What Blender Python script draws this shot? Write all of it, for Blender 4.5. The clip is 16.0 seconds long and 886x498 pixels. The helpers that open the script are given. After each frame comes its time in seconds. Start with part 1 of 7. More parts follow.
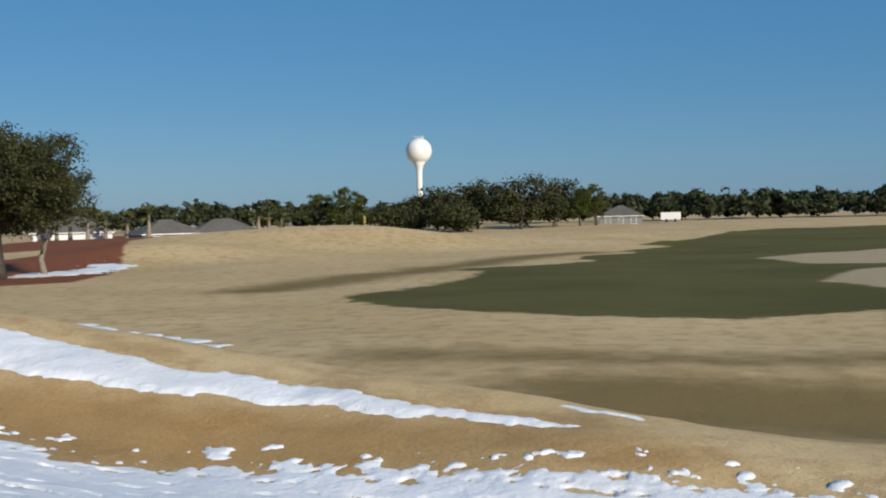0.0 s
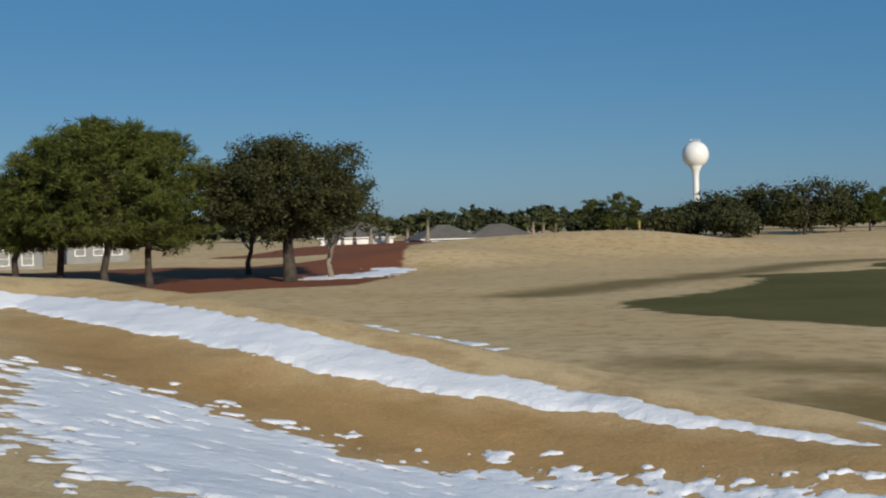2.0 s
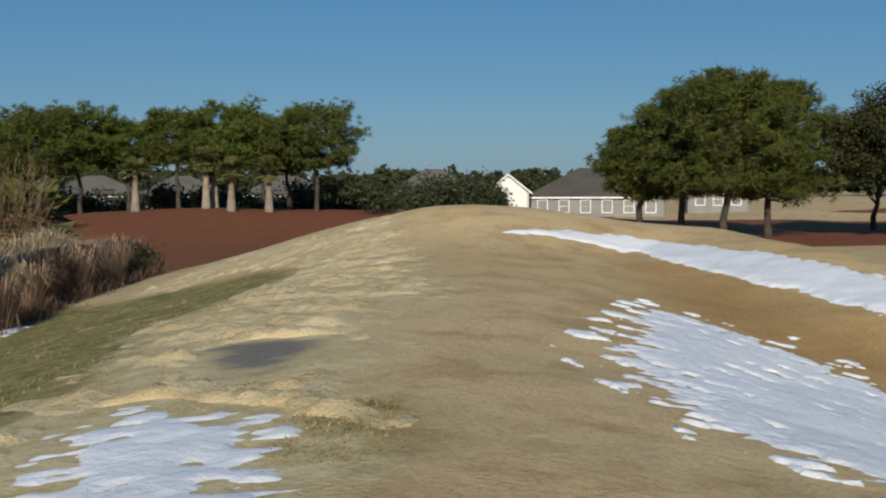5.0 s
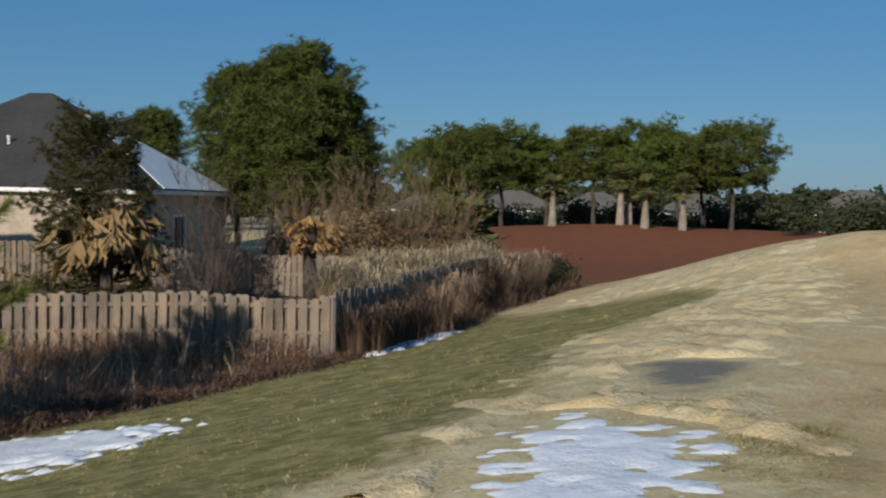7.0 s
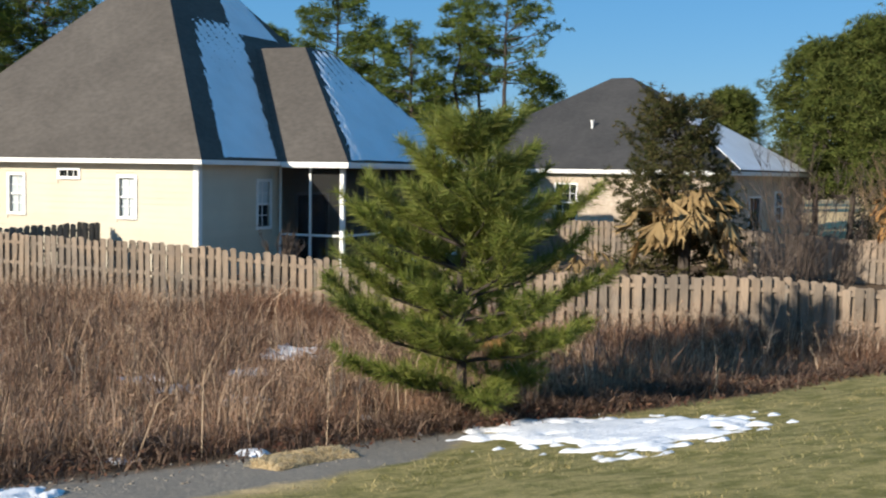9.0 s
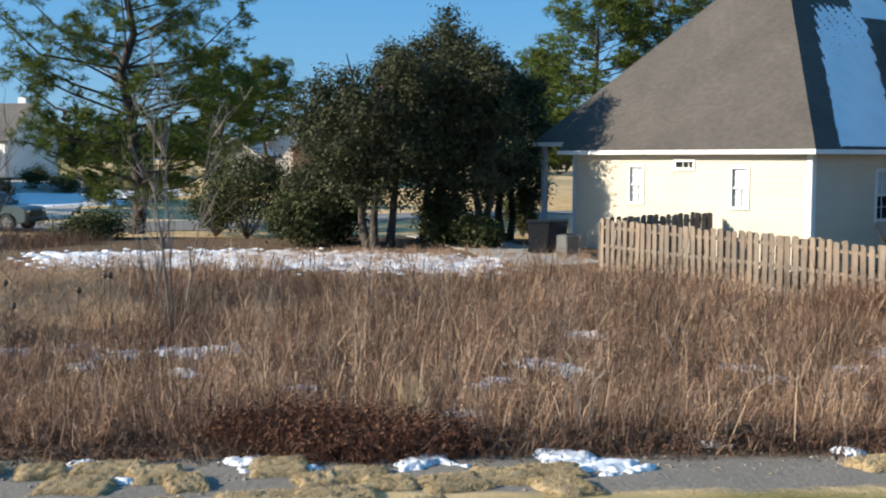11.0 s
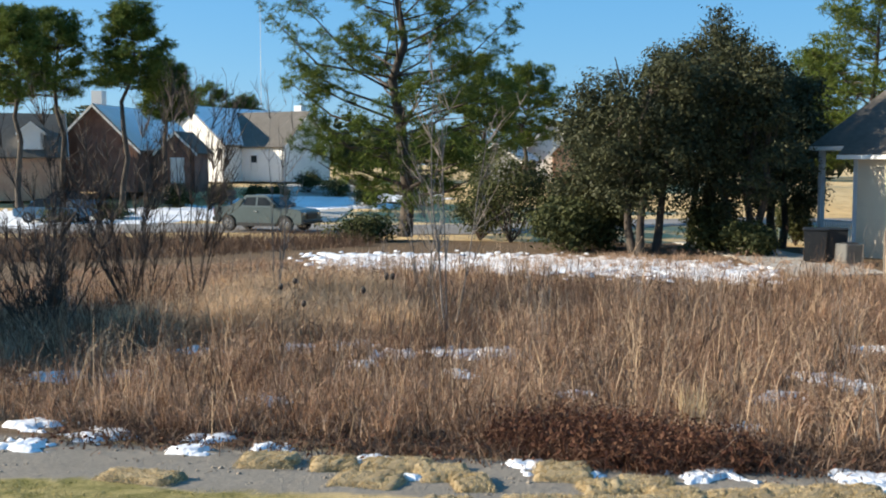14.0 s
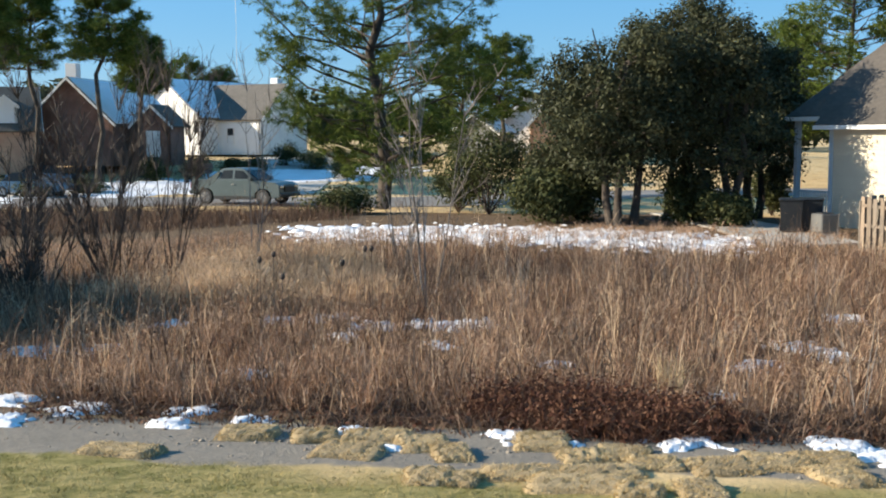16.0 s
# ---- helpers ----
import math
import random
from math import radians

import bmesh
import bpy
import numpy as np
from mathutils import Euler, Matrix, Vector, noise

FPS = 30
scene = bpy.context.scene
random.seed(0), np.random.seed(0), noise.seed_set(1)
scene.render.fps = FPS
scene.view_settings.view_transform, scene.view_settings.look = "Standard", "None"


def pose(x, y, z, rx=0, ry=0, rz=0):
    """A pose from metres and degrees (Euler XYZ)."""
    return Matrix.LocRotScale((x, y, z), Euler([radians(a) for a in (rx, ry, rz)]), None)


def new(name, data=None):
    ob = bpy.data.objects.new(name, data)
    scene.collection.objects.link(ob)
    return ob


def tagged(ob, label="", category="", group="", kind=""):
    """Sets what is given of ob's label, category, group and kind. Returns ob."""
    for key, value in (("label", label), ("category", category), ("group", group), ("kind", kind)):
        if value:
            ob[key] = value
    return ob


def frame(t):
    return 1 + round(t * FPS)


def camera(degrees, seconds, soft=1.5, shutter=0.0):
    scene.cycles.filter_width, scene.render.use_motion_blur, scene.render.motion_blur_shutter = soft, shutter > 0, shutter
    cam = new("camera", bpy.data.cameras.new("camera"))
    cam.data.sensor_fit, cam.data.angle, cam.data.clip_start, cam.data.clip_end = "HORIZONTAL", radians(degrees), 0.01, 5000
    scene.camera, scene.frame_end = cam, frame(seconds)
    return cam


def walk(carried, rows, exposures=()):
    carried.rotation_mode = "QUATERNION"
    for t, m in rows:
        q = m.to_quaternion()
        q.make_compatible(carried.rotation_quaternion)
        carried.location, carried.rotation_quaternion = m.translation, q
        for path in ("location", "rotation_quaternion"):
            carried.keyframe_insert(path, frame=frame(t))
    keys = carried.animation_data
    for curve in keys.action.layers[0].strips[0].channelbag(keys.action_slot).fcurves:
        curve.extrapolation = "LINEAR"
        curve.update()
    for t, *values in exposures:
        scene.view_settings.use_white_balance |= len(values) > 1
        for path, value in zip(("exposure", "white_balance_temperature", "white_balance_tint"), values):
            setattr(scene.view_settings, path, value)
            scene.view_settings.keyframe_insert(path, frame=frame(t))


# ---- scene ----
cam = camera(41.89, 16.0, soft=2.0, shutter=0.12)
# t, x, y, z, yaw, pitch, roll
ROWS = [
    (0.0, 0.002, -0.001, 3.500, -12.87, -1.51, 1.33),
    (0.5, 0.020, 0.102, 3.487, -9.27, -2.26, 0.41),
    (1.0, 0.025, 0.148, 3.489, -5.97, -1.80, 0.56),
    (1.5, -0.016, 0.189, 3.488, -3.74, -2.06, 0.60),
    (2.0, -0.057, 0.216, 3.484, 0.61, -0.93, 1.38),
    (2.5, -0.066, 0.237, 3.486, 3.84, -1.41, 1.28),
    (3.0, -0.122, 0.267, 3.476, 6.29, -1.06, 0.09),
    (3.5, -0.125, 0.331, 3.468, 13.68, -0.58, 0.08),
    (4.0, -0.125, 0.387, 3.469, 17.57, -0.55, -0.03),
    (4.5, -0.175, 0.450, 3.452, 22.68, -1.64, -0.60),
    (4.7, -0.202, 0.493, 3.450, 26.22, -2.28, -0.29),
    (6.8, -0.031, 0.034, 3.535, 46.92, -2.39, -0.91),
    (7.0, -0.087, -0.012, 3.505, 50.66, -2.30, -1.17),
    (7.5, -0.237, 0.036, 3.508, 58.38, -3.11, -1.16),
    (8.0, -0.261, -0.080, 3.526, 62.72, -3.09, -0.98),
    (8.5, -0.488, -0.163, 3.543, 71.17, -4.25, -0.84),
    (9.0, -0.679, 0.002, 3.538, 78.31, -3.77, -0.87),
    (9.5, -0.672, 0.224, 3.525, 87.15, -2.75, -0.27),
    (10.0, -0.737, 0.376, 3.516, 95.20, -2.36, 0.59),
    (10.2, -0.719, 0.452, 3.510, 98.15, -2.84, 0.57),
    (12.3, -0.407, -0.078, 3.515, 116.28, -5.32, -1.28),
    (12.5, -0.415, -0.059, 3.523, 116.44, -5.31, -1.25),
    (13.0, -0.443, -0.102, 3.527, 119.64, -4.82, -0.51),
    (13.5, -0.475, -0.112, 3.542, 120.65, -4.31, -0.27),
    (14.0, -0.510, -0.075, 3.497, 120.94, -4.21, -0.10),
    (14.5, -0.491, -0.083, 3.484, 120.48, -6.07, -0.22),
    (15.0, -0.494, -0.072, 3.476, 120.12, -5.92, -0.08),
    (15.5, -0.504, -0.063, 3.485, 119.67, -5.83, -0.02),
    (16.0, -0.484, -0.071, 3.495, 119.83, -5.58, 0.14),
]
# seconds, stops, kelvin, tint
EXPOSURES = [(t, e, k, 9) for t, e, k in ((0.0, -0.06, 6650), (1.5, -0.28, 6700), (4.7, -0.25, 6900), (7.0, -0.24, 6550), (8.5, 0.4, 6750), (9.5, 0.58, 6600), (10.2, 0.64, 6600), (12.5, 0.96, 7000), (16.0, 1.0, 7100))]
walk(cam, [(t, pose(x, y, z, 90 + pitch, roll, yaw)) for t, x, y, z, yaw, pitch, roll in ROWS], EXPOSURES)

# ---- sky and sun ----
SUN_AZ, SUN_EL = 208.0, 21.5
sun_dir = Vector((-math.sin(radians(SUN_AZ)) * math.cos(radians(SUN_EL)), math.cos(radians(SUN_AZ)) * math.cos(radians(SUN_EL)), math.sin(radians(SUN_EL))))
world = bpy.data.worlds.new("sky")
scene.world = world
world.use_nodes = True
wn = world.node_tree
sky = wn.nodes.new("ShaderNodeTexSky")
sky.sky_type = "NISHITA"
sky.sun_disc = False
sky.sun_elevation = radians(SUN_EL)
sky.sun_rotation = radians(-SUN_AZ)
sky.air_density, sky.dust_density, sky.ozone_density = 0.85, 0.45, 3.0
bg = wn.nodes["Background"]
bg.inputs["Strength"].default_value = 0.064
clear = wn.nodes.new("ShaderNodeHueSaturation")
clear.inputs["Saturation"].default_value = 1.15
wn.links.new(sky.outputs["Color"], clear.inputs["Color"])
deep = wn.nodes.new("ShaderNodeMix")
deep.data_type = "RGBA"
deep.inputs[0].default_value = 0.42
deep.inputs[7].default_value = (0.9, 4.9, 10.6, 1.0)
wn.links.new(clear.outputs["Color"], deep.inputs[6])
wn.links.new(deep.outputs[2], bg.inputs["Color"])
sun_data = bpy.data.lights.new("sun", "SUN")
sun_data.energy, sun_data.angle, sun_data.color = 5.0, radians(0.53), (1.0, 0.915, 0.79)
sun = new("sun", sun_data)
sun.matrix_world = Matrix.Translation((0, 0, 60)) @ sun_dir.to_track_quat("Z", "Y").to_matrix().to_4x4()


# ---- materials ----
def nodes_of(name, rough=0.8, metal=0.0):
    m = bpy.data.materials.new(name)
    m.use_nodes = True
    nt = m.node_tree
    b = nt.nodes["Principled BSDF"]
    b.inputs["Roughness"].default_value = rough
    b.inputs["Metallic"].default_value = metal
    return m, nt, b


def noise_node(nt, scale, detail=4.0, rough=0.55, vec=None, stretch=None):
    n = nt.nodes.new("ShaderNodeTexNoise")
    n.inputs["Scale"].default_value = scale
    n.inputs["Detail"].default_value = detail
    n.inputs["Roughness"].default_value = rough
    co = vec
    if co is None:
        co = nt.nodes.new("ShaderNodeNewGeometry").outputs["Position"]
    if stretch:
        mp = nt.nodes.new("ShaderNodeMapping")
        mp.inputs["Scale"].default_value = stretch
        nt.links.new(co, mp.inputs["Vector"])
        co = mp.outputs["Vector"]
    nt.links.new(co, n.inputs["Vector"])
    return n.outputs["Fac"]


def mixc(nt, fac, a, b, mode="MIX"):
    n = nt.nodes.new("ShaderNodeMix")
    n.data_type = "RGBA"
    n.blend_type = mode
    for i, v in ((0, fac), (6, a), (7, b)):
        if isinstance(v, (int, float)):
            n.inputs[i].default_value = v
        elif isinstance(v, (tuple, list)):
            n.inputs[i].default_value = (*v[:3], 1.0)
        else:
            nt.links.new(v, n.inputs[i])
    return n.outputs[2]


def math_node(nt, op, a, b=0.0, clamp=False):
    n = nt.nodes.new("ShaderNodeMath")
    n.operation = op
    n.use_clamp = clamp
    for i, v in ((0, a), (1, b)):
        if isinstance(v, (int, float)):
            n.inputs[i].default_value = v
        else:
            nt.links.new(v, n.inputs[i])
    return n.outputs[0]


def ramp(nt, v, lo, hi):
    n = nt.nodes.new("ShaderNodeMapRange")
    n.interpolation_type = "SMOOTHSTEP"
    n.inputs["From Min"].default_value = lo
    n.inputs["From Max"].default_value = hi
    nt.links.new(v, n.inputs["Value"])
    return n.outputs["Result"]


def bump(nt, bsdf, height, strength=0.3, dist=0.02):
    n = nt.nodes.new("ShaderNodeBump")
    n.inputs["Strength"].default_value = strength
    n.inputs["Distance"].default_value = dist
    nt.links.new(height, n.inputs["Height"])
    nt.links.new(n.outputs["Normal"], bsdf.inputs["Normal"])


def surface(name, c1, c2, rough=0.8, scale=3.0, fine=40.0, metal=0.0, vary=0.25, island=False, bumps=0.25, bdist=0.01, stretch=None, spec=None):
    """A worn surface: two colours by broad noise, darker and lighter grain by fine noise, a little change from piece to piece."""
    m, nt, b = nodes_of(name, rough, metal)
    broad = ramp(nt, noise_node(nt, scale, 4.0, 0.6), 0.35, 0.65)
    grain = noise_node(nt, fine, 3.0, 0.6, stretch=stretch)
    col = mixc(nt, broad, c1, c2)
    if island:
        rnd = nt.nodes.new("ShaderNodeNewGeometry").outputs["Random Per Island"]
    else:
        rnd = nt.nodes.new("ShaderNodeObjectInfo").outputs["Random"]
    tot = math_node(nt, "ADD", math_node(nt, "MULTIPLY", rnd, vary), math_node(nt, "MULTIPLY", grain, vary * 1.6))
    gain = math_node(nt, "ADD", tot, 1.0 - vary * 1.3)
    hsv = nt.nodes.new("ShaderNodeHueSaturation")
    nt.links.new(gain, hsv.inputs["Value"])
    nt.links.new(col, hsv.inputs["Color"])
    nt.links.new(hsv.outputs["Color"], b.inputs["Base Color"])
    if spec is not None:
        b.inputs["Specular IOR Level"].default_value = spec
    if bumps:
        bump(nt, b, grain, bumps, bdist)
    return m


def foliage(name, c1, c2, c3, rough=0.6, trans=0.25, spec=0.1, scale=0.9, lo=0.35, hi=0.65):
    """Leaves or needles: colour changes from leaf to leaf and in clumps, with some light passing through."""
    m, nt, b = nodes_of(name, rough)
    rnd = nt.nodes.new("ShaderNodeNewGeometry").outputs["Random Per Island"]
    clump = ramp(nt, noise_node(nt, scale, 2.0), lo, hi)
    col = mixc(nt, clump, c1, c2)
    col = mixc(nt, math_node(nt, "POWER", rnd, 2.0), col, c3)
    nt.links.new(col, b.inputs["Base Color"])
    b.inputs["Specular IOR Level"].default_value = spec
    tr = nt.nodes.new("ShaderNodeBsdfTranslucent")
    nt.links.new(col, tr.inputs["Color"])
    mx = nt.nodes.new("ShaderNodeMixShader")
    mx.inputs[0].default_value = trans
    nt.links.new(b.outputs[0], mx.inputs[1])
    nt.links.new(tr.outputs[0], mx.inputs[2])
    nt.links.new(mx.outputs[0], nt.nodes["Material Output"].inputs["Surface"])
    return m


TAN = (0.54, 0.385, 0.195)
M = {}
M["oak_leaf"] = foliage("oak_leaf", (0.026, 0.032, 0.014), (0.05, 0.053, 0.022), (0.085, 0.085, 0.036), 0.6, 0.15, 0.08, 0.9, 0.4, 0.62)
M["oak_dark"] = foliage("oak_dark", (0.0274, 0.0329, 0.0178), (0.0467, 0.052, 0.0261), (0.0822, 0.0859, 0.0411), 0.55, 0.15, 0.12, 1.3, 0.4, 0.62)
# Dark clumps stand in for shade between tufts; lit_needle is a sunlit, brighter copy.
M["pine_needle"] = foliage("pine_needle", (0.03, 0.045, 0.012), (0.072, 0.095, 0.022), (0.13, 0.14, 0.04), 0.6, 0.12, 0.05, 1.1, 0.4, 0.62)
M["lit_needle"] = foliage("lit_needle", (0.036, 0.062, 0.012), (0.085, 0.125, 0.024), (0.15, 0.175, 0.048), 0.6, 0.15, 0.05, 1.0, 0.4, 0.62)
M["young_needle"] = foliage("young_needle", (0.0829, 0.116, 0.0221), (0.155, 0.193, 0.0331), (0.298, 0.298, 0.0884), 0.5, 0.3)
M["cedar_leaf"] = foliage("cedar_leaf", (0.034, 0.046, 0.014), (0.062, 0.064, 0.021), (0.11, 0.085, 0.038))
M["far_leaf"] = foliage("far_leaf", (0.035, 0.05, 0.025), (0.055, 0.065, 0.03), (0.08, 0.085, 0.045))
M["shrub_leaf"] = foliage("shrub_leaf", (0.028, 0.036, 0.016), (0.05, 0.06, 0.024), (0.11, 0.115, 0.045))
M["dead_leaf"] = foliage("dead_leaf", (0.12, 0.08, 0.035), (0.19, 0.125, 0.055), (0.27, 0.18, 0.09))
M["dead_frond"] = foliage("dead_frond", (0.204, 0.128, 0.0553), (0.323, 0.221, 0.102), (0.459, 0.332, 0.17))
M["orange_frond"] = foliage("orange_frond", (0.405, 0.198, 0.063), (0.495, 0.288, 0.108), (0.54, 0.36, 0.18))
M["palm_green"] = foliage("palm_green", (0.06, 0.085, 0.025), (0.11, 0.13, 0.04), (0.22, 0.20, 0.09))
M["rust_twig"] = surface("rust_twig", (0.13, 0.088, 0.048), (0.21, 0.145, 0.08), 0.85, 3.0, 30.0)
M["russet"] = foliage("russet", (0.165, 0.0819, 0.0536), (0.262, 0.145, 0.0877), (0.39, 0.24, 0.161), 0.8, 0.25)
M["weed"] = foliage("weed", (0.26, 0.154, 0.0954), (0.401, 0.257, 0.168), (0.596, 0.432, 0.315), 0.8, 0.25)
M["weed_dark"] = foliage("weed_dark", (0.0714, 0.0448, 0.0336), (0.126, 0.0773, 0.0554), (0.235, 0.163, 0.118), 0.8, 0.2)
M["straw_weed"] = foliage("straw_weed", (0.516, 0.351, 0.215), (0.645, 0.465, 0.301), (0.753, 0.578, 0.409), 0.8, 0.3)
M["bramble"] = foliage("bramble", (0.0612, 0.0257, 0.0184), (0.104, 0.0428, 0.0275), (0.184, 0.0979, 0.0612), 0.7, 0.2)
M["straw"] = foliage("straw", (0.442, 0.331, 0.187), (0.527, 0.404, 0.246), (0.595, 0.476, 0.323), 0.8, 0.2)
M["turf"] = foliage("turf", (0.34, 0.235, 0.11), (0.48, 0.36, 0.18), (0.58, 0.46, 0.27), 0.9, 0.1, 0.1, 2.2, 0.4, 0.6)
M["olive_blade"] = foliage("olive_blade", (0.13, 0.125, 0.035), (0.36, 0.29, 0.12), (0.48, 0.39, 0.2), 0.9, 0.1, 0.1, 3.2, 0.4, 0.6)
M["thatch_blade"] = foliage("thatch_blade", (0.36, 0.26, 0.125), (0.55, 0.43, 0.25), (0.66, 0.54, 0.34), 0.8, 0.2, 0.1, 2.6, 0.4, 0.6)
M["bark"] = surface("bark", (0.0385, 0.0294, 0.0231), (0.07, 0.0546, 0.042), 0.9, 2.0, 18.0, bumps=0.6, bdist=0.03, stretch=(1, 1, 0.25))
M["pale_bark"] = surface("pale_bark", (0.19, 0.155, 0.118), (0.28, 0.235, 0.185), 0.9, 2.0, 14.0, bumps=0.5, bdist=0.03)
M["twig"] = surface("twig", (0.14, 0.115, 0.095), (0.27, 0.23, 0.20), 0.85, 3.0, 30.0)
M["dark_twig"] = surface("dark_twig", (0.05, 0.036, 0.028), (0.11, 0.08, 0.062), 0.85, 3.0, 30.0)
M["fence_wood"] = surface("fence_wood", (0.255, 0.19, 0.135), (0.17, 0.138, 0.108), 0.85, 1.2, 25.0, vary=0.45, stretch=(1, 1, 0.12))
M["fence_grey"] = surface("fence_grey", (0.19, 0.158, 0.125), (0.14, 0.123, 0.105), 0.9, 1.2, 25.0, vary=0.4, stretch=(1, 1, 0.12))
M["siding"] = surface("siding", (0.528, 0.466, 0.361), (0.563, 0.502, 0.392), 0.55, 0.8, 20.0, vary=0.05, bumps=0.1)
M["white_trim"] = surface("white_trim", (0.80, 0.80, 0.78), (0.74, 0.74, 0.72), 0.5, 1.0, 15.0, vary=0.06, bumps=0.05)
M["white_paint"] = surface("white_paint", (0.80, 0.80, 0.79), (0.72, 0.73, 0.72), 0.4, 0.15, 3.0, vary=0.06, bumps=0.02)
M["blue_trim"] = surface("blue_trim", (0.42, 0.50, 0.56), (0.38, 0.46, 0.53), 0.5, 1.0, 15.0, vary=0.08)
M["grey_siding"] = surface("grey_siding", (0.19, 0.195, 0.195), (0.22, 0.225, 0.22), 0.6, 0.8, 20.0, vary=0.08)
M["white_siding"] = surface("white_siding", (0.80, 0.80, 0.78), (0.74, 0.74, 0.73), 0.6, 0.8, 20.0, vary=0.06)
M["pink_brick"] = surface("pink_brick", (0.391, 0.315, 0.246), (0.459, 0.383, 0.306), 0.85, 1.5, 6.0, vary=0.35)
M["red_brick"] = surface("red_brick", (0.162, 0.081, 0.0607), (0.227, 0.121, 0.0891), 0.85, 1.5, 8.0, vary=0.3)
M["orange_brick"] = surface("orange_brick", (0.42, 0.24, 0.16), (0.48, 0.30, 0.2), 0.85, 1.5, 8.0, vary=0.3)
M["glass"] = surface("glass", (0.015, 0.018, 0.02), (0.03, 0.034, 0.036), 0.08, 0.7, 2.0, vary=0.2, bumps=0.0, spec=0.2)
M["blind"] = surface("blind", (0.42, 0.48, 0.50), (0.5, 0.55, 0.56), 0.4, 2.0, 6.0, vary=0.15, bumps=0.0)
M["asphalt"] = surface("asphalt", (0.165, 0.158, 0.15), (0.225, 0.217, 0.21), 0.9, 0.25, 20.0, vary=0.25)
M["concrete"] = surface("concrete", (0.357, 0.34, 0.306), (0.289, 0.272, 0.246), 0.9, 0.6, 12.0, vary=0.2)
M["dark_plastic"] = surface("dark_plastic", (0.012, 0.014, 0.016), (0.018, 0.02, 0.022), 0.45, 3.0, 30.0, vary=0.1, bumps=0.05)
M["ac_metal"] = surface("ac_metal", (0.12, 0.12, 0.114), (0.103, 0.103, 0.1), 0.5, 3.0, 30.0, vary=0.1, bumps=0.1)
M["rubber"] = surface("rubber", (0.02, 0.02, 0.02), (0.03, 0.03, 0.03), 0.8, 3.0, 30.0, vary=0.1)
M["chrome"] = surface("chrome", (0.60, 0.61, 0.62), (0.5, 0.5, 0.5), 0.25, 5.0, 20.0, metal=0.9, vary=0.05, bumps=0.0)
M["rim_alloy"] = surface("rim_alloy", (0.10, 0.10, 0.105), (0.15, 0.15, 0.155), 0.4, 5.0, 20.0, metal=0.6, vary=0.05, bumps=0.0)
M["truck_paint"] = surface("truck_paint", (0.095, 0.119, 0.114), (0.114, 0.138, 0.133), 0.28, 1.0, 30.0, metal=0.35, vary=0.05, bumps=0.0)
M["car_paint"] = surface("car_paint", (0.12, 0.20, 0.27), (0.16, 0.25, 0.32), 0.25, 1.0, 30.0, metal=0.3, vary=0.05, bumps=0.0)
M["tail_red"] = surface("tail_red", (0.30, 0.02, 0.02), (0.36, 0.03, 0.025), 0.3, 4.0, 20.0, vary=0.05, bumps=0.0)
M["rust_mulch"] = surface("rust_mulch", (0.16, 0.06, 0.035), (0.22, 0.09, 0.05), 0.95, 0.4, 8.0, vary=0.3)
M["screen_dark"] = surface("screen_dark", (0.03, 0.03, 0.03), (0.05, 0.048, 0.045), 0.8, 0.8, 5.0, vary=0.2, bumps=0.0)
M["grey_wood"] = surface("grey_wood", (0.22, 0.20, 0.18), (0.3, 0.27, 0.24), 0.9, 1.0, 15.0, vary=0.3)
M["steel"] = surface("steel", (0.45, 0.46, 0.47), (0.4, 0.41, 0.42), 0.5, 0.5, 5.0, metal=0.5, vary=0.1)
M["yellow_sign"] = surface("yellow_sign", (0.3, 0.24, 0.06), (0.275, 0.21, 0.05), 0.6, 1.0, 8.0, vary=0.1)


def shingle(name, c1, c2):
    m, nt, b = nodes_of(name, 0.92)
    tabs = noise_node(nt, 4.5, 2.0, 0.5, stretch=(1, 1, 2.2))
    broad = ramp(nt, noise_node(nt, 0.5, 4.0), 0.3, 0.7)
    grain = noise_node(nt, 60.0, 2.0)
    col = mixc(nt, broad, c1, c2)
    v = math_node(nt, "ADD", math_node(nt, "MULTIPLY", tabs, 0.7), math_node(nt, "MULTIPLY", grain, 0.5))
    hsv = nt.nodes.new("ShaderNodeHueSaturation")
    nt.links.new(math_node(nt, "ADD", v, 0.4), hsv.inputs["Value"])
    nt.links.new(col, hsv.inputs["Color"])
    nt.links.new(hsv.outputs["Color"], b.inputs["Base Color"])
    wv = nt.nodes.new("ShaderNodeTexWave")
    wv.wave_type, wv.bands_direction, wv.wave_profile = "BANDS", "Z", "SAW"
    wv.inputs["Scale"].default_value = 2.6
    wv.inputs["Distortion"].default_value = 0.4
    nt.links.new(nt.nodes.new("ShaderNodeNewGeometry").outputs["Position"], wv.inputs["Vector"])
    bump(nt, b, math_node(nt, "ADD", wv.outputs["Fac"], grain), 0.35, 0.012)
    return m


M["shingle"] = shingle("shingle", (0.07, 0.061, 0.052), (0.09, 0.079, 0.068))
M["shingle_dark"] = shingle("shingle_dark", (0.034, 0.033, 0.033), (0.048, 0.046, 0.045))
M["shingle_mid"] = shingle("shingle_mid", (0.105, 0.095, 0.083), (0.135, 0.122, 0.106))


def snow_mat():
    m, nt, b = nodes_of("snow", 0.6)
    n1 = noise_node(nt, 0.7, 4.0)
    n2 = noise_node(nt, 9.0, 5.0, 0.65)
    col = mixc(nt, ramp(nt, n1, 0.3, 0.75), (0.84, 0.85, 0.88), (0.75, 0.76, 0.785))
    nt.links.new(col, b.inputs["Base Color"])
    b.inputs["Subsurface Weight"].default_value = 0.0
    bump(nt, b, n2, 0.5, 0.05)
    return m


M["snow"] = snow_mat()


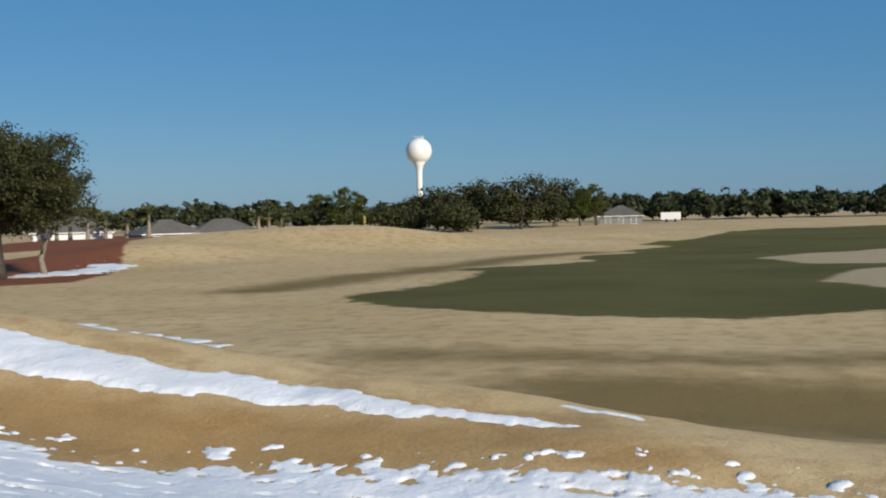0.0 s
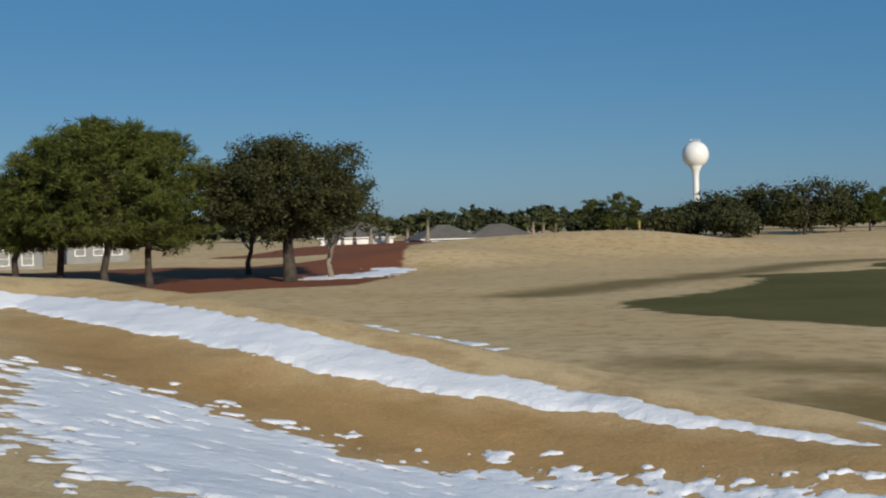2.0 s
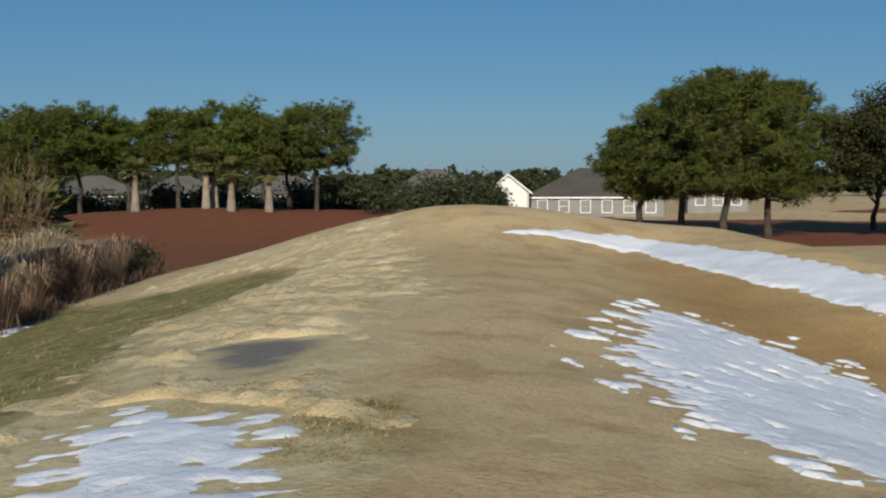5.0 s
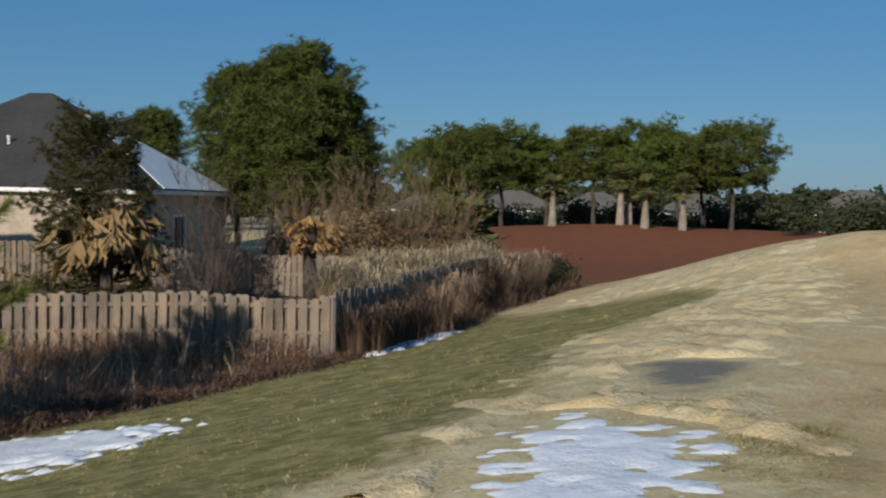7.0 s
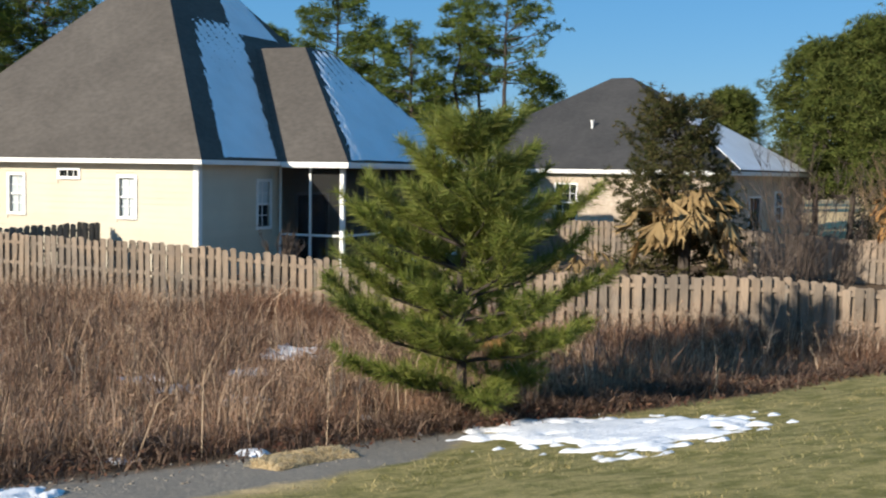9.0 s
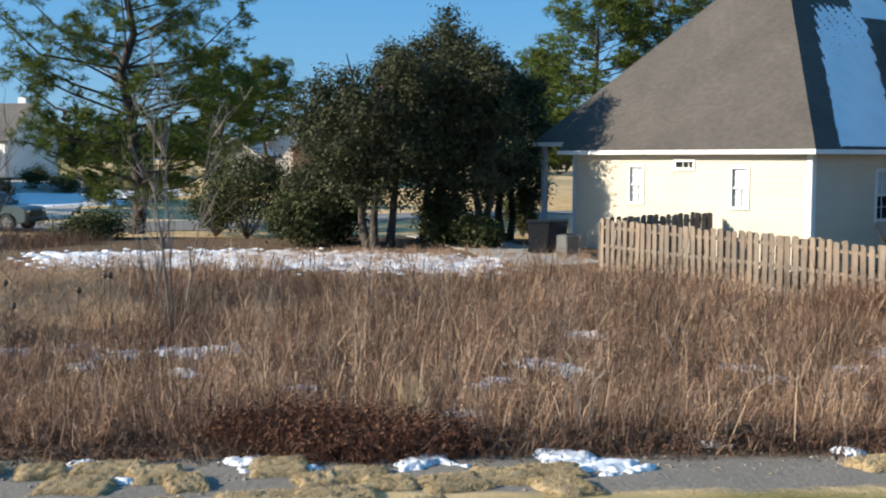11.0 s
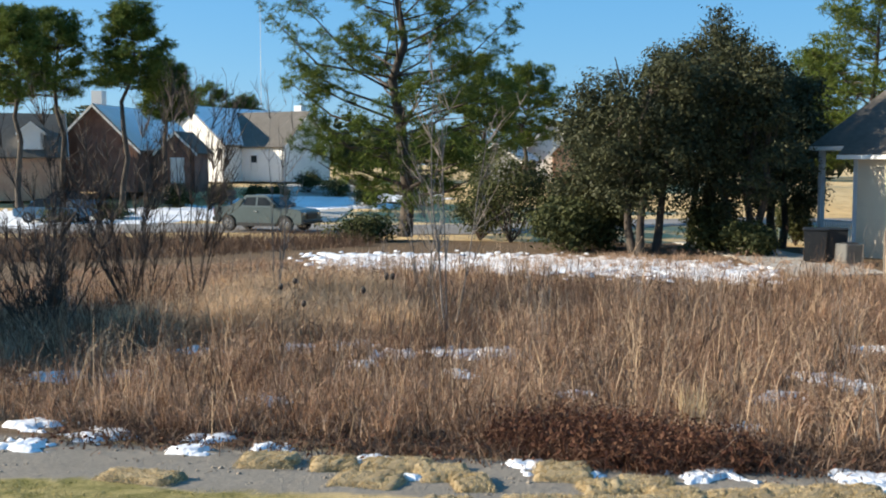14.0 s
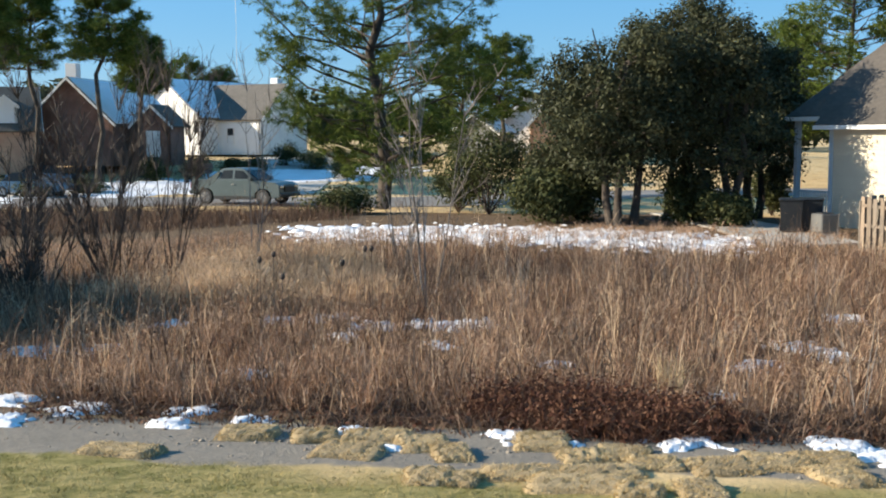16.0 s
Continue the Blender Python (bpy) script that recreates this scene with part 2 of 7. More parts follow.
def ground_mat():
    m, nt, b = nodes_of("ground_cover", 0.95)
    b.inputs["Specular IOR Level"].default_value = 0.15

    def attr(name):
        a = nt.nodes.new("ShaderNodeAttribute")
        a.attribute_name = name
        return a.outputs["Fac"]

    wob = math_node(nt, "SUBTRACT", noise_node(nt, 0.8, 6.0, 0.65), 0.5)
    broad = noise_node(nt, 0.09, 5.0, 0.6)
    mid = noise_node(nt, 1.1, 5.0, 0.65)
    fine = noise_node(nt, 22.0, 4.0, 0.7)
    streak = noise_node(nt, 3.2, 6.0, 0.7)

    def mask(name, wobble, soft):
        v = math_node(nt, "ADD", attr(name), math_node(nt, "MULTIPLY", wob, wobble))
        return ramp(nt, v, -soft, soft)

    tan = mixc(nt, ramp(nt, broad, 0.35, 0.68), TAN, (0.61, 0.455, 0.255))
    tan = mixc(nt, math_node(nt, "MULTIPLY", ramp(nt, mid, 0.42, 0.72), 0.75), tan, (0.36, 0.235, 0.11))
    tan = mixc(nt, math_node(nt, "MULTIPLY", ramp(nt, streak, 0.52, 0.75), 0.35), tan, (0.56, 0.44, 0.24))
    # worn brown faces of the hollow
    tan = mixc(nt, math_node(nt, "MULTIPLY", mask("worn", 2.0, 1.2), 0.85), tan, mixc(nt, mid, (0.42, 0.25, 0.095), (0.31, 0.18, 0.065)))
    green = mixc(nt, ramp(nt, broad, 0.35, 0.7), (0.088, 0.08, 0.02), (0.125, 0.108, 0.032))
    olive = mixc(nt, ramp(nt, streak, 0.35, 0.65), (0.145, 0.135, 0.042), (0.31, 0.255, 0.105))
    col = mixc(nt, mask("green", 3.0, 0.35), tan, green)
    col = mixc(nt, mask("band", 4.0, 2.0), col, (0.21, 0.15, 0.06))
    col = mixc(nt, mask("olive", 2.6, 0.6), col, olive)
    straw = mixc(nt, ramp(nt, streak, 0.35, 0.7), (0.48, 0.37, 0.19), (0.63, 0.53, 0.32))
    col = mixc(nt, mask("straw", 3.4, 0.5), col, straw)
    dirt = mixc(nt, mid, (0.17, 0.15, 0.125), (0.25, 0.225, 0.19))
    col = mixc(nt, mask("dirt", 1.5, 0.15), col, dirt)
    mulch = mixc(nt, mid, (0.155, 0.054, 0.026), (0.26, 0.098, 0.048))
    col = mixc(nt, mask("mulch", 2.0, 0.3), col, mulch)
    litter = mixc(nt, mid, (0.075, 0.05, 0.032), (0.17, 0.115, 0.07))
    col = mixc(nt, mask("litter", 1.2, 0.25), col, litter)
    sand = mixc(nt, mid, (0.38, 0.29, 0.18), (0.46, 0.36, 0.23))
    col = mixc(nt, mask("sand", 1.0, 0.4), col, sand)
    hsv = nt.nodes.new("ShaderNodeHueSaturation")
    nt.links.new(math_node(nt, "ADD", math_node(nt, "MULTIPLY", fine, 0.9), 0.55), hsv.inputs["Value"])
    nt.links.new(col, hsv.inputs["Color"])
    nt.links.new(hsv.outputs["Color"], b.inputs["Base Color"])
    h = math_node(nt, "ADD", math_node(nt, "MULTIPLY", fine, 0.5), math_node(nt, "MULTIPLY", streak, 1.2))
    bump(nt, b, h, 0.55, 0.05)
    return m


M["ground"] = ground_mat()


# ---- building blocks ----
def mesh_ob(name, V, F, material, parent=None, label="", smooth=False, mats=None, index=None):
    me = bpy.data.meshes.new(name)
    V = np.asarray(V, float)
    if isinstance(F, np.ndarray) and F.ndim == 2:
        n, k = F.shape
        me.vertices.add(len(V))
        me.vertices.foreach_set("co", V.ravel())
        me.loops.add(n * k)
        me.loops.foreach_set("vertex_index", F.ravel().astype(np.int32))
        me.polygons.add(n)
        me.polygons.foreach_set("loop_start", (np.arange(n) * k).astype(np.int32))
        me.update(calc_edges=True)
    else:
        me.from_pydata([tuple(v) for v in V], [], [tuple(int(i) for i in f) for f in F])
        me.update()
    for mt in mats or [material]:
        me.materials.append(mt)
    if index is not None:
        me.polygons.foreach_set("material_index", np.asarray(index, np.int32))
    if smooth:
        me.polygons.foreach_set("use_smooth", [True] * len(me.polygons))
    ob = new(name, me)
    if parent is not None:
        ob.parent = parent
    if label:
        tagged(ob, label)
    return ob


def shared(name, me, m, parent):
    ob = new(name, me)
    ob.parent = parent
    ob.matrix_local = m
    return ob


def thing(name, label, category, at=(0, 0, 0), turn=0.0, group="", kind=""):
    ob = new(name)
    ob.empty_display_size = 0.2
    ob.matrix_world = pose(at[0], at[1], at[2], 0, 0, turn)
    return tagged(ob, label, category, group, kind)


class Geo:
    """Collects vertices and faces of one mesh."""

    def __init__(self):
        self.v, self.f = [], []

    def add(self, V, F):
        o = len(self.v)
        self.v += [tuple(p) for p in V]
        self.f += [tuple(i + o for i in f) for f in F]
        return self

    def box(self, x0, y0, z0, x1, y1, z1, bev=0.0):
        if bev <= 0:
            V = [(x, y, z) for z in (z0, z1) for x, y in ((x0, y0), (x1, y0), (x1, y1), (x0, y1))]
            return self.add(V, [(3, 2, 1, 0), (4, 5, 6, 7), (0, 1, 5, 4), (1, 2, 6, 5), (2, 3, 7, 6), (3, 0, 4, 7)])
        V, F = [], []
        rings = [(z0, bev), (z0 + bev, 0), (z1 - bev, 0), (z1, bev)]
        for z, i in rings:
            a, b2, c, d = x0 + i, x1 - i, y0 + i, y1 - i
            k = bev
            V += [(a + (k if not i else 0), c, z), (b2 - (k if not i else 0), c, z), (b2, c + (k if not i else 0), z), (b2, d - (k if not i else 0), z),
                  (b2 - (k if not i else 0), d, z), (a + (k if not i else 0), d, z), (a, d - (k if not i else 0), z), (a, c + (k if not i else 0), z)]
        F.append(tuple(reversed(range(8))))
        for r in range(3):
            for i in range(8):
                j = (i + 1) % 8
                F.append((r * 8 + i, r * 8 + j, r * 8 + 8 + j, r * 8 + 8 + i))
        F.append(tuple(range(24, 32)))
        return self.add(V, F)

    def tube(self, pts, radii, n=6, cap=True):
        pts = [Vector(p) for p in pts]
        V, F = [], []
        up = Vector((0, 0, 1))
        for i, p in enumerate(pts):
            d = (pts[min(i + 1, len(pts) - 1)] - pts[max(i - 1, 0)]).normalized()
            a = d.cross(up if abs(d.z) < 0.95 else Vector((1, 0, 0))).normalized()
            b2 = a.cross(d)
            for k in range(n):
                t = 2 * math.pi * k / n
                V.append(p + (a * math.cos(t) + b2 * math.sin(t)) * radii[i])
        for i in range(len(pts) - 1):
            for k in range(n):
                j = (k + 1) % n
                F.append((i * n + k, i * n + j, i * n + n + j, i * n + n + k))
        if cap:
            F.append(tuple(range(n)))
            F.append(tuple(reversed(range((len(pts) - 1) * n, len(pts) * n))))
        return self.add(V, F)

    def lathe(self, prof, n=32, at=(0, 0, 0)):
        V = [(at[0] + r * math.cos(2 * math.pi * k / n), at[1] + r * math.sin(2 * math.pi * k / n), at[2] + z) for r, z in prof for k in range(n)]
        F = [(i * n + k, i * n + (k + 1) % n, (i + 1) * n + (k + 1) % n, (i + 1) * n + k) for i in range(len(prof) - 1) for k in range(n)]
        F += [tuple(reversed(range(n))), tuple(range((len(prof) - 1) * n, len(prof) * n))]
        return self.add(V, F)

    def ob(self, name, material, parent=None, label="", smooth=False):
        return mesh_ob(name, self.v, self.f, material, parent, label, smooth)


def slab_panel(poly3, thick):
    """A flat plate of any outline in space with thickness along its normal."""
    P = [Vector(p) for p in poly3]
    n = (P[1] - P[0]).cross(P[2] - P[0]).normalized()
    k = len(P)
    V = P + [p - n * thick for p in P]
    F = [tuple(range(k)), tuple(reversed(range(k, 2 * k)))] + [((i + 1) % k, i, k + i, k + (i + 1) % k) for i in range(k)]
    return V, F


def seg_dist(X, Y, ax, ay, bx, by):
    dx, dy = bx - ax, by - ay
    t = np.clip(((X - ax) * dx + (Y - ay) * dy) / (dx * dx + dy * dy), 0, 1)
    return np.hypot(X - ax - t * dx, Y - ay - t * dy), t


def poly_sdf(X, Y, P):
    """Signed distance to a closed outline, positive inside."""
    d = np.full(np.shape(X), 1e9)
    inside = np.zeros(np.shape(X), bool)
    for (ax, ay), (bx, by) in zip(P, P[1:] + P[:1]):
        d = np.minimum(d, seg_dist(X, Y, ax, ay, bx, by)[0])
        if ay != by:
            inside ^= ((ay > Y) != (by > Y)) & (X < (bx - ax) * (Y - ay) / (by - ay) + ax)
    return np.where(inside, d, -d)


def line_sdf(X, Y, P, half):
    d = np.full(np.shape(X), 1e9)
    for (ax, ay), (bx, by) in zip(P, P[1:]):
        d = np.minimum(d, seg_dist(X, Y, ax, ay, bx, by)[0])
    return half - d


def wave_noise(X, Y, scale, seed, octaves=4):
    """Smooth random relief from rotated sine waves, about -1 to 1."""
    rs = np.random.RandomState(seed)
    out = np.zeros(np.shape(X))
    amp, k, tot = 1.0, 2 * math.pi / scale, 0.0
    for _ in range(octaves):
        for _ in range(4):
            a, ph, s = rs.rand() * 6.283, rs.rand() * 6.283, 0.7 + 0.6 * rs.rand()
            out = out + amp * np.sin((X * math.cos(a) + Y * math.sin(a)) * k * s + ph) * 0.5
        tot += amp
        amp, k = amp * 0.55, k * 2.1
    return out / tot


# ---- terrain ----
RIDGE = [(9, -22, 1.2), (3, -6, 1.8), (0, 0, 1.9), (-6, 10, 2.0), (-12, 22, 2.45), (-20, 35, 2.8), (-30, 52, 1.0)]
BERM = [(-13, 23.5, 2.5), (-8.2, 25.7, 2.5), (-2.7, 19.8, 1.8), (2.2, 16.9, 1.2), (4.8, 14.2, 0.92), (9.5, 10.5, 0.35)]


RIM = [(-9.6, 26.1, 0.05), (-6.8, 24.6, 0.1), (-4.6, 22.5, 0.22), (-2.45, 21.0, 0.27), (-0.46, 19.6, 0.24), (1.34, 18.6, 0.17), (2.9, 17.3, 0.12), (4.4, 16.2, 0.12), (5.8, 15.7, 0.05)]


def crest(X, Y, line, west, east):
    best = np.zeros(np.shape(X))
    for (ax, ay, az), (bx, by, bz) in zip(line, line[1:]):
        d, t = seg_dist(X, Y, ax, ay, bx, by)
        side = (X - ax) * (by - ay) - (Y - ay) * (bx - ax)
        w = np.where(side > 0, east, west)
        best = np.maximum(best, (az + (bz - az) * t) * np.exp(-(d / w) ** 2))
    return best


def bell(X, Y, cx, cy, rx, ry, h, turn=0.0):
    c, s = math.cos(radians(turn)), math.sin(radians(turn))
    u, v = (X - cx) * c + (Y - cy) * s, -(X - cx) * s + (Y - cy) * c
    return h * np.exp(-(u / rx) ** 2 - (v / ry) ** 2)


def step(v, lo, hi):
    t = np.clip((v - lo) / (hi - lo), 0, 1)
    return t * t * (3 - 2 * t)


def height(X, Y):
    X, Y = np.asarray(X, float), np.asarray(Y, float)
    R = np.hypot(X, Y)
    a, b = crest(X, Y, RIDGE, 7.7, 6.3), crest(X, Y, BERM, 3.6, 4.6)
    z = (a ** 3 + b ** 3) ** (1 / 3)
    z = z + crest(X, Y, RIM, 1.5, 1.3)
    north = step(Y, 60, 110)
    z = z + north * 1.6 * step(R, 110, 260)
    # the lots to the west rise towards the street and the houses
    west = step(-X, 20, 38) * step(40 - Y, 0, 30) * step(Y, -34, -16)
    z = z + 0.45 * west + 1.7 * step(np.hypot(X, Y), 66, 100) * step(-Y, 0, 30) * step(-X, 0, 40)
    # mounds of the course
    z = z + bell(X, Y, 14, 128, 24, 11, 3.0, -8) + bell(X, Y, -3, 110, 11, 8, 1.9) + bell(X, Y, 42, 150, 30, 12, 1.0) + bell(X, Y, 2, 172, 42, 14, 1.2)
    z = z + bell(X, Y, -60, 72, 34, 16, 2.0, 55) + bell(X, Y, -34, 128, 20, 12, 0.7)
    z = z + bell(X, Y, 13, 17, 9, 3.5, -0.35, -20)
    z = z + 0.12 * wave_noise(X, Y, 22.0, 3, 2) * step(R, 6, 30) + 0.02 * wave_noise(X, Y, 2.5, 5, 3)
    return z


def hz(x, y):
    return float(height(np.array([x]), np.array([y]))[0])


GREEN = [(7.2, 53.4), (8.3, 45.2), (10.8, 41.4), (13.1, 38.5), (17.9, 35.2), (23.5, 35.2), (48, 38), (95, 90), (112, 158), (83, 158), (71, 142), (60, 131), (48, 116), (51, 112), (43, 107), (39, 101), (41, 97), (33, 92), (31, 87.5), (32, 84.5), (22.5, 78), (18, 77), (19, 72), (16.3, 64.5), (10.6, 57)]
MULCH = [(-22, 65), (-17, 70), (-12, 75), (-7, 77), (-5, 90), (-4.7, 104), (-6, 150), (8, 158), (34, 172), (38, 190), (4, 230), (-16, 240), (-26, 165), (-40, 140), (-70, 140), (-95, 118), (-90, 60), (-52, 40), (-34, 31), (-29.5, 33), (-37, 50), (-34, 62)]
FAR_TAN = [(-14, 118), (-44, 108), (-52, 128), (-30, 150), (-14, 150)]
WEED_EDGE = [(-8.5, -16), (-10.6, -10.5), (-11.6, -8), (-12.2, -5.5), (-13.2, -3), (-14.0, 0), (-15.1, 3.2), (-15.9, 7.2), (-17.6, 12.0), (-20.0, 16.8), (-24.5, 22.5), (-29, 31)]
LOT = WEED_EDGE + [(-46, 30), (-46, -4), (-44, -14), (-43, -30), (-36, -46), (-24, -60), (-14, -60)]
OLIVE = [(-4, -18), (-8.5, -15), (-9.5, -9.5), (-9.6, -6.5), (-10.5, -3.5), (-12, 0.5), (-14.6, 3), (-16.4, 7), (-18.5, 11.5), (-21, 16.5), (-22.5, 19.6), (-18.0, 19.6), (-14.0, 18.3), (-12.8, 17.4), (-11.9, 14.2), (-10.6, 11.2), (-9.4, 9.9), (-7.8, 7.6), (-7.4, 6.8), (-6.3, 5.2), (-5.9, 3.4), (-5, -6)]
GREEN_TUFT = [(-4.75, 6.0), (-5.1, 7.2), (-4.5, 7.1), (-4.0, 6.5), (-3.7, 5.7), (-4.1, 5.4)]


STRAW = [(-6.2, 3.6), (-6.6, 5.3), (-8.0, 7.4), (-9.7, 10.0), (-11.0, 11.3), (-12.2, 14.2), (-13.2, 17.4), (-15.2, 19.4), (-20.6, 20.2), (-27, 31), (-24, 36), (-14, 22), (-8.0, 13.3), (-7.0, 10.8), (-5.6, 8.3), (-4.6, 7.0), (-3.6, 5.4), (-4.2, 3.4)]
BARE = [(-6.7, 7.8), (-7.9, 9.1), (-7.7, 9.6), (-7.1, 9.8), (-6.5, 8.9), (-6.0, 7.6)]


def zones(X, Y):
    z = {}
    z["green"] = np.maximum(poly_sdf(X, Y, GREEN), -80)
    z["sand"] = np.maximum(poly_sdf(X, Y, [(41.5, 78.4), (49, 84), (75, 95), (70, 72), (43.5, 65), (40, 68)]), poly_sdf(X, Y, [(31, 52), (38, 60), (60, 62), (50, 48), (30, 45)]))
    z["mulch"] = np.minimum(poly_sdf(X, Y, MULCH), -poly_sdf(X, Y, FAR_TAN))
    z["litter"] = poly_sdf(X, Y, LOT)
    z["olive"] = np.maximum(poly_sdf(X, Y, OLIVE), poly_sdf(X, Y, GREEN_TUFT))
    z["straw"] = poly_sdf(X, Y, STRAW)
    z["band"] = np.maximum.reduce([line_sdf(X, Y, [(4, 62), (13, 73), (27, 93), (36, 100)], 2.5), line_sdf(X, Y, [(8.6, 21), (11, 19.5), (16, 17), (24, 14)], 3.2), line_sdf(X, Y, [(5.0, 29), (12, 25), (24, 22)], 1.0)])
    z["worn"] = poly_sdf(X, Y, [(-9, 22), (-6.9, 20.9), (-4.5, 19), (-2.4, 17.2), (-0.4, 16.4), (1.8, 15.4), (4.8, 14), (6, 11.5), (2, 12.6), (-1.5, 13), (-3, 14.4), (-5.5, 15.6), (-5.2, 12), (-6.2, 15), (-6.8, 18.5)])
    z["dirt"] = np.maximum.reduce([
        line_sdf(X, Y, [(-8.3, -16), (-9.3, -11.2), (-10.5, -8.0), (-11.5, -5.2), (-12.6, -2.5), (-13.5, 0.5), (-14.6, 2.2)], 1.1),
        poly_sdf(X, Y, BARE),
        poly_sdf(X, Y, [(-32, 37.5), (-38, 42), (-42, 50), (-44, 56), (-35, 43)]),
    ])
    return z


def axis(n, near, far):
    """Coordinates that lie close together near 0 and widen outwards."""
    b = 5.6
    s = np.linspace(-1, 1, n)
    return far * np.sinh(b * s) / math.sinh(b)


gx, gy = axis(440, 0.25, 1500.0), axis(440, 0.25, 1500.0)
GX, GY = np.meshgrid(gx - 3.0, gy + 8.0, indexing="ij")
GZ = height(GX, GY)
nx, ny = GX.shape
ii = (np.arange(nx - 1)[:, None] * ny + np.arange(ny - 1)[None, :]).ravel()
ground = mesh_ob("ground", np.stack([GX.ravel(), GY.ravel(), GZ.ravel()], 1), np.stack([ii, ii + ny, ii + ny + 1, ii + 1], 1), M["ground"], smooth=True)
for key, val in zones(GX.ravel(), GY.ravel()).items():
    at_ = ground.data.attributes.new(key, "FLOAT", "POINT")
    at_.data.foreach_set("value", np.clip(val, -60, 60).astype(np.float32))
tagged(ground, "rolling golf ground of dormant tan grass, green fairway and rust mulch", "ground", kind="structure")


# ---- snow ----
def snow(name, box, field, thick=0.06, cell=0.1, label="thin old snow lying in a patch on dormant grass", lift=0.0):
    """Snow over a stretch of ground: field(X, Y) > 0 where it lies; it dips under the soil at its rim."""
    x0, y0, x1, y1 = box
    X, Y = np.meshgrid(np.arange(x0, x1, cell), np.arange(y0, y1, cell), indexing="ij")
    f = field(X, Y)
    t = np.clip(f / 0.22, -1, 1)
    Z = height(X, Y) + lift + thick * np.where(t > 0, t * (2 - t), t * 1.5) + 0.1 * thick * wave_noise(X, Y, 0.5, 11, 3) - 0.004
    n, m = X.shape
    keep = f > -0.35
    q = (np.arange(n - 1)[:, None] * m + np.arange(m - 1)[None, :])
    k = keep[:-1, :-1] | keep[1:, :-1] | keep[1:, 1:] | keep[:-1, 1:]
    q = q[k]
    F = np.stack([q, q + m, q + m + 1, q + 1], 1)
    used, inv = np.unique(F.ravel(), return_inverse=True)
    V = np.stack([X.ravel(), Y.ravel(), Z.ravel()], 1)[used]
    ob = mesh_ob(name, V, inv.reshape(-1, 4), M["snow"], smooth=True)
    return tagged(ob, label, "snow", "snow patches", "stuff")


# ---- plants ----
rng = np.random.RandomState(7)


def blades(C, N, L, W, rs, droop=0.0, face=None):
    """Narrow triangles: roots C, directions N, lengths L, widths W."""
    k = len(C)
    side = np.cross(N, rs.normal(size=(k, 3)) if face is None else face)
    side /= np.linalg.norm(side, axis=1)[:, None] + 1e-9
    tip = C + N * L[:, None]
    tip[:, 2] -= droop * L
    V = np.stack([C - side * W[:, None] / 2, C + side * W[:, None] / 2, tip], 1).reshape(-1, 3)
    return V, np.arange(3 * k).reshape(-1, 3)


def unit(v):
    return v / (np.linalg.norm(v, axis=1)[:, None] + 1e-9)


def pompoms(C, rs, per, length, width, reach=0.12):
    """Round tufts of long needles: each spreads from one twig end, outwards and up."""
    k = len(C) * per
    D = rs.normal(size=(k, 3))
    D[:, 2] = D[:, 2] * 0.75 + 0.3
    D = unit(D)
    big = np.repeat(0.75 + 0.5 * rs.rand(len(C)), per)
    P = np.repeat(C, per, axis=0) + D * (reach * rs.rand(k) * big)[:, None]
    N = unit(D + rs.normal(size=(k, 3)) * 0.25)
    return blades(P, N, length * (0.7 + 0.5 * rs.rand(k)) * big, width * (0.7 + 0.6 * rs.rand(k)), rs, 0.06)


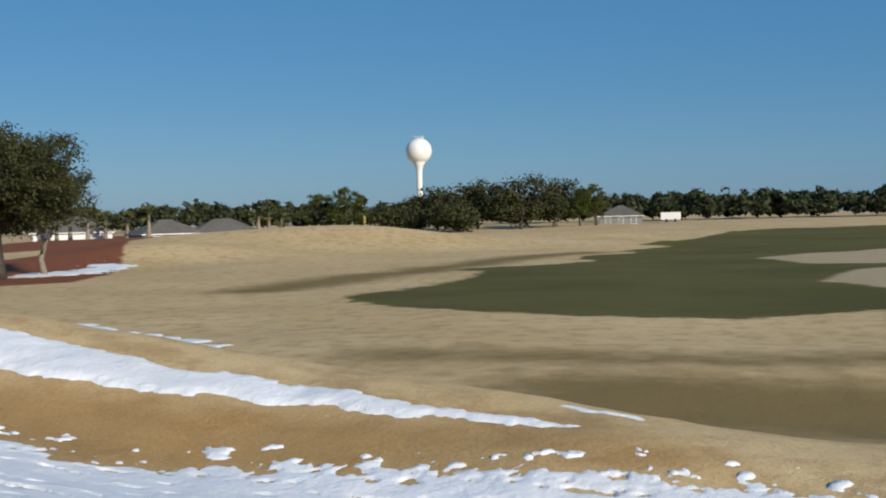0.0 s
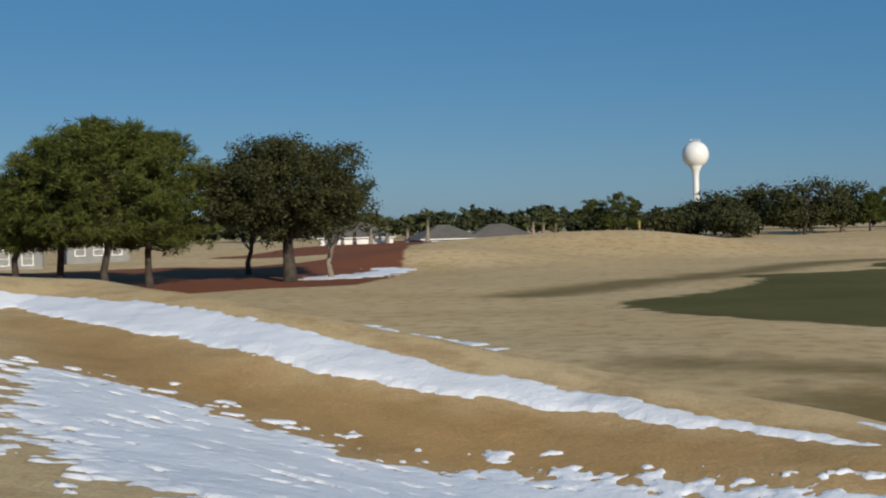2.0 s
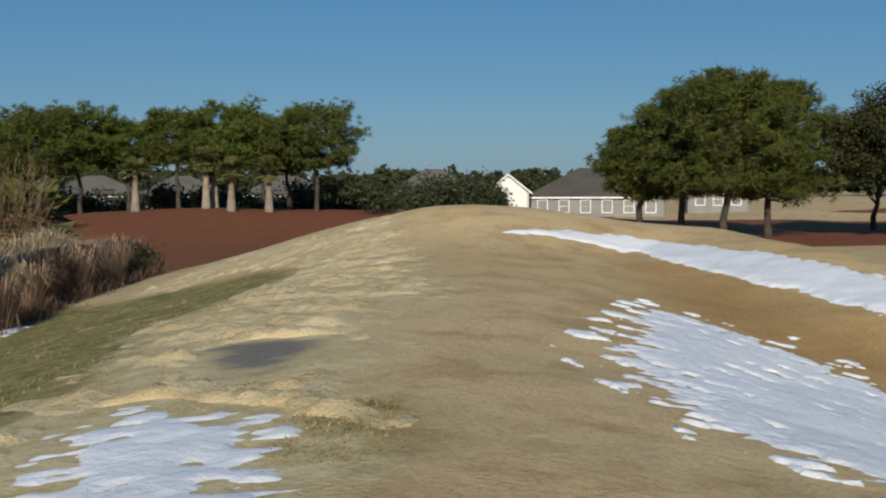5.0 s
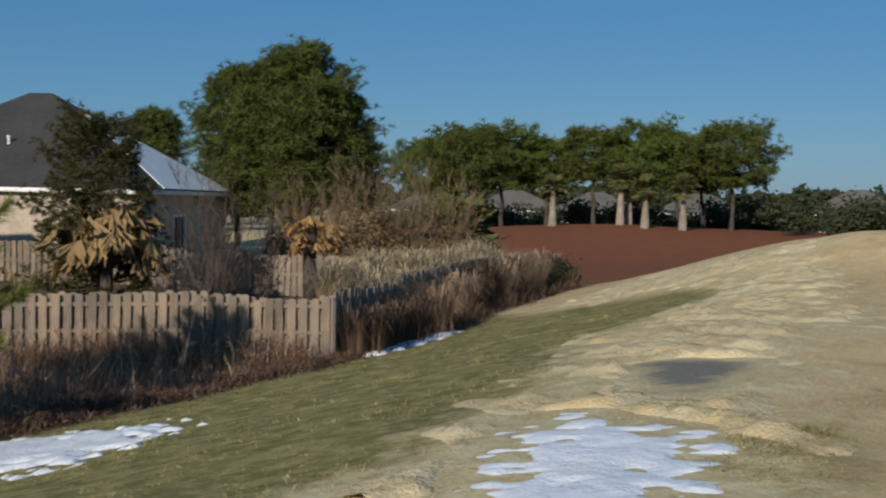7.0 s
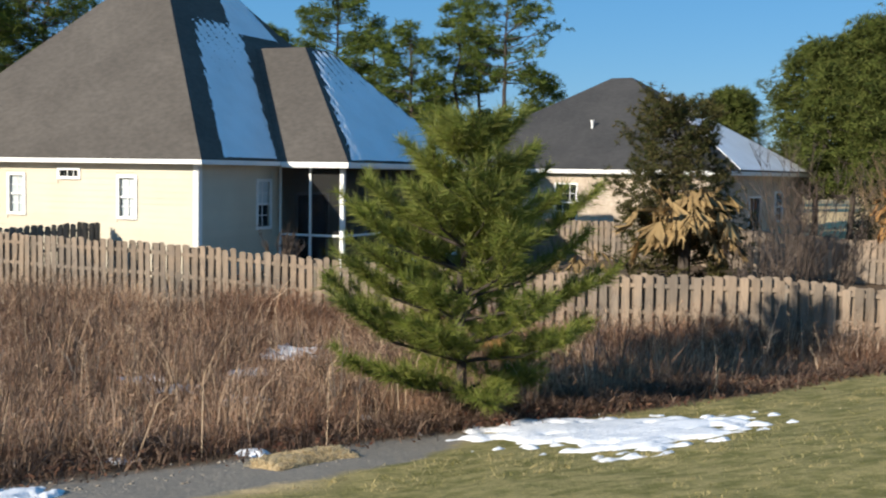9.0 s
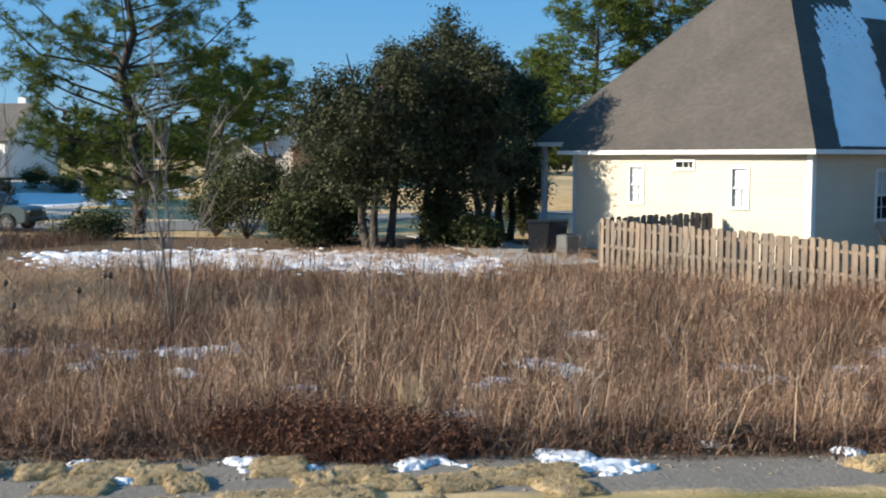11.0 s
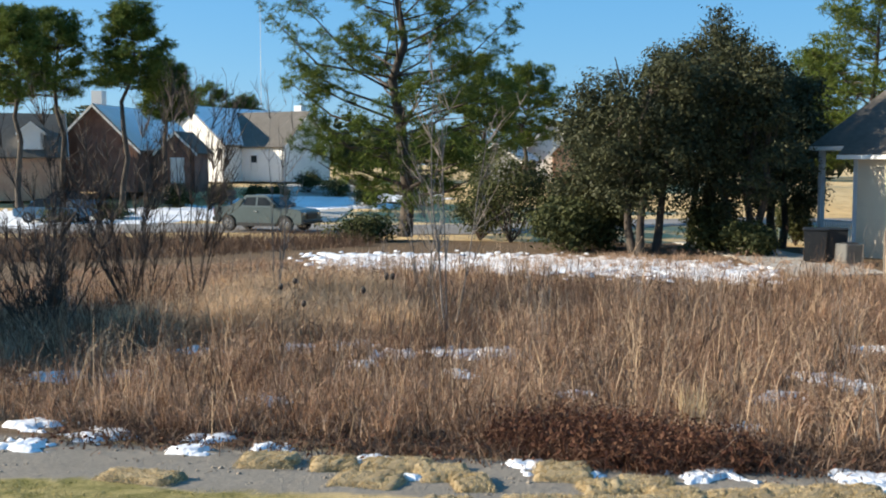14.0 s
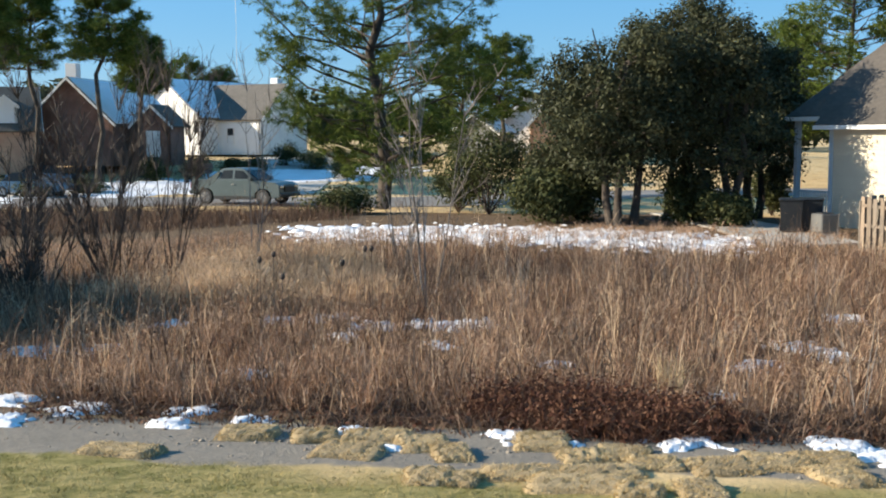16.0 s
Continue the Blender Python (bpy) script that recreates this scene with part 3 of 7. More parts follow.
def pine(name, x, y, h, w, base, label, seed, leaf, group="", bark="bark", trunk_r=0.2, n=34, pads=3, knots=8, per=26, pad=0.7, needle=0.3, width=0.034, shape="round", rise=0.35, lean=0.0, dead=0.0, plump=0.5):
    """A pine: bare trunk, spreading limbs with forked twigs, and flat pads of needle tufts at their ends with gaps between."""
    rs = np.random.RandomState(seed)
    root = thing(name, label, "tree", (x, y, hz(x, y) - 0.05), 0, group)
    top = np.array([rs.normal() * 0.03 * h + lean, rs.normal() * 0.03 * h, h * 0.965])
    P = [np.array(p) for p in bent((0, 0, 0), top, rs, 8, 0.035)]
    Geo().tube(P, [trunk_r * f for f in (1.3, 1.0, 0.92, 0.84, 0.74, 0.62, 0.48, 0.3, 0.1)], 9).ob("trunk", M[bark], root, smooth=True)

    def stem(z):
        t = np.clip(z / (h * 0.965), 0, 1) * 8
        k = min(7, int(t))
        return P[k] + (P[k + 1] - P[k]) * (t - k)

    C = []
    turn = rs.rand() * 6.283
    for i in range(n):
        u = (i + rs.rand() * 0.8) / n
        z = base + (h * 0.95 - base) * u
        if shape == "umbrella":
            f = 0.45 + 0.6 * math.sin(math.pi * min(1.0, 0.1 + 0.78 * u))
        elif shape == "column":
            f = (0.55 + 0.5 * math.sin(math.pi * (0.15 + 0.7 * u))) * (1.0 - 0.45 * u)
        else:
            f = math.sin(math.pi * (0.2 + 0.72 * u)) ** 0.75
        turn += 2.4 + rs.normal() * 0.35
        L = w / 2 * f * (0.62 + 0.42 * rs.rand())
        q = stem(z - L * rise * 0.55)
        d = np.array([math.cos(turn), math.sin(turn), rise * (0.3 + 0.9 * u) + rs.normal() * 0.08])
        e = q + d * L
        mid = q + d * L * np.array([0.55, 0.55, 0.35]) + rs.normal(size=3) * 0.05 * L
        r = trunk_r * (0.14 + 0.24 * (1 - u)) * (0.5 + L / w)
        g = Geo().tube([q, mid, e], [r, r * 0.7, r * 0.25], 5, cap=False)
        if rs.rand() < dead:
            g.ob("limb", M[bark], root, smooth=True)
            continue
        for k in range(pads):
            t = 1.0 - 0.62 * k / pads * (0.7 + 0.6 * rs.rand())
            a = mid + (e - mid) * (t - 0.5) * 2 if t > 0.5 else q + (mid - q) * t * 2
            side = np.array([-d[1], d[0], 0]) * rs.normal() * (0.42 * L * 0.6 if k else 0.1 * L)
            c = a + side + np.array([0, 0, 0.12 * pad])
            g.tube([a, a + side * 0.5 + np.array([0, 0, 0.02]), c], [r * 0.4, r * 0.3, r * 0.12], 4, cap=False)
            m = max(3, int(knots * (0.6 + 0.7 * rs.rand())))
            R = pad * (0.65 + 0.6 * rs.rand())
            o = unit(rs.normal(size=(m, 3))) * (rs.rand(m) ** 0.45)[:, None] * np.array([R, R, R * plump])
            C.append(c + o)
        g.ob("limb", M[bark], root, smooth=True)
    m = int(knots * 1.5)
    C.append(top + np.array([0, 0, 0.1]) + unit(rs.normal(size=(m, 3))) * (rs.rand(m) ** 0.5)[:, None] * pad * np.array([0.9, 0.9, 0.5]))
    V, F = pompoms(np.concatenate(C), rs, per, needle, width, needle * 0.35)
    mesh_ob("crown", V, F, M[leaf], root)
    return root


def leaf_cloud(centres, rs, per=50, size=0.16, spread=0.45):
    k = len(centres) * per
    O = rs.normal(size=(k, 3))
    C = np.repeat(centres, per, axis=0) + O * np.array([spread, spread, spread * 0.75])
    up = unit(unit(O) * 0.9 + rs.normal(size=(k, 3)) * 0.45 + np.array([0, 0, 0.35]))
    A = unit(np.cross(up, rs.normal(size=(k, 3))))
    B = np.cross(up, A)
    s = size * (0.6 + 0.8 * rs.rand(k))[:, None]
    V = np.stack([C - A * s, C + B * s * 0.45, C + A * s, C - B * s * 0.45], 1).reshape(-1, 3)
    return V, np.arange(4 * k).reshape(-1, 4)


def fan(hub, stem, down, side, spread, length, k, rs):
    """One pleated fan leaf on its stem, as a single mesh."""
    ang = np.linspace(-spread, spread, 2 * k + 1)
    N = np.outer(np.cos(ang), down) + np.outer(np.sin(ang), side) + rs.normal(size=(2 * k + 1, 3)) * 0.10
    L = length * np.where(np.arange(2 * k + 1) % 2, 0.8 + 0.3 * rs.rand(2 * k + 1), 0.6)
    P = hub + unit(N) * L[:, None]
    s = np.array([side[1], -side[0], 0.3]) * 0.02
    V = np.concatenate([[hub, stem - s, stem + s], P])
    F = [(0, 3 + i, 4 + i) for i in range(2 * k)] + [(0, 1, 2)]
    return V, np.array(F)


def bent(p0, p1, rs, n=4, sag=0.08):
    p0, p1 = np.array(p0, float), np.array(p1, float)
    L = np.linalg.norm(p1 - p0)
    P = [p0 + (p1 - p0) * t for t in np.linspace(0, 1, n + 1)]
    return [tuple(p + (rs.normal(size=3) * sag * L * math.sin(math.pi * i / n) * 0.5)) for i, p in enumerate(P)]


def crown_points(rs, n, w, h, cx=0.0, cy=0.0, zc=0.0, shell=0.55, low=-0.8, lobes=12, cone=0.0, fat=0.34):
    """Clump centres in an uneven crown made of several lobes; w and h are its full width and height."""
    lob = unit(rs.normal(size=(lobes, 3))) * (0.96 - fat) * (0.4 + 0.6 * rs.rand(lobes) ** 0.45)[:, None]
    lob[:, 2] = np.maximum(lob[:, 2], low * 0.6)
    rad = fat + 0.10 * rs.rand(lobes)
    out = []
    while len(out) < n:
        i = rs.randint(lobes)
        p = lob[i] + unit(rs.normal(size=(1, 3)))[0] * rad[i] * (shell + (1 - shell) * rs.rand())
        if p[2] > low:
            k = 1.0 - cone * (p[2] * 0.5 + 0.5)
            out.append((cx + p[0] * k * w / 2, cy + p[1] * k * w / 2, zc + p[2] * h / 2))
    return np.array(out)


def tree(name, x, y, h, w, base, label, seed, leaf, trunks=1, clumps=220, bark="bark", per=50, size=0.16, lean=0.0, spread=None, lobes=9, trunk_r=None, group="", z=None, shell=0.55, low=-0.8, cone=0.0, limbs=16, fat=0.34):
    rs = np.random.RandomState(seed)
    z0 = (hz(x, y) if z is None else z) - 0.05
    root = thing(name, label, "tree", (x, y, z0), 0, group)
    C = crown_points(rs, clumps, w, h - base, zc=(base + h) / 2, shell=shell, lobes=lobes, low=low, cone=cone, fat=fat)
    r = trunk_r or 0.018 * h + 0.06
    tops = []
    for k in range(trunks):
        g = Geo()
        ox, oy = (0, 0) if trunks == 1 else (rs.normal() * w * 0.10, rs.normal() * w * 0.10)
        top = (ox + rs.normal() * w * 0.06 + lean, oy + rs.normal() * w * 0.06, h * 0.82)
        P = bent((ox * 0.5, oy * 0.5, 0), top, rs, 6, 0.05)
        g.tube(P, [r * 1.35, r, r * 0.85, r * 0.7, r * 0.5, r * 0.32, r * 0.12], 9)
        g.ob("trunk", M[bark], root, smooth=True)
        tops.append(P)
    for c in C[:: max(1, len(C) // limbs)]:
        P = tops[rs.randint(len(tops))]
        q = np.array(P[1 + rs.randint(1, 5)])
        if c[2] < base + 0.45 * (h - base):
            q = np.array(P[2])
        Geo().tube(bent(q, c, rs, 4, 0.10), [r * 0.36, r * 0.27, r * 0.2, r * 0.12, r * 0.04], 5, cap=False).ob("limb", M[bark], root, smooth=True)
    V, F = leaf_cloud(C, rs, per, size, spread or 0.45)
    mesh_ob("crown", V, F, M[leaf], root)
    return root


def bare_shrub(name, x, y, h, w, stems, seed, label, mat="twig", twigs=5, r=0.016, group=""):
    rs = np.random.RandomState(seed)
    root = thing(name, label, "shrub", (x, y, hz(x, y) - 0.03), 0, group)
    for _ in range(stems):
        g = Geo()
        a = rs.rand() * 6.283
        rad = w * 0.5 * math.sqrt(rs.rand())
        hh = h * (0.55 + 0.45 * rs.rand())
        wig = rs.normal(size=(6, 2)) * 0.012 * h
        P = [(rad * (t ** 0.7) * math.cos(a) + wig[k][0] * t, rad * (t ** 0.7) * math.sin(a) + wig[k][1] * t, hh * t) for k, t in enumerate((0, 0.14, 0.34, 0.56, 0.78, 1.0))]
        rr = r * (0.7 + 0.6 * rs.rand())
        g.tube(P, [rr * s for s in (1.2, 1, 0.85, 0.7, 0.52, 0.3)], 4, cap=False)
        for _ in range(twigs):
            i = rs.randint(2, 6)
            q = np.array(P[min(i, 5)])
            e = q + np.array([rs.normal() * 0.10 + 0.12 * math.cos(a), rs.normal() * 0.10 + 0.12 * math.sin(a), 0.15 + 0.35 * rs.rand()]) * h * 0.42
            Q = bent(q, e, rs, 3, 0.04)
            g.tube(Q, [rr * 0.55, rr * 0.45, rr * 0.35, rr * 0.22], 3, cap=False)
            for _ in range(3):
                q2 = np.array(Q[rs.randint(1, 4)])
                g.tube([q2, q2 + np.array([rs.normal() * 0.06, rs.normal() * 0.06, 0.12]) * h * 0.4], [rr * 0.33, rr * 0.18], 3, cap=False)
        g.ob("stem", M[mat], root)
    return root


def bush(name, x, y, h, w, leaf, seed, label, clumps=40, per=50, size=0.09, category="bush", group=""):
    rs = np.random.RandomState(seed)
    root = thing(name, label, category, (x, y, hz(x, y) - 0.03), 0, group)
    C = crown_points(rs, clumps, w, h, zc=h * 0.48)
    C[:, 2] = np.clip(C[:, 2], 0.1, h)
    g = Geo()
    for c in C[::3]:
        g.tube(bent((0, 0, 0), c, rs, 3, 0.1), [0.025, 0.02, 0.014, 0.006], 4, cap=False)
    g.ob("stem", M["dark_twig"], root)
    V, F = leaf_cloud(C, rs, per, size, 0.16 * w * 0.5 + 0.08)
    mesh_ob("foliage", V, F, M[leaf], root)
    return root


def weeds(name, pts, hmin, hmax, width, mat, label, seed, lean=0.25, fluff=0):
    """Standing dry stems over a stretch of ground, two faces each."""
    rs = np.random.RandomState(seed)
    k = len(pts)
    z = height(pts[:, 0], pts[:, 1])
    root = np.stack([pts[:, 0], pts[:, 1], z - 0.02], 1)
    h = (hmin + (hmax - hmin) * rs.rand(k) ** 1.5) * (0.85 + 0.5 * wave_noise(pts[:, 0], pts[:, 1], 3.0, seed, 3))
    d = rs.normal(size=(k, 2)) * lean
    d[:, 0] += 0.10
    d[:, 1] += 0.08
    mid = root + np.stack([d[:, 0] * h * 0.35, d[:, 1] * h * 0.35, h * 0.55], 1)
    tip = root + np.stack([d[:, 0] * h, d[:, 1] * h, h * (1 - 0.25 * np.hypot(d[:, 0], d[:, 1]))], 1)
    a = rs.rand(k) * 6.283
    s = np.stack([np.cos(a), np.sin(a), np.zeros(k)], 1) * (width * (0.6 + 0.8 * rs.rand(k)))[:, None] / 2
    V = np.stack([root - s, root + s, mid + s * 0.8, mid - s * 0.8, tip], 1).reshape(-1, 3)
    i = np.arange(k) * 5
    F3 = np.concatenate([np.stack([i, i + 1, i + 2], 1), np.stack([i, i + 2, i + 3], 1), np.stack([i + 3, i + 2, i + 4], 1)])
    if fluff:
        # side wisps on the upper half of each stem
        t = np.concatenate([rs.rand(k) for _ in range(fluff)])
        m2, t2 = np.tile(mid, (fluff, 1)), np.tile(tip, (fluff, 1))
        N = rs.normal(size=(k * fluff, 3)) * 0.6
        N[:, 2] += 0.6
        Vf, Ff = blades(m2 + (t2 - m2) * t[:, None], unit(N), 0.05 + 0.13 * rs.rand(k * fluff), np.full(k * fluff, width * 0.8), rs)
        F3 = np.concatenate([F3, Ff + len(V)])
        V = np.concatenate([V, Vf])
    ob = mesh_ob(name, V, F3, M[mat])
    return tagged(ob, label, "weeds", "", "stuff")


def scatter(poly, n, seed, clump=0.0, per=1):
    rs = np.random.RandomState(seed)
    P = np.array(poly)
    lo, hi = P.min(0), P.max(0)
    out = np.zeros((0, 2))
    while len(out) < n:
        q = lo + (hi - lo) * rs.rand(n * 2 // per + 10, 2)
        q = q[poly_sdf(q[:, 0], q[:, 1], poly) > 0]
        if per > 1:
            q = np.repeat(q, per, axis=0) + rs.normal(size=(len(q) * per, 2)) * clump
        out = np.concatenate([out, q])
    return out[:n]


def tufts(name, centres, per, hmin, hmax, width, mat, label, seed, splay=0.35, sway=0.25, fluff=1):
    """Grass clumps: the blades of each clump start together, splay out and share its height and sway."""
    rs = np.random.RandomState(seed)
    n = len(centres)
    k = n * per
    th = (hmin + (hmax - hmin) * rs.rand(n) ** 1.4) * (0.85 + 0.45 * wave_noise(centres[:, 0], centres[:, 1], 3.5, seed, 3))
    sw = rs.normal(size=(n, 2)) * sway + np.array([0.08, 0.06])
    off = rs.normal(size=(k, 2)) * 0.07
    P = np.repeat(centres, per, 0) + off
    h = np.repeat(th, per) * (0.45 + 0.6 * rs.rand(k))
    d = np.repeat(sw, per, 0) + off * 2.2 + rs.normal(size=(k, 2)) * splay
    root = np.stack([P[:, 0], P[:, 1], height(P[:, 0], P[:, 1]) - 0.02], 1)
    lean = np.hypot(d[:, 0], d[:, 1])
    mid = root + np.stack([d[:, 0] * h * 0.3, d[:, 1] * h * 0.3, h * 0.58], 1)
    tip = root + np.stack([d[:, 0] * h, d[:, 1] * h, h * np.maximum(0.35, 1 - 0.4 * lean)], 1)
    a = rs.rand(k) * 6.283
    s = np.stack([np.cos(a), np.sin(a), np.zeros(k)], 1) * (width * (0.6 + 0.8 * rs.rand(k)))[:, None] / 2
    V = np.stack([root - s, root + s, mid + s * 0.8, mid - s * 0.8, tip], 1).reshape(-1, 3)
    i = np.arange(k) * 5
    F = np.concatenate([np.stack([i, i + 1, i + 2], 1), np.stack([i, i + 2, i + 3], 1), np.stack([i + 3, i + 2, i + 4], 1)])
    for _ in range(fluff):
        t = rs.rand(k)[:, None]
        N = rs.normal(size=(k, 3)) * 0.7
        N[:, 2] += 0.5
        Vf, Ff = blades(mid + (tip - mid) * t, unit(N), 0.05 + 0.12 * rs.rand(k), np.full(k, width * 0.9), rs)
        F = np.concatenate([F, Ff + len(V)])
        V = np.concatenate([V, Vf])
    return tagged(mesh_ob(name, V, F, M[mat]), label, "weeds", "", "stuff")


# ---- houses ----
def wall_cells(length, z0, z1, holes):
    """Splits a wall's face into rectangles round its openings."""
    xs = sorted({0.0, length, *[v for h in holes for v in h[:2]]})
    zs = sorted({z0, z1, *[v for h in holes for v in h[2:4]]})
    for a, b in zip(xs, xs[1:]):
        for c, d in zip(zs, zs[1:]):
            m, n = (a + b) / 2, (c + d) / 2
            if not any(h[0] < m < h[1] and h[2] < n < h[3] for h in holes):
                yield a, b, c, d


class Wall:
    """A straight wall in a house's own plane: local x along it, outward is -y."""

    def __init__(self, house, p, q, z0, z1, mat, holes=(), thick=0.2, name="wall"):
        self.house = house
        dx, dy = q[0] - p[0], q[1] - p[1]
        self.length = math.hypot(dx, dy)
        self.m = Matrix.Translation((p[0], p[1], 0)) @ Matrix.Rotation(math.atan2(dy, dx), 4, "Z")
        self.z0, self.z1, self.holes = z0, z1, list(holes)
        g = Geo()
        for a, b, c, d in wall_cells(self.length, z0, z1, self.holes):
            g.box(a, 0, c, b, thick, d)
        self.ob = g.ob(name, mat, house)
        bm = bmesh.new()
        bm.from_mesh(self.ob.data)
        bmesh.ops.remove_doubles(bm, verts=bm.verts[:], dist=1e-4)
        bm.to_mesh(self.ob.data)
        bm.free()
        self.ob.matrix_local = self.m

    def place(self, g, name, mat, label=""):
        o = g.ob(name, mat, self.house, label)
        o.matrix_local = self.m
        return o

    def siding(self, mat, lap=0.18, margin=0.02):
        z = self.z0
        boards = {}
        while z < self.z1 - 0.02:
            z2 = min(z + lap, self.z1)
            spans = [(margin, self.length - margin)]
            for h in self.holes:
                if h[2] - 0.09 < z2 and h[3] + 0.09 > z:
                    nxt = []
                    for a, b in spans:
                        if h[1] + 0.09 <= a or h[0] - 0.09 >= b:
                            nxt.append((a, b))
                        else:
                            if h[0] - 0.09 > a:
                                nxt.append((a, h[0] - 0.09))
                            if h[1] + 0.09 < b:
                                nxt.append((h[1] + 0.09, b))
                    spans = nxt
            for a, b in spans:
                g = Geo()
                V = [(a, -0.018, z), (b, -0.018, z), (b, -0.008, z2), (a, -0.008, z2), (a, -0.002, z), (b, -0.002, z), (b, -0.002, z2), (a, -0.002, z2)]
                g.add(V, [(0, 1, 2, 3), (7, 6, 5, 4), (1, 0, 4, 5), (3, 2, 6, 7), (0, 3, 7, 4), (2, 1, 5, 6)])
                self.place(g, "siding_board", mat)
            z = z2

    def window(self, a, b, c, d, trim=0.09, sash=True, grid=(0, 0), pane_top="glass", pane_low="glass", mat="white_trim", proud=0.045):
        w = new("window")
        w.parent = self.house
        w.matrix_local = self.m
        g = Geo()
        g.box(a - trim, -proud, c - trim, a, 0.05, d + trim).box(b, -proud, c - trim, b + trim, 0.05, d + trim)
        g.box(a, -proud, d, b, 0.05, d + trim).box(a, -proud - 0.02, c - trim, b, 0.05, c)
        g.ob("frame", M[mat], w)
        mid = (c + d) / 2
        if sash:
            Geo().box(a, 0.0, mid - 0.03, b, 0.06, mid + 0.03).ob("sash", M[mat], w)
            Geo().box(a, 0.05, mid, b, 0.06, d).ob("pane", M[pane_top], w)
            Geo().box(a, 0.065, c, b, 0.075, mid).ob("pane", M[pane_low], w)
        else:
            Geo().box(a, 0.05, c, b, 0.06, d).ob("pane", M[pane_top], w)
        nx_, nz_ = grid
        if nx_ or nz_:
            for i in range(1, nx_):
                x = a + (b - a) * i / nx_
                Geo().box(x - 0.012, 0.032, c, x + 0.012, 0.052, d).ob("muntin", M[mat], w)
            for lo, hi in ((c, mid), (mid, d)) if sash else ((c, d),):
                for i in range(1, nz_):
                    z = lo + (hi - lo) * i / nz_
                    Geo().box(a, 0.03, z - 0.012, b, 0.05, z + 0.012).ob("muntin", M[mat], w)
        return w


def roof_plane(house, name, pts, mat, thick=0.12, label=""):
    V, F = slab_panel(pts, thick)
    return mesh_ob(name, V, F, mat, house, label)


def hip_roof(house, x0, y0, x1, y1, z, pitch, over, mat, ridge_along_x=True, name="roof_plane", fascia=True):
    x0, y0, x1, y1 = x0 - over, y0 - over, x1 + over, y1 + over
    hw = min(x1 - x0, y1 - y0) / 2
    zt = z + hw * pitch
    if x1 - x0 >= y1 - y0:
        ra, rb = (x0 + hw, (y0 + y1) / 2, zt), (x1 - hw, (y0 + y1) / 2, zt)
    else:
        ra, rb = ((x0 + x1) / 2, y0 + hw, zt), ((x0 + x1) / 2, y1 - hw, zt)
    a, b, c, d = (x0, y0, z), (x1, y0, z), (x1, y1, z), (x0, y1, z)
    if x1 - x0 >= y1 - y0:
        faces = [(a, b, rb, ra), (b, c, rb), (c, d, ra, rb), (d, a, ra)]
    else:
        faces = [(a, b, ra), (b, c, rb, ra), (c, d, rb), (d, a, ra, rb)]
    for f in faces:
        f = [p for i, p in enumerate(f) if p != f[i - 1]]
        roof_plane(house, name, f, mat)
    if fascia:
        t = 0.03
        for p in ((x0 - t, y0 - t, x1 + t, y0), (x0 - t, y1, x1 + t, y1 + t), (x0 - t, y0, x0, y1), (x1, y0, x1 + t, y1)):
            Geo().box(p[0], p[1], z - 0.16, p[2], p[3], z - 0.02).ob("fascia", M["white_trim"], house)
        Geo().box(x0, y0, z - 0.2, x1, y1, z - 0.14).ob("soffit", M["white_trim"], house)
    return zt, ra, rb


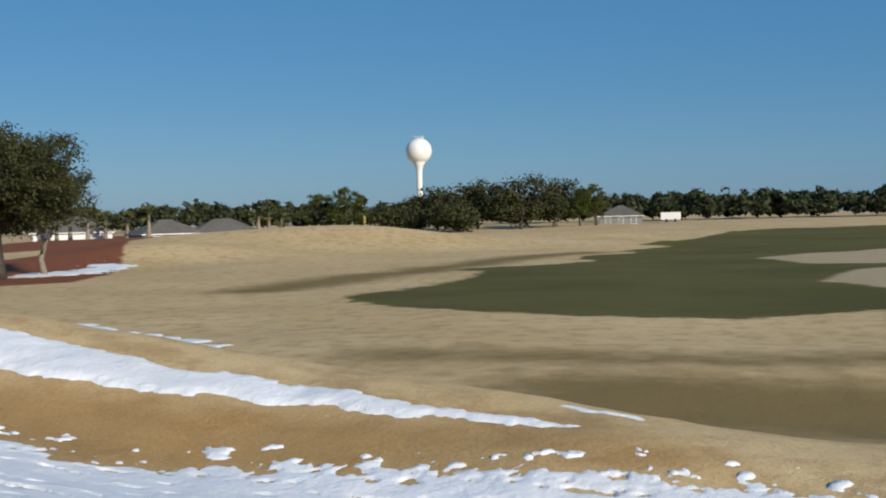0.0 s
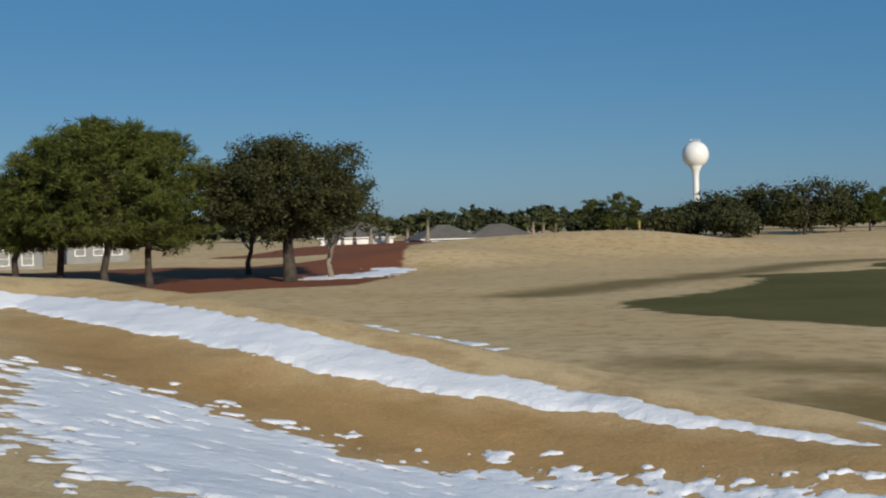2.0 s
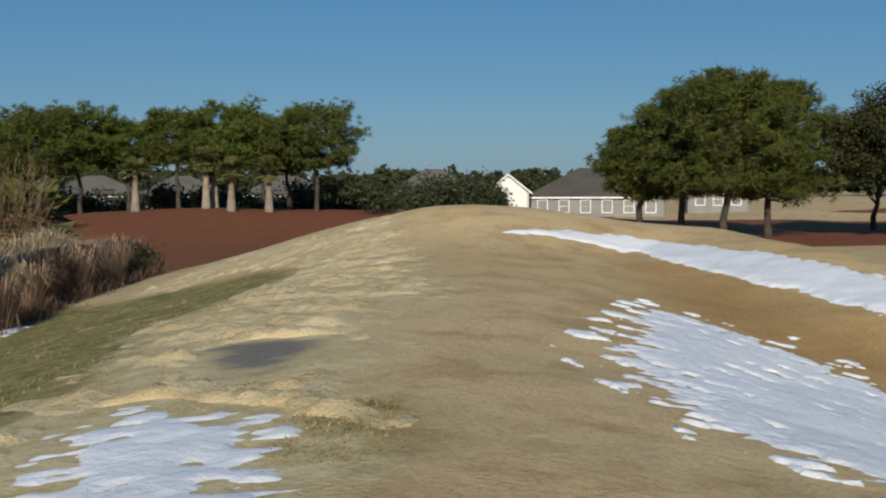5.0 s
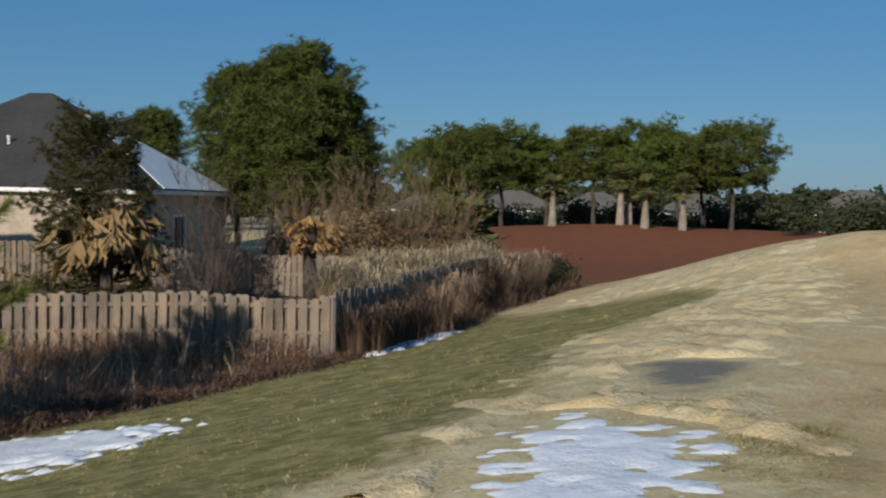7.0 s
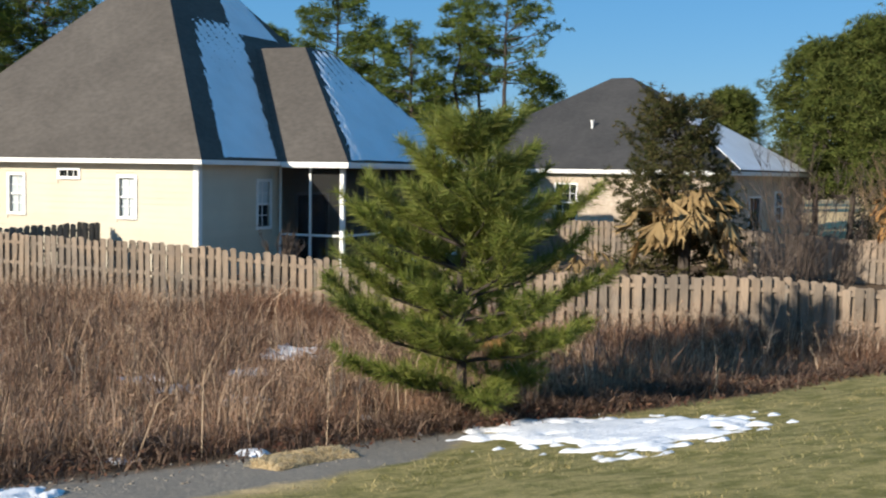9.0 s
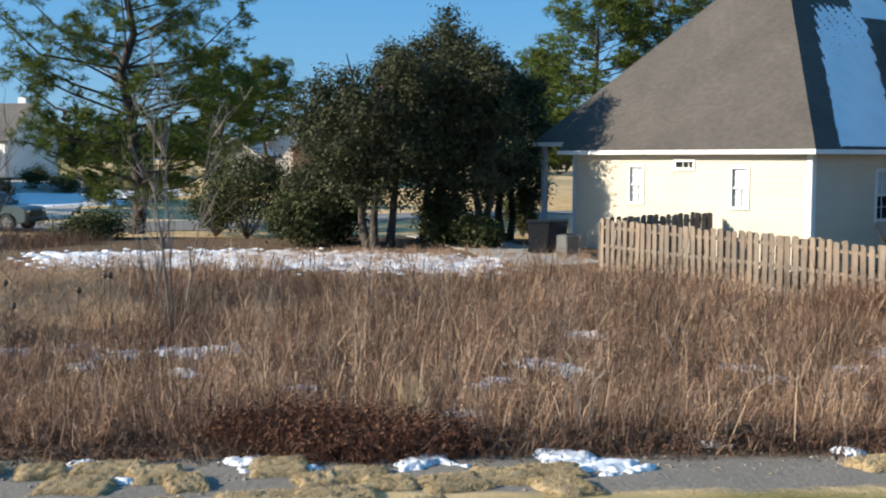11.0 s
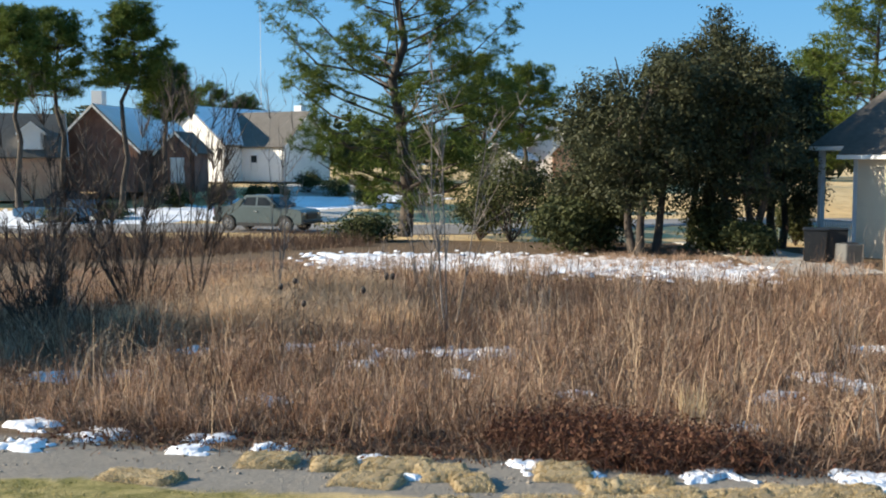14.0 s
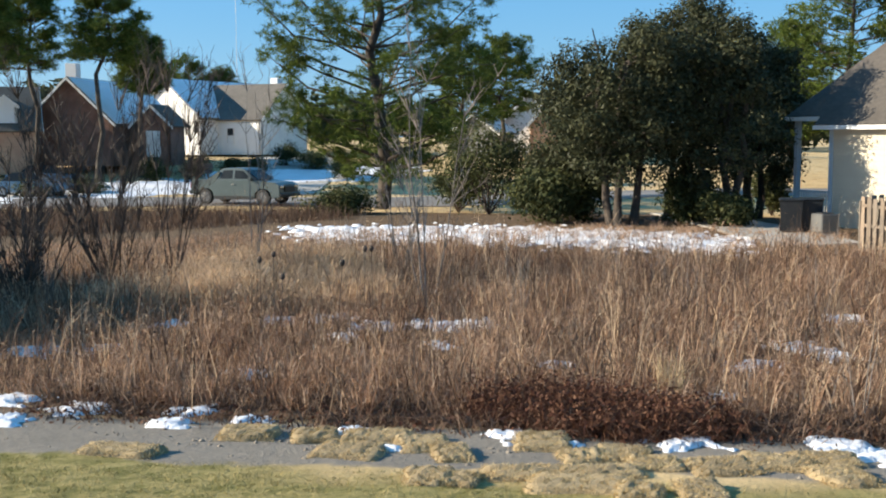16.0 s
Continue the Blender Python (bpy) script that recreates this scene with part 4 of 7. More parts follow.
def gable_block(house, x0, y0, x1, y1, z0, z1, pitch, wall, roof, over=0.35, along="x", base=None):
    """A block with a gable roof; its ridge runs along x or y."""
    for p, q in (((x0, y0), (x1, y0)), ((x1, y0), (x1, y1)), ((x1, y1), (x0, y1)), ((x0, y1), (x0, y0))):
        Wall(house, p, q, z0, z1, wall)
    if along == "x":
        ym, zt = (y0 + y1) / 2, z1 + (y1 - y0) / 2 * pitch
        for x in (x0, x1 - 0.2):
            g = Geo()
            g.add([(x, y0, z1), (x, y1, z1), (x, ym, zt), (x + 0.2, y0, z1), (x + 0.2, y1, z1), (x + 0.2, ym, zt)], [(0, 2, 1), (3, 4, 5), (0, 1, 4, 3), (1, 2, 5, 4), (2, 0, 3, 5)])
            g.ob("gable_wall", wall, house)
        o = over
        zl = z1 - o * pitch
        roof_plane(house, "roof_plane", [(x0 - o, y0 - o, zl + 0.14), (x1 + o, y0 - o, zl + 0.14), (x1 + o, ym, zt + 0.14), (x0 - o, ym, zt + 0.14)], roof)
        roof_plane(house, "roof_plane", [(x1 + o, y1 + o, zl + 0.14), (x0 - o, y1 + o, zl + 0.14), (x0 - o, ym, zt + 0.14), (x1 + o, ym, zt + 0.14)], roof)
        for x in (x0 - o - 0.03, x1 + o):
            for ya, yb in ((y0 - o, ym), (y1 + o, ym)):
                V = [(x, ya, zl - 0.08), (x, yb, zt - 0.08), (x, yb, zt + 0.13), (x, ya, zl + 0.13)]
                V += [(a + 0.03, b, c) for a, b, c in V]
                Geo().add(V, [(0, 1, 2, 3), (7, 6, 5, 4), (0, 4, 5, 1), (1, 5, 6, 2), (2, 6, 7, 3), (3, 7, 4, 0)]).ob("rake_board", M["white_trim"], house)
    else:
        xm, zt = (x0 + x1) / 2, z1 + (x1 - x0) / 2 * pitch
        for y in (y0, y1 - 0.2):
            g = Geo()
            g.add([(x0, y, z1), (x1, y, z1), (xm, y, zt), (x0, y + 0.2, z1), (x1, y + 0.2, z1), (xm, y + 0.2, zt)], [(0, 1, 2), (3, 5, 4), (0, 3, 4, 1), (1, 4, 5, 2), (2, 5, 3, 0)])
            g.ob("gable_wall", wall, house)
        o = over
        zl = z1 - o * pitch
        roof_plane(house, "roof_plane", [(x0 - o, y1 + o, zl + 0.14), (x0 - o, y0 - o, zl + 0.14), (xm, y0 - o, zt + 0.14), (xm, y1 + o, zt + 0.14)], roof)
        roof_plane(house, "roof_plane", [(x1 + o, y0 - o, zl + 0.14), (x1 + o, y1 + o, zl + 0.14), (xm, y1 + o, zt + 0.14), (xm, y0 - o, zt + 0.14)], roof)
        for y in (y0 - o - 0.03, y1 + o):
            for xa, xb in ((x0 - o, xm), (x1 + o, xm)):
                V = [(xa, y, zl - 0.08), (xb, y, zt - 0.08), (xb, y, zt + 0.13), (xa, y, zl + 0.13)]
                V += [(a, b + 0.03, c) for a, b, c in V]
                Geo().add(V, [(0, 1, 2, 3), (7, 6, 5, 4), (0, 4, 5, 1), (1, 5, 6, 2), (2, 6, 7, 3), (3, 7, 4, 0)]).ob("rake_board", M["white_trim"], house)
    return zt


def roof_snow(house, pts, lift=0.03):
    """A thin sheet of snow on a roof plane, with a wavering rim."""
    P = [Vector(p) for p in pts]
    n = (P[1] - P[0]).cross(P[2] - P[0]).normalized()
    V, F = slab_panel([p + n * (lift + 0.02) for p in P], lift)
    return mesh_ob("roof_snow", V, F, M["snow"], house, "thin snow left on the shaded roof")


# ---- the house with the screened porch ----
def screen_mat():
    m, nt, b = nodes_of("insect_screen", 0.9)
    b.inputs["Base Color"].default_value = (0.02, 0.02, 0.02, 1)
    tr = nt.nodes.new("ShaderNodeBsdfTransparent")
    mx = nt.nodes.new("ShaderNodeMixShader")
    mx.inputs[0].default_value = 0.5
    nt.links.new(tr.outputs[0], mx.inputs[1])
    nt.links.new(b.outputs[0], mx.inputs[2])
    nt.links.new(mx.outputs[0], nt.nodes["Material Output"].inputs["Surface"])
    return m


M["screen"] = screen_mat()

house = thing("porch_house", "cream lap-sided house with steep grey-brown hip roof and screened porch", "house", (-39.41, -7.91, 0.55), 53.7)
EAVE = 3.27
WL, WD = 9.65, 14.0
wins = [(2.70, 3.26, 1.62, 2.72), (4.68, 5.38, 2.72, 2.90), (6.90, 7.46, 1.60, 2.70)]
wall_a = Wall(house, (0, 0), (WL, 0), -0.2, EAVE - 0.1, M["siding"], wins)
wall_a.siding(M["siding"])
wall_a.window(*wins[0], grid=(2, 2), pane_top="blind", pane_low="blind")
wall_a.window(*wins[1], sash=False, grid=(3, 0))
wall_a.window(*wins[2], grid=(2, 2), pane_top="blind", pane_low="blind")
win_b = [(2.95, 3.6, 1.27, 2.63)]
wall_b = Wall(house, (WL, 0), (WL, WD), -0.2, EAVE - 0.1, M["siding"], win_b + [(5.2, 7.1, 0.1, 2.2)])
wall_b.siding(M["siding"])
wall_b.window(*win_b[0], grid=(2, 2), pane_top="blind")
wall_b.window(5.2, 7.1, 0.1, 2.2, sash=False, grid=(2, 0))
Wall(house, (WL, WD), (0, WD), -0.2, EAVE - 0.1, M["siding"])
Wall(house, (0, WD), (0, 0), -0.2, EAVE - 0.1, M["siding"])
for x, y in ((-0.03, -0.035), (WL - 0.14, -0.035)):
    Geo().box(x, y, -0.2, x + 0.17, y + 0.04, EAVE - 0.12).ob("corner_board", M["blue_trim" if x < 1 else "white_trim"], house)
Geo().box(WL - 0.01, -0.035, -0.2, WL + 0.04, 0.14, EAVE - 0.12).ob("corner_board", M["white_trim"], house)
Geo().box(-0.1, -0.06, -0.7, WL + 0.1, WD + 0.1, -0.2).ob("foundation", M["concrete"], house)
# main hip roof; over the front porch its eave is cut back and lies higher
RX0, RX1, RY0, RY1, CUT = -2.3, WL + 0.4, -0.4, WD + 0.4, 0.27
HW = (RX1 - RX0) / 2
ra, rb = (RX0 + HW, RY0 + HW, EAVE + 1.1 * HW), (RX0 + HW, RY1 - HW, EAVE + 1.1 * HW)
ZP = EAVE + 1.1 * CUT
for f in ([(-0.35, RY0, EAVE), (RX1, RY0, EAVE), ra, (RX0 + CUT, RY0 + CUT, ZP), (-0.35, RY0 + CUT, ZP)],
          [(RX1, RY0, EAVE), (RX1, RY1, EAVE), rb, ra],
          [(RX1, RY1, EAVE), (RX0 + CUT, RY1, EAVE), (RX0 + CUT, RY1 - CUT, ZP), rb],
          [(RX0 + CUT, RY1 - CUT, ZP), (RX0 + CUT, RY0 + CUT, ZP), ra, rb]):
    roof_plane(house, "roof_plane", f, M["shingle"])
for x0, y0, x1, y1, z in ((-0.38, RY0 - 0.03, RX1 + 0.03, RY0, EAVE), (RX1, RY0, RX1 + 0.03, RY1 + 0.03, EAVE), (RX0 + CUT - 0.03, RY1, RX1, RY1 + 0.03, EAVE),
                          (RX0 + CUT - 0.03, RY0 + CUT - 0.03, -0.38, RY0 + CUT, ZP), (RX0 + CUT - 0.03, RY0 + CUT, RX0 + CUT, RY1, ZP)):
    Geo().box(x0, y0, z - 0.15, x1, y1, z - 0.02).ob("fascia", M["white_trim"], house)
Geo().box(-0.35, RY0, EAVE - 0.15, RX1, RY1, EAVE - 0.11).ob("soffit", M["white_trim"], house)
Geo().box(RX0 + CUT, RY0 + CUT, ZP - 0.15, -0.36, RY1, ZP - 0.11).ob("soffit", M["white_trim"], house)
# porch that juts out of the rear wall
JUT, P0, P1 = 2.35, 4.0, 12.6
PX, EX = WL + JUT, WL + JUT + 0.4
RZ = (P1 - P0 + 0.8) / 2
RISE = min(RZ, 3.9)
YA, YB = P0 - 0.4 + RISE, P1 + 0.4 - RISE
for f in ([(WL + 0.4, P0 - 0.4, EAVE), (EX, P0 - 0.4, EAVE), (EX - RISE, YA, EAVE + RISE), (WL + 0.4 - RISE, YA, EAVE + RISE)],
          [(EX, P0 - 0.4, EAVE), (EX, P1 + 0.4, EAVE), (EX - RISE, YB, EAVE + RISE), (EX - RISE, YA, EAVE + RISE)],
          [(EX, P1 + 0.4, EAVE), (WL + 0.4, P1 + 0.4, EAVE), (WL + 0.4 - RISE, YB, EAVE + RISE), (EX - RISE, YB, EAVE + RISE)],
          [(EX - RISE, YA, EAVE + RISE), (EX - RISE, YB, EAVE + RISE), (WL + 0.4 - RISE, YB, EAVE + RISE), (WL + 0.4 - RISE, YA, EAVE + RISE)]):
    roof_plane(house, "porch_roof_plane", f, M["shingle"])
Geo().box(WL + 0.43, P0 - 0.43, EAVE - 0.15, EX + 0.03, P0 - 0.4, EAVE - 0.02).ob("porch_fascia", M["white_trim"], house)
Geo().box(EX, P0 - 0.4, EAVE - 0.15, EX + 0.03, P1 + 0.43, EAVE - 0.02).ob("porch_fascia", M["white_trim"], house)
Geo().box(WL + 0.44, P0 - 0.4, EAVE - 0.19, EX, P1 + 0.4, EAVE - 0.155).ob("porch_ceiling", M["white_trim"], house)
Geo().box(WL + 0.05, P0 - 0.1, -0.6, PX + 0.1, P1 + 0.1, 0.0).ob("porch_floor", M["concrete"], house)
for x, y in ((WL + 0.1, P0), (WL + JUT / 2, P0), (PX - 0.1, P0), (PX - 0.1, P0 + 1.6), (PX - 0.1, P0 + 3.2), (PX - 0.1, P0 + 4.8), (PX - 0.1, P0 + 6.4), (PX - 0.1, P1 - 0.1)):
    w = 0.13 if y == P0 and x > WL + JUT / 2 else 0.06
    Geo().box(x, y, 0, x + w, y + w, EAVE - 0.2).ob("porch_post", M["white_trim"], house)
for z in (0.0, 0.98):
    Geo().box(WL + 0.16, P0 + 0.03, z, PX - 0.1, P0 + 0.09, z + 0.07).ob("porch_rail", M["white_trim"], house)
    Geo().box(PX - 0.06, P0 + 0.13, z, PX, P1 - 0.1, z + 0.07).ob("porch_rail", M["white_trim"], house)
Geo().box(WL + 0.16, P0 + 0.055, 0.07, PX - 0.1, P0 + 0.06, EAVE - 0.2).ob("porch_screen", M["screen"], house)
Geo().box(PX - 0.035, P0 + 0.13, 0.07, PX - 0.03, P1 - 0.1, EAVE - 0.2).ob("porch_screen", M["screen"], house)
Wall(house, (PX, P1), (WL + 0.2, P1), -0.2, EAVE - 0.2, M["siding"], name="porch_wall")


# snow left on the planes that face away from the sun, in ribs that follow the slope
def roof_drift(x0, ya, yb, s0, s1, left, right, seed, kz=1.0):
    """A ribbed sheet of snow on a plane that climbs towards -x; left and right are how far its sides move in per metre of climb."""
    rs = np.random.RandomState(seed)
    n, m = 60, 36
    V, keep = [], []
    for i in range(n):
        for j in range(m):
            s = s0 + (s1 - s0) * j / (m - 1)
            y0_, y1_ = ya + left * (s - s0), yb - right * (s - s0)
            y = y0_ + (y1_ - y0_) * i / (n - 1)
            e = min(i, n - 1 - i) / 4 * min(1, (m - 1 - j) / 6)
            f = min(e, 1.0) * 1.1 + (0.12 + 0.62 * j / m) * math.sin(y * 15 + 2.0 * math.sin(s * 1.3)) + 0.7 * (rs.rand() - 0.5) - 0.5 * (j / m) ** 1.5 - 0.25
            up = 0.035 * max(-0.6, min(1.0, f))
            V.append((x0 - s + up * 0.7, y, EAVE + kz * s + up * 0.7 + 0.004))
    i = (np.arange(n - 1)[:, None] * m + np.arange(m - 1)[None]).ravel()
    return mesh_ob("roof_snow", V, np.stack([i, i + m, i + m + 1, i + 1], 1), M["snow"], house, "thin ribbed snow left on the shaded roof", True)


roof_drift(WL + 0.4, 0.7, 3.5, 0.04, 4.3, 0.98, -0.98, 901, 1.1)
roof_drift(WL + 0.4, 6.7, 9.6, 3.95, 6.0, 0.8, 0.3, 902, 1.1)
roof_drift(EX, P0 - 0.1, P1 + 0.3, 0.04, 3.85, 1.02, 0.95, 903)
# front porch at the street end, under the main roof
Geo().box(-1.85, 0.0, -0.7, -0.02, 6.0, 0.05).ob("front_porch_floor", M["concrete"], house)
for y in (0.05, 3.0, 5.8):
    Geo().box(-1.8, y, 0.05, -1.62, y + 0.18, EAVE + 0.14, 0.02).ob("front_porch_post", M["blue_trim"], house)
for z in (0.35, 1.05):
    Geo().box(-1.6, 0.12, z, 0, 0.18, z + 0.06).ob("front_porch_rail", M["blue_trim"], house)
for i in range(14):
    x = -1.56 + i * 0.112
    Geo().box(x, 0.13, 0.41, x + 0.04, 0.17, 1.05).ob("baluster", M["white_trim"], house)


def brick_wall_thing():
    h2 = thing("brick_house", "pale brick house with dark grey hip roof behind the fences", "house", (-55.5, 10.4, 0.5), 46.2)
    ev = 3.3
    w = [(7.1, 8.1, 1.0, 2.6), (4.7, 5.3, 1.9, 2.6)]
    a = Wall(h2, (0, 0), (14.5, 0), -0.3, ev - 0.1, M["pink_brick"], w)
    for x in w:
        a.window(*x, grid=(3, 2), pane_top="glass", trim=0.07)
    b = Wall(h2, (14.5, 0), (14.5, 13.4), -0.3, ev - 0.1, M["pink_brick"], [(4.5, 6.1, 0.1, 2.1), (8.5, 9.6, 1.0, 2.3)])
    b.window(4.5, 6.1, 0.1, 2.1, sash=False, grid=(2, 0))
    b.window(8.5, 9.6, 1.0, 2.3, grid=(3, 2))
    Wall(h2, (14.5, 13.4), (0, 13.4), -0.3, ev - 0.1, M["pink_brick"])
    Wall(h2, (0, 13.4), (0, 0), -0.3, ev - 0.1, M["pink_brick"])
    hip_roof(h2, 0, 0, 14.5, 13.4, ev, 0.64, 0.4, M["shingle_dark"])
    gable_block(h2, -12.5, 3.0, -0.5, 11.0, -0.3, ev - 0.2, 0.60, M["pink_brick"], M["shingle_dark"], along="x")
    Geo().lathe([(0.06, 0), (0.06, 0.35), (0.1, 0.36), (0.1, 0.42)], 8, (7.6, 2.6, ev + 1.86)).ob("roof_vent", M["white_trim"], h2)
    def pl(y, s):
        return (14.9 - s, y, ev + 0.64 * s)
    roof_snow(h2, [pl(2.0, 0.05), pl(13.4, 0.05), pl(7.6, 5.4), pl(6.9, 5.6)])
    return h2


brick_wall_thing()


# ---- fences ----
def picket_mesh(name, w, h, t, ear, mat):
    me = bpy.data.meshes.new(name)
    V = [(-w / 2, 0, 0), (w / 2, 0, 0), (w / 2, 0, h - ear), (w / 2 - ear, 0, h), (-w / 2 + ear, 0, h), (-w / 2, 0, h - ear)]
    V += [(x, t, z) for x, _, z in V]
    F = [(0, 1, 2, 3, 4, 5), (11, 10, 9, 8, 7, 6)] + [(i + 6, (i + 1) % 6 + 6, (i + 1) % 6, i) for i in range(6)]
    me.from_pydata(V, [], F)
    me.materials.append(mat)
    return me


def fence(p, q, h, label, mat, gap=0.225, board=0.145, seed=1, rise=None):
    """A shadow-box fence: boards by turns on the two sides of its rails, between posts."""
    rs = np.random.RandomState(seed)
    dx, dy = q[0] - p[0], q[1] - p[1]
    L = math.hypot(dx, dy)
    turn = math.degrees(math.atan2(dy, dx))
    root = thing("wooden_fence", label, "fence", (p[0], p[1], 0), turn)
    front = [picket_mesh("picket", board + rs.normal() * 0.004, h + k, 0.018, 0.03, mat) for k in (0.0, -0.02, 0.015, -0.035)]
    zof = (lambda x: hz(p[0] + dx * x / L, p[1] + dy * x / L)) if rise is None else rise
    x = 0.1
    i = 0
    while x < L:
        z = zof(x)
        shared("picket", front[rs.randint(4)], pose(x, -0.045, z + 0.03 + rs.normal() * 0.012, rs.normal() * 0.5, rs.normal() * 0.7, rs.normal() * 2), root)
        shared("picket", front[rs.randint(4)], pose(x + gap / 2, 0.03, z + 0.03 + rs.normal() * 0.012, 0, rs.normal() * 0.7, 0), root)
        x += gap
        i += 1
    n = max(1, round(L / 2.4))
    for k in range(n + 1):
        x = L * k / n
        Geo().box(-0.045, -0.025, -0.3, 0.045, 0.03, h - 0.08).ob("post", M["fence_grey"], root).matrix_local = pose(x, 0, zof(min(x, L)))
    for k in range(n):
        a, b = L * k / n, L * (k + 1) / n
        for f in (0.18, 0.52, 0.85):
            za, zb = zof(a) + h * f, zof(b) + h * f
            V = [(a, -0.026, za), (b, -0.026, zb), (b, 0.028, zb), (a, 0.028, za), (a, -0.026, za + 0.08), (b, -0.026, zb + 0.08), (b, 0.028, zb + 0.08), (a, 0.028, za + 0.08)]
            Geo().add(V, [(3, 2, 1, 0), (4, 5, 6, 7), (0, 1, 5, 4), (1, 2, 6, 5), (2, 3, 7, 6), (3, 0, 4, 7)]).ob("rail", mat, root)
    return root


F_END, F_CORNER, F_TWO, F_THREE = (-32.3, -5.65), (-18.7, 12.55), (-20.7, 15.7), (-31.0, 29.7)
F_LEN = math.hypot(F_CORNER[0] - F_END[0], F_CORNER[1] - F_END[1])
F_DIR = ((F_CORNER[0] - F_END[0]) / F_LEN, (F_CORNER[1] - F_END[1]) / F_LEN)
fence(F_END, F_CORNER, 1.55, "weathered tan wooden shadow-box fence along the weedy lot", M["fence_wood"], seed=1, rise=lambda x: hz(F_END[0] + F_DIR[0] * x, F_END[1] + F_DIR[1] * x) - 0.06 - 0.26 * float(step(x, F_LEN - 3.4, F_LEN - 0.6)))
fence(F_CORNER, F_TWO, 1.4, "grey weathered wooden fence in shade along the course", M["fence_grey"], seed=2, rise=lambda x: hz(-18.7 - 0.536 * x, 12.55 + 0.844 * x) - 0.1)
fence(F_TWO, F_THREE, 1.4, "grey weathered fence overhung with dead grass", M["fence_grey"], seed=3)
fence((-46.5, 8.0), (-30.2, 26.6), 1.42, "tan wooden fence between the two rear yards", M["fence_wood"], seed=4)
fence(F_END, (-35.2, -3.0), 1.5, "dark wooden return fence running to the house wall", M["fence_grey"], seed=5)


# ---- trees of the course ----
def polar(az, d):
    return -math.sin(radians(az)) * d, math.cos(radians(az)) * d


x, y = polar(8.2, 86)
tree("live_oak", x, y, 11.2, 15.8, 1.9, "broad live oak with dark olive crown on rust mulch", 11, "oak_leaf", clumps=1250, per=55, size=0.125, lobes=48, trunk_r=0.44, shell=0.35, fat=0.27, spread=0.34, low=-0.95)
for az, d, h, w, base, sd in ((16.9, 79, 11.5, 9.6, 3.6, 21), (18.9, 84, 10.4, 8.8, 3.2, 22), (14.9, 83, 11.2, 8.8, 3.3, 23), (20.9, 86, 7.8, 7.0, 2.9, 24)):
    x, y = polar(az, d)
    pine("pine_tree", x, y, h - 0.4, w * 0.98, base, "bushy green pine standing in rust mulch", sd, "pine_needle", "pines in the mulch bed", trunk_r=0.24, n=86, pads=4, knots=14, per=13, pad=0.95, needle=0.36, width=0.0609, rise=0.4)
x, y = polar(6.2, 90)
tree("pine_trunk_tree", x, y, 8.0, 6.0, 3.5, "slim pine beside the live oak", 26, "oak_leaf", clumps=160, per=110, size=0.085, bark="pale_bark")
x, y = polar(10.2, 96)
tree("pine_trunk_tree", x, y, 8.2, 7.0, 3.2, "dark tree behind the live oak", 27, "oak_leaf", clumps=180, per=110, size=0.085)

# umbrella pines and palms on the mulch rise
spec = [(36.7, 92, 9.2, 7.0), (39.2, 95, 8.6, 6.0), (40.9, 94, 9.0, 6.4), (43.3, 96, 8.8, 5.6), (45.6, 97, 8.2, 6.0), (47.8, 96, 9.0, 7.0), (49.6, 94, 9.0, 7.4), (51.4, 98, 8.4, 7.0), (38.0, 99, 8.0, 5.0)]
for i, (az, d, h, w) in enumerate(spec):
    x, y = polar(az, d)
    z = hz(x, y)
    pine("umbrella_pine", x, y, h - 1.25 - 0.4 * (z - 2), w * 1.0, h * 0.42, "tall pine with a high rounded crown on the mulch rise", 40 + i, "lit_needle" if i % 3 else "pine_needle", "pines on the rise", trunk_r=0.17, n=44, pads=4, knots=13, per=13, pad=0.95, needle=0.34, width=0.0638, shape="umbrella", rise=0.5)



def palm(name, x, y, h, label, seed, green=True, trunk_r=0.24, fronds=26, length=1.5, group=""):
    rs = np.random.RandomState(seed)
    root = thing(name, label, "palm", (x, y, hz(x, y) - 0.05), 0, group)
    Geo().tube([(0, 0, 0), (0.03, 0, h * 0.5), (0.05, 0.02, h)], [trunk_r * 1.1, trunk_r * 0.75, trunk_r * 0.45], 10).ob("trunk", M["pale_bark"], root, smooth=True)
    for i in range(fronds):
        a, el = rs.rand() * 6.283, rs.uniform(-0.7, 1.4)
        d = np.array([math.cos(a) * math.cos(el), math.sin(a) * math.cos(el), math.sin(el)])
        tip = np.array([0.05, 0.02, h]) + d * length * 0.55
        side = unit(np.cross(d[None], [[0.01, 0, 1.0]]))[0]
        V, F = fan(tip, np.array([0.05, 0.02, h]), unit((d - np.array([0, 0, 0.3]))[None])[0], side, 1.2, length * 0.6, 12, rs)
        mesh_ob("frond", V, F, M["palm_green" if green else "dead_frond"], root)
    return root


for i, (az, d, h) in enumerate(((45.3, 90, 3.0), (42.0, 91, 3.6), (40.8, 88, 2.9), (39.0, 89, 3.1), (41.6, 93, 3.2))):
    x, y = polar(az, d)
    palm("cabbage_palm", x, y, h, "cabbage palm with a pale stout trunk on mulch", 60 + i, trunk_r=0.32, length=1.2, fronds=44, group="palms on the rise")
for i, az in enumerate((-3.8, -4.3, -4.9, 1.4, 2.4, 3.4, 4.2, 5.0, 5.6)):
    x, y = polar(az, 175 + 6 * (i % 3))
    palm("cabbage_palm", x, y, 2.8 + 0.5 * (i % 2), "distant palm with pale trunk before low houses", 70 + i, trunk_r=0.35, length=1.6, fronds=14, group="distant palms")

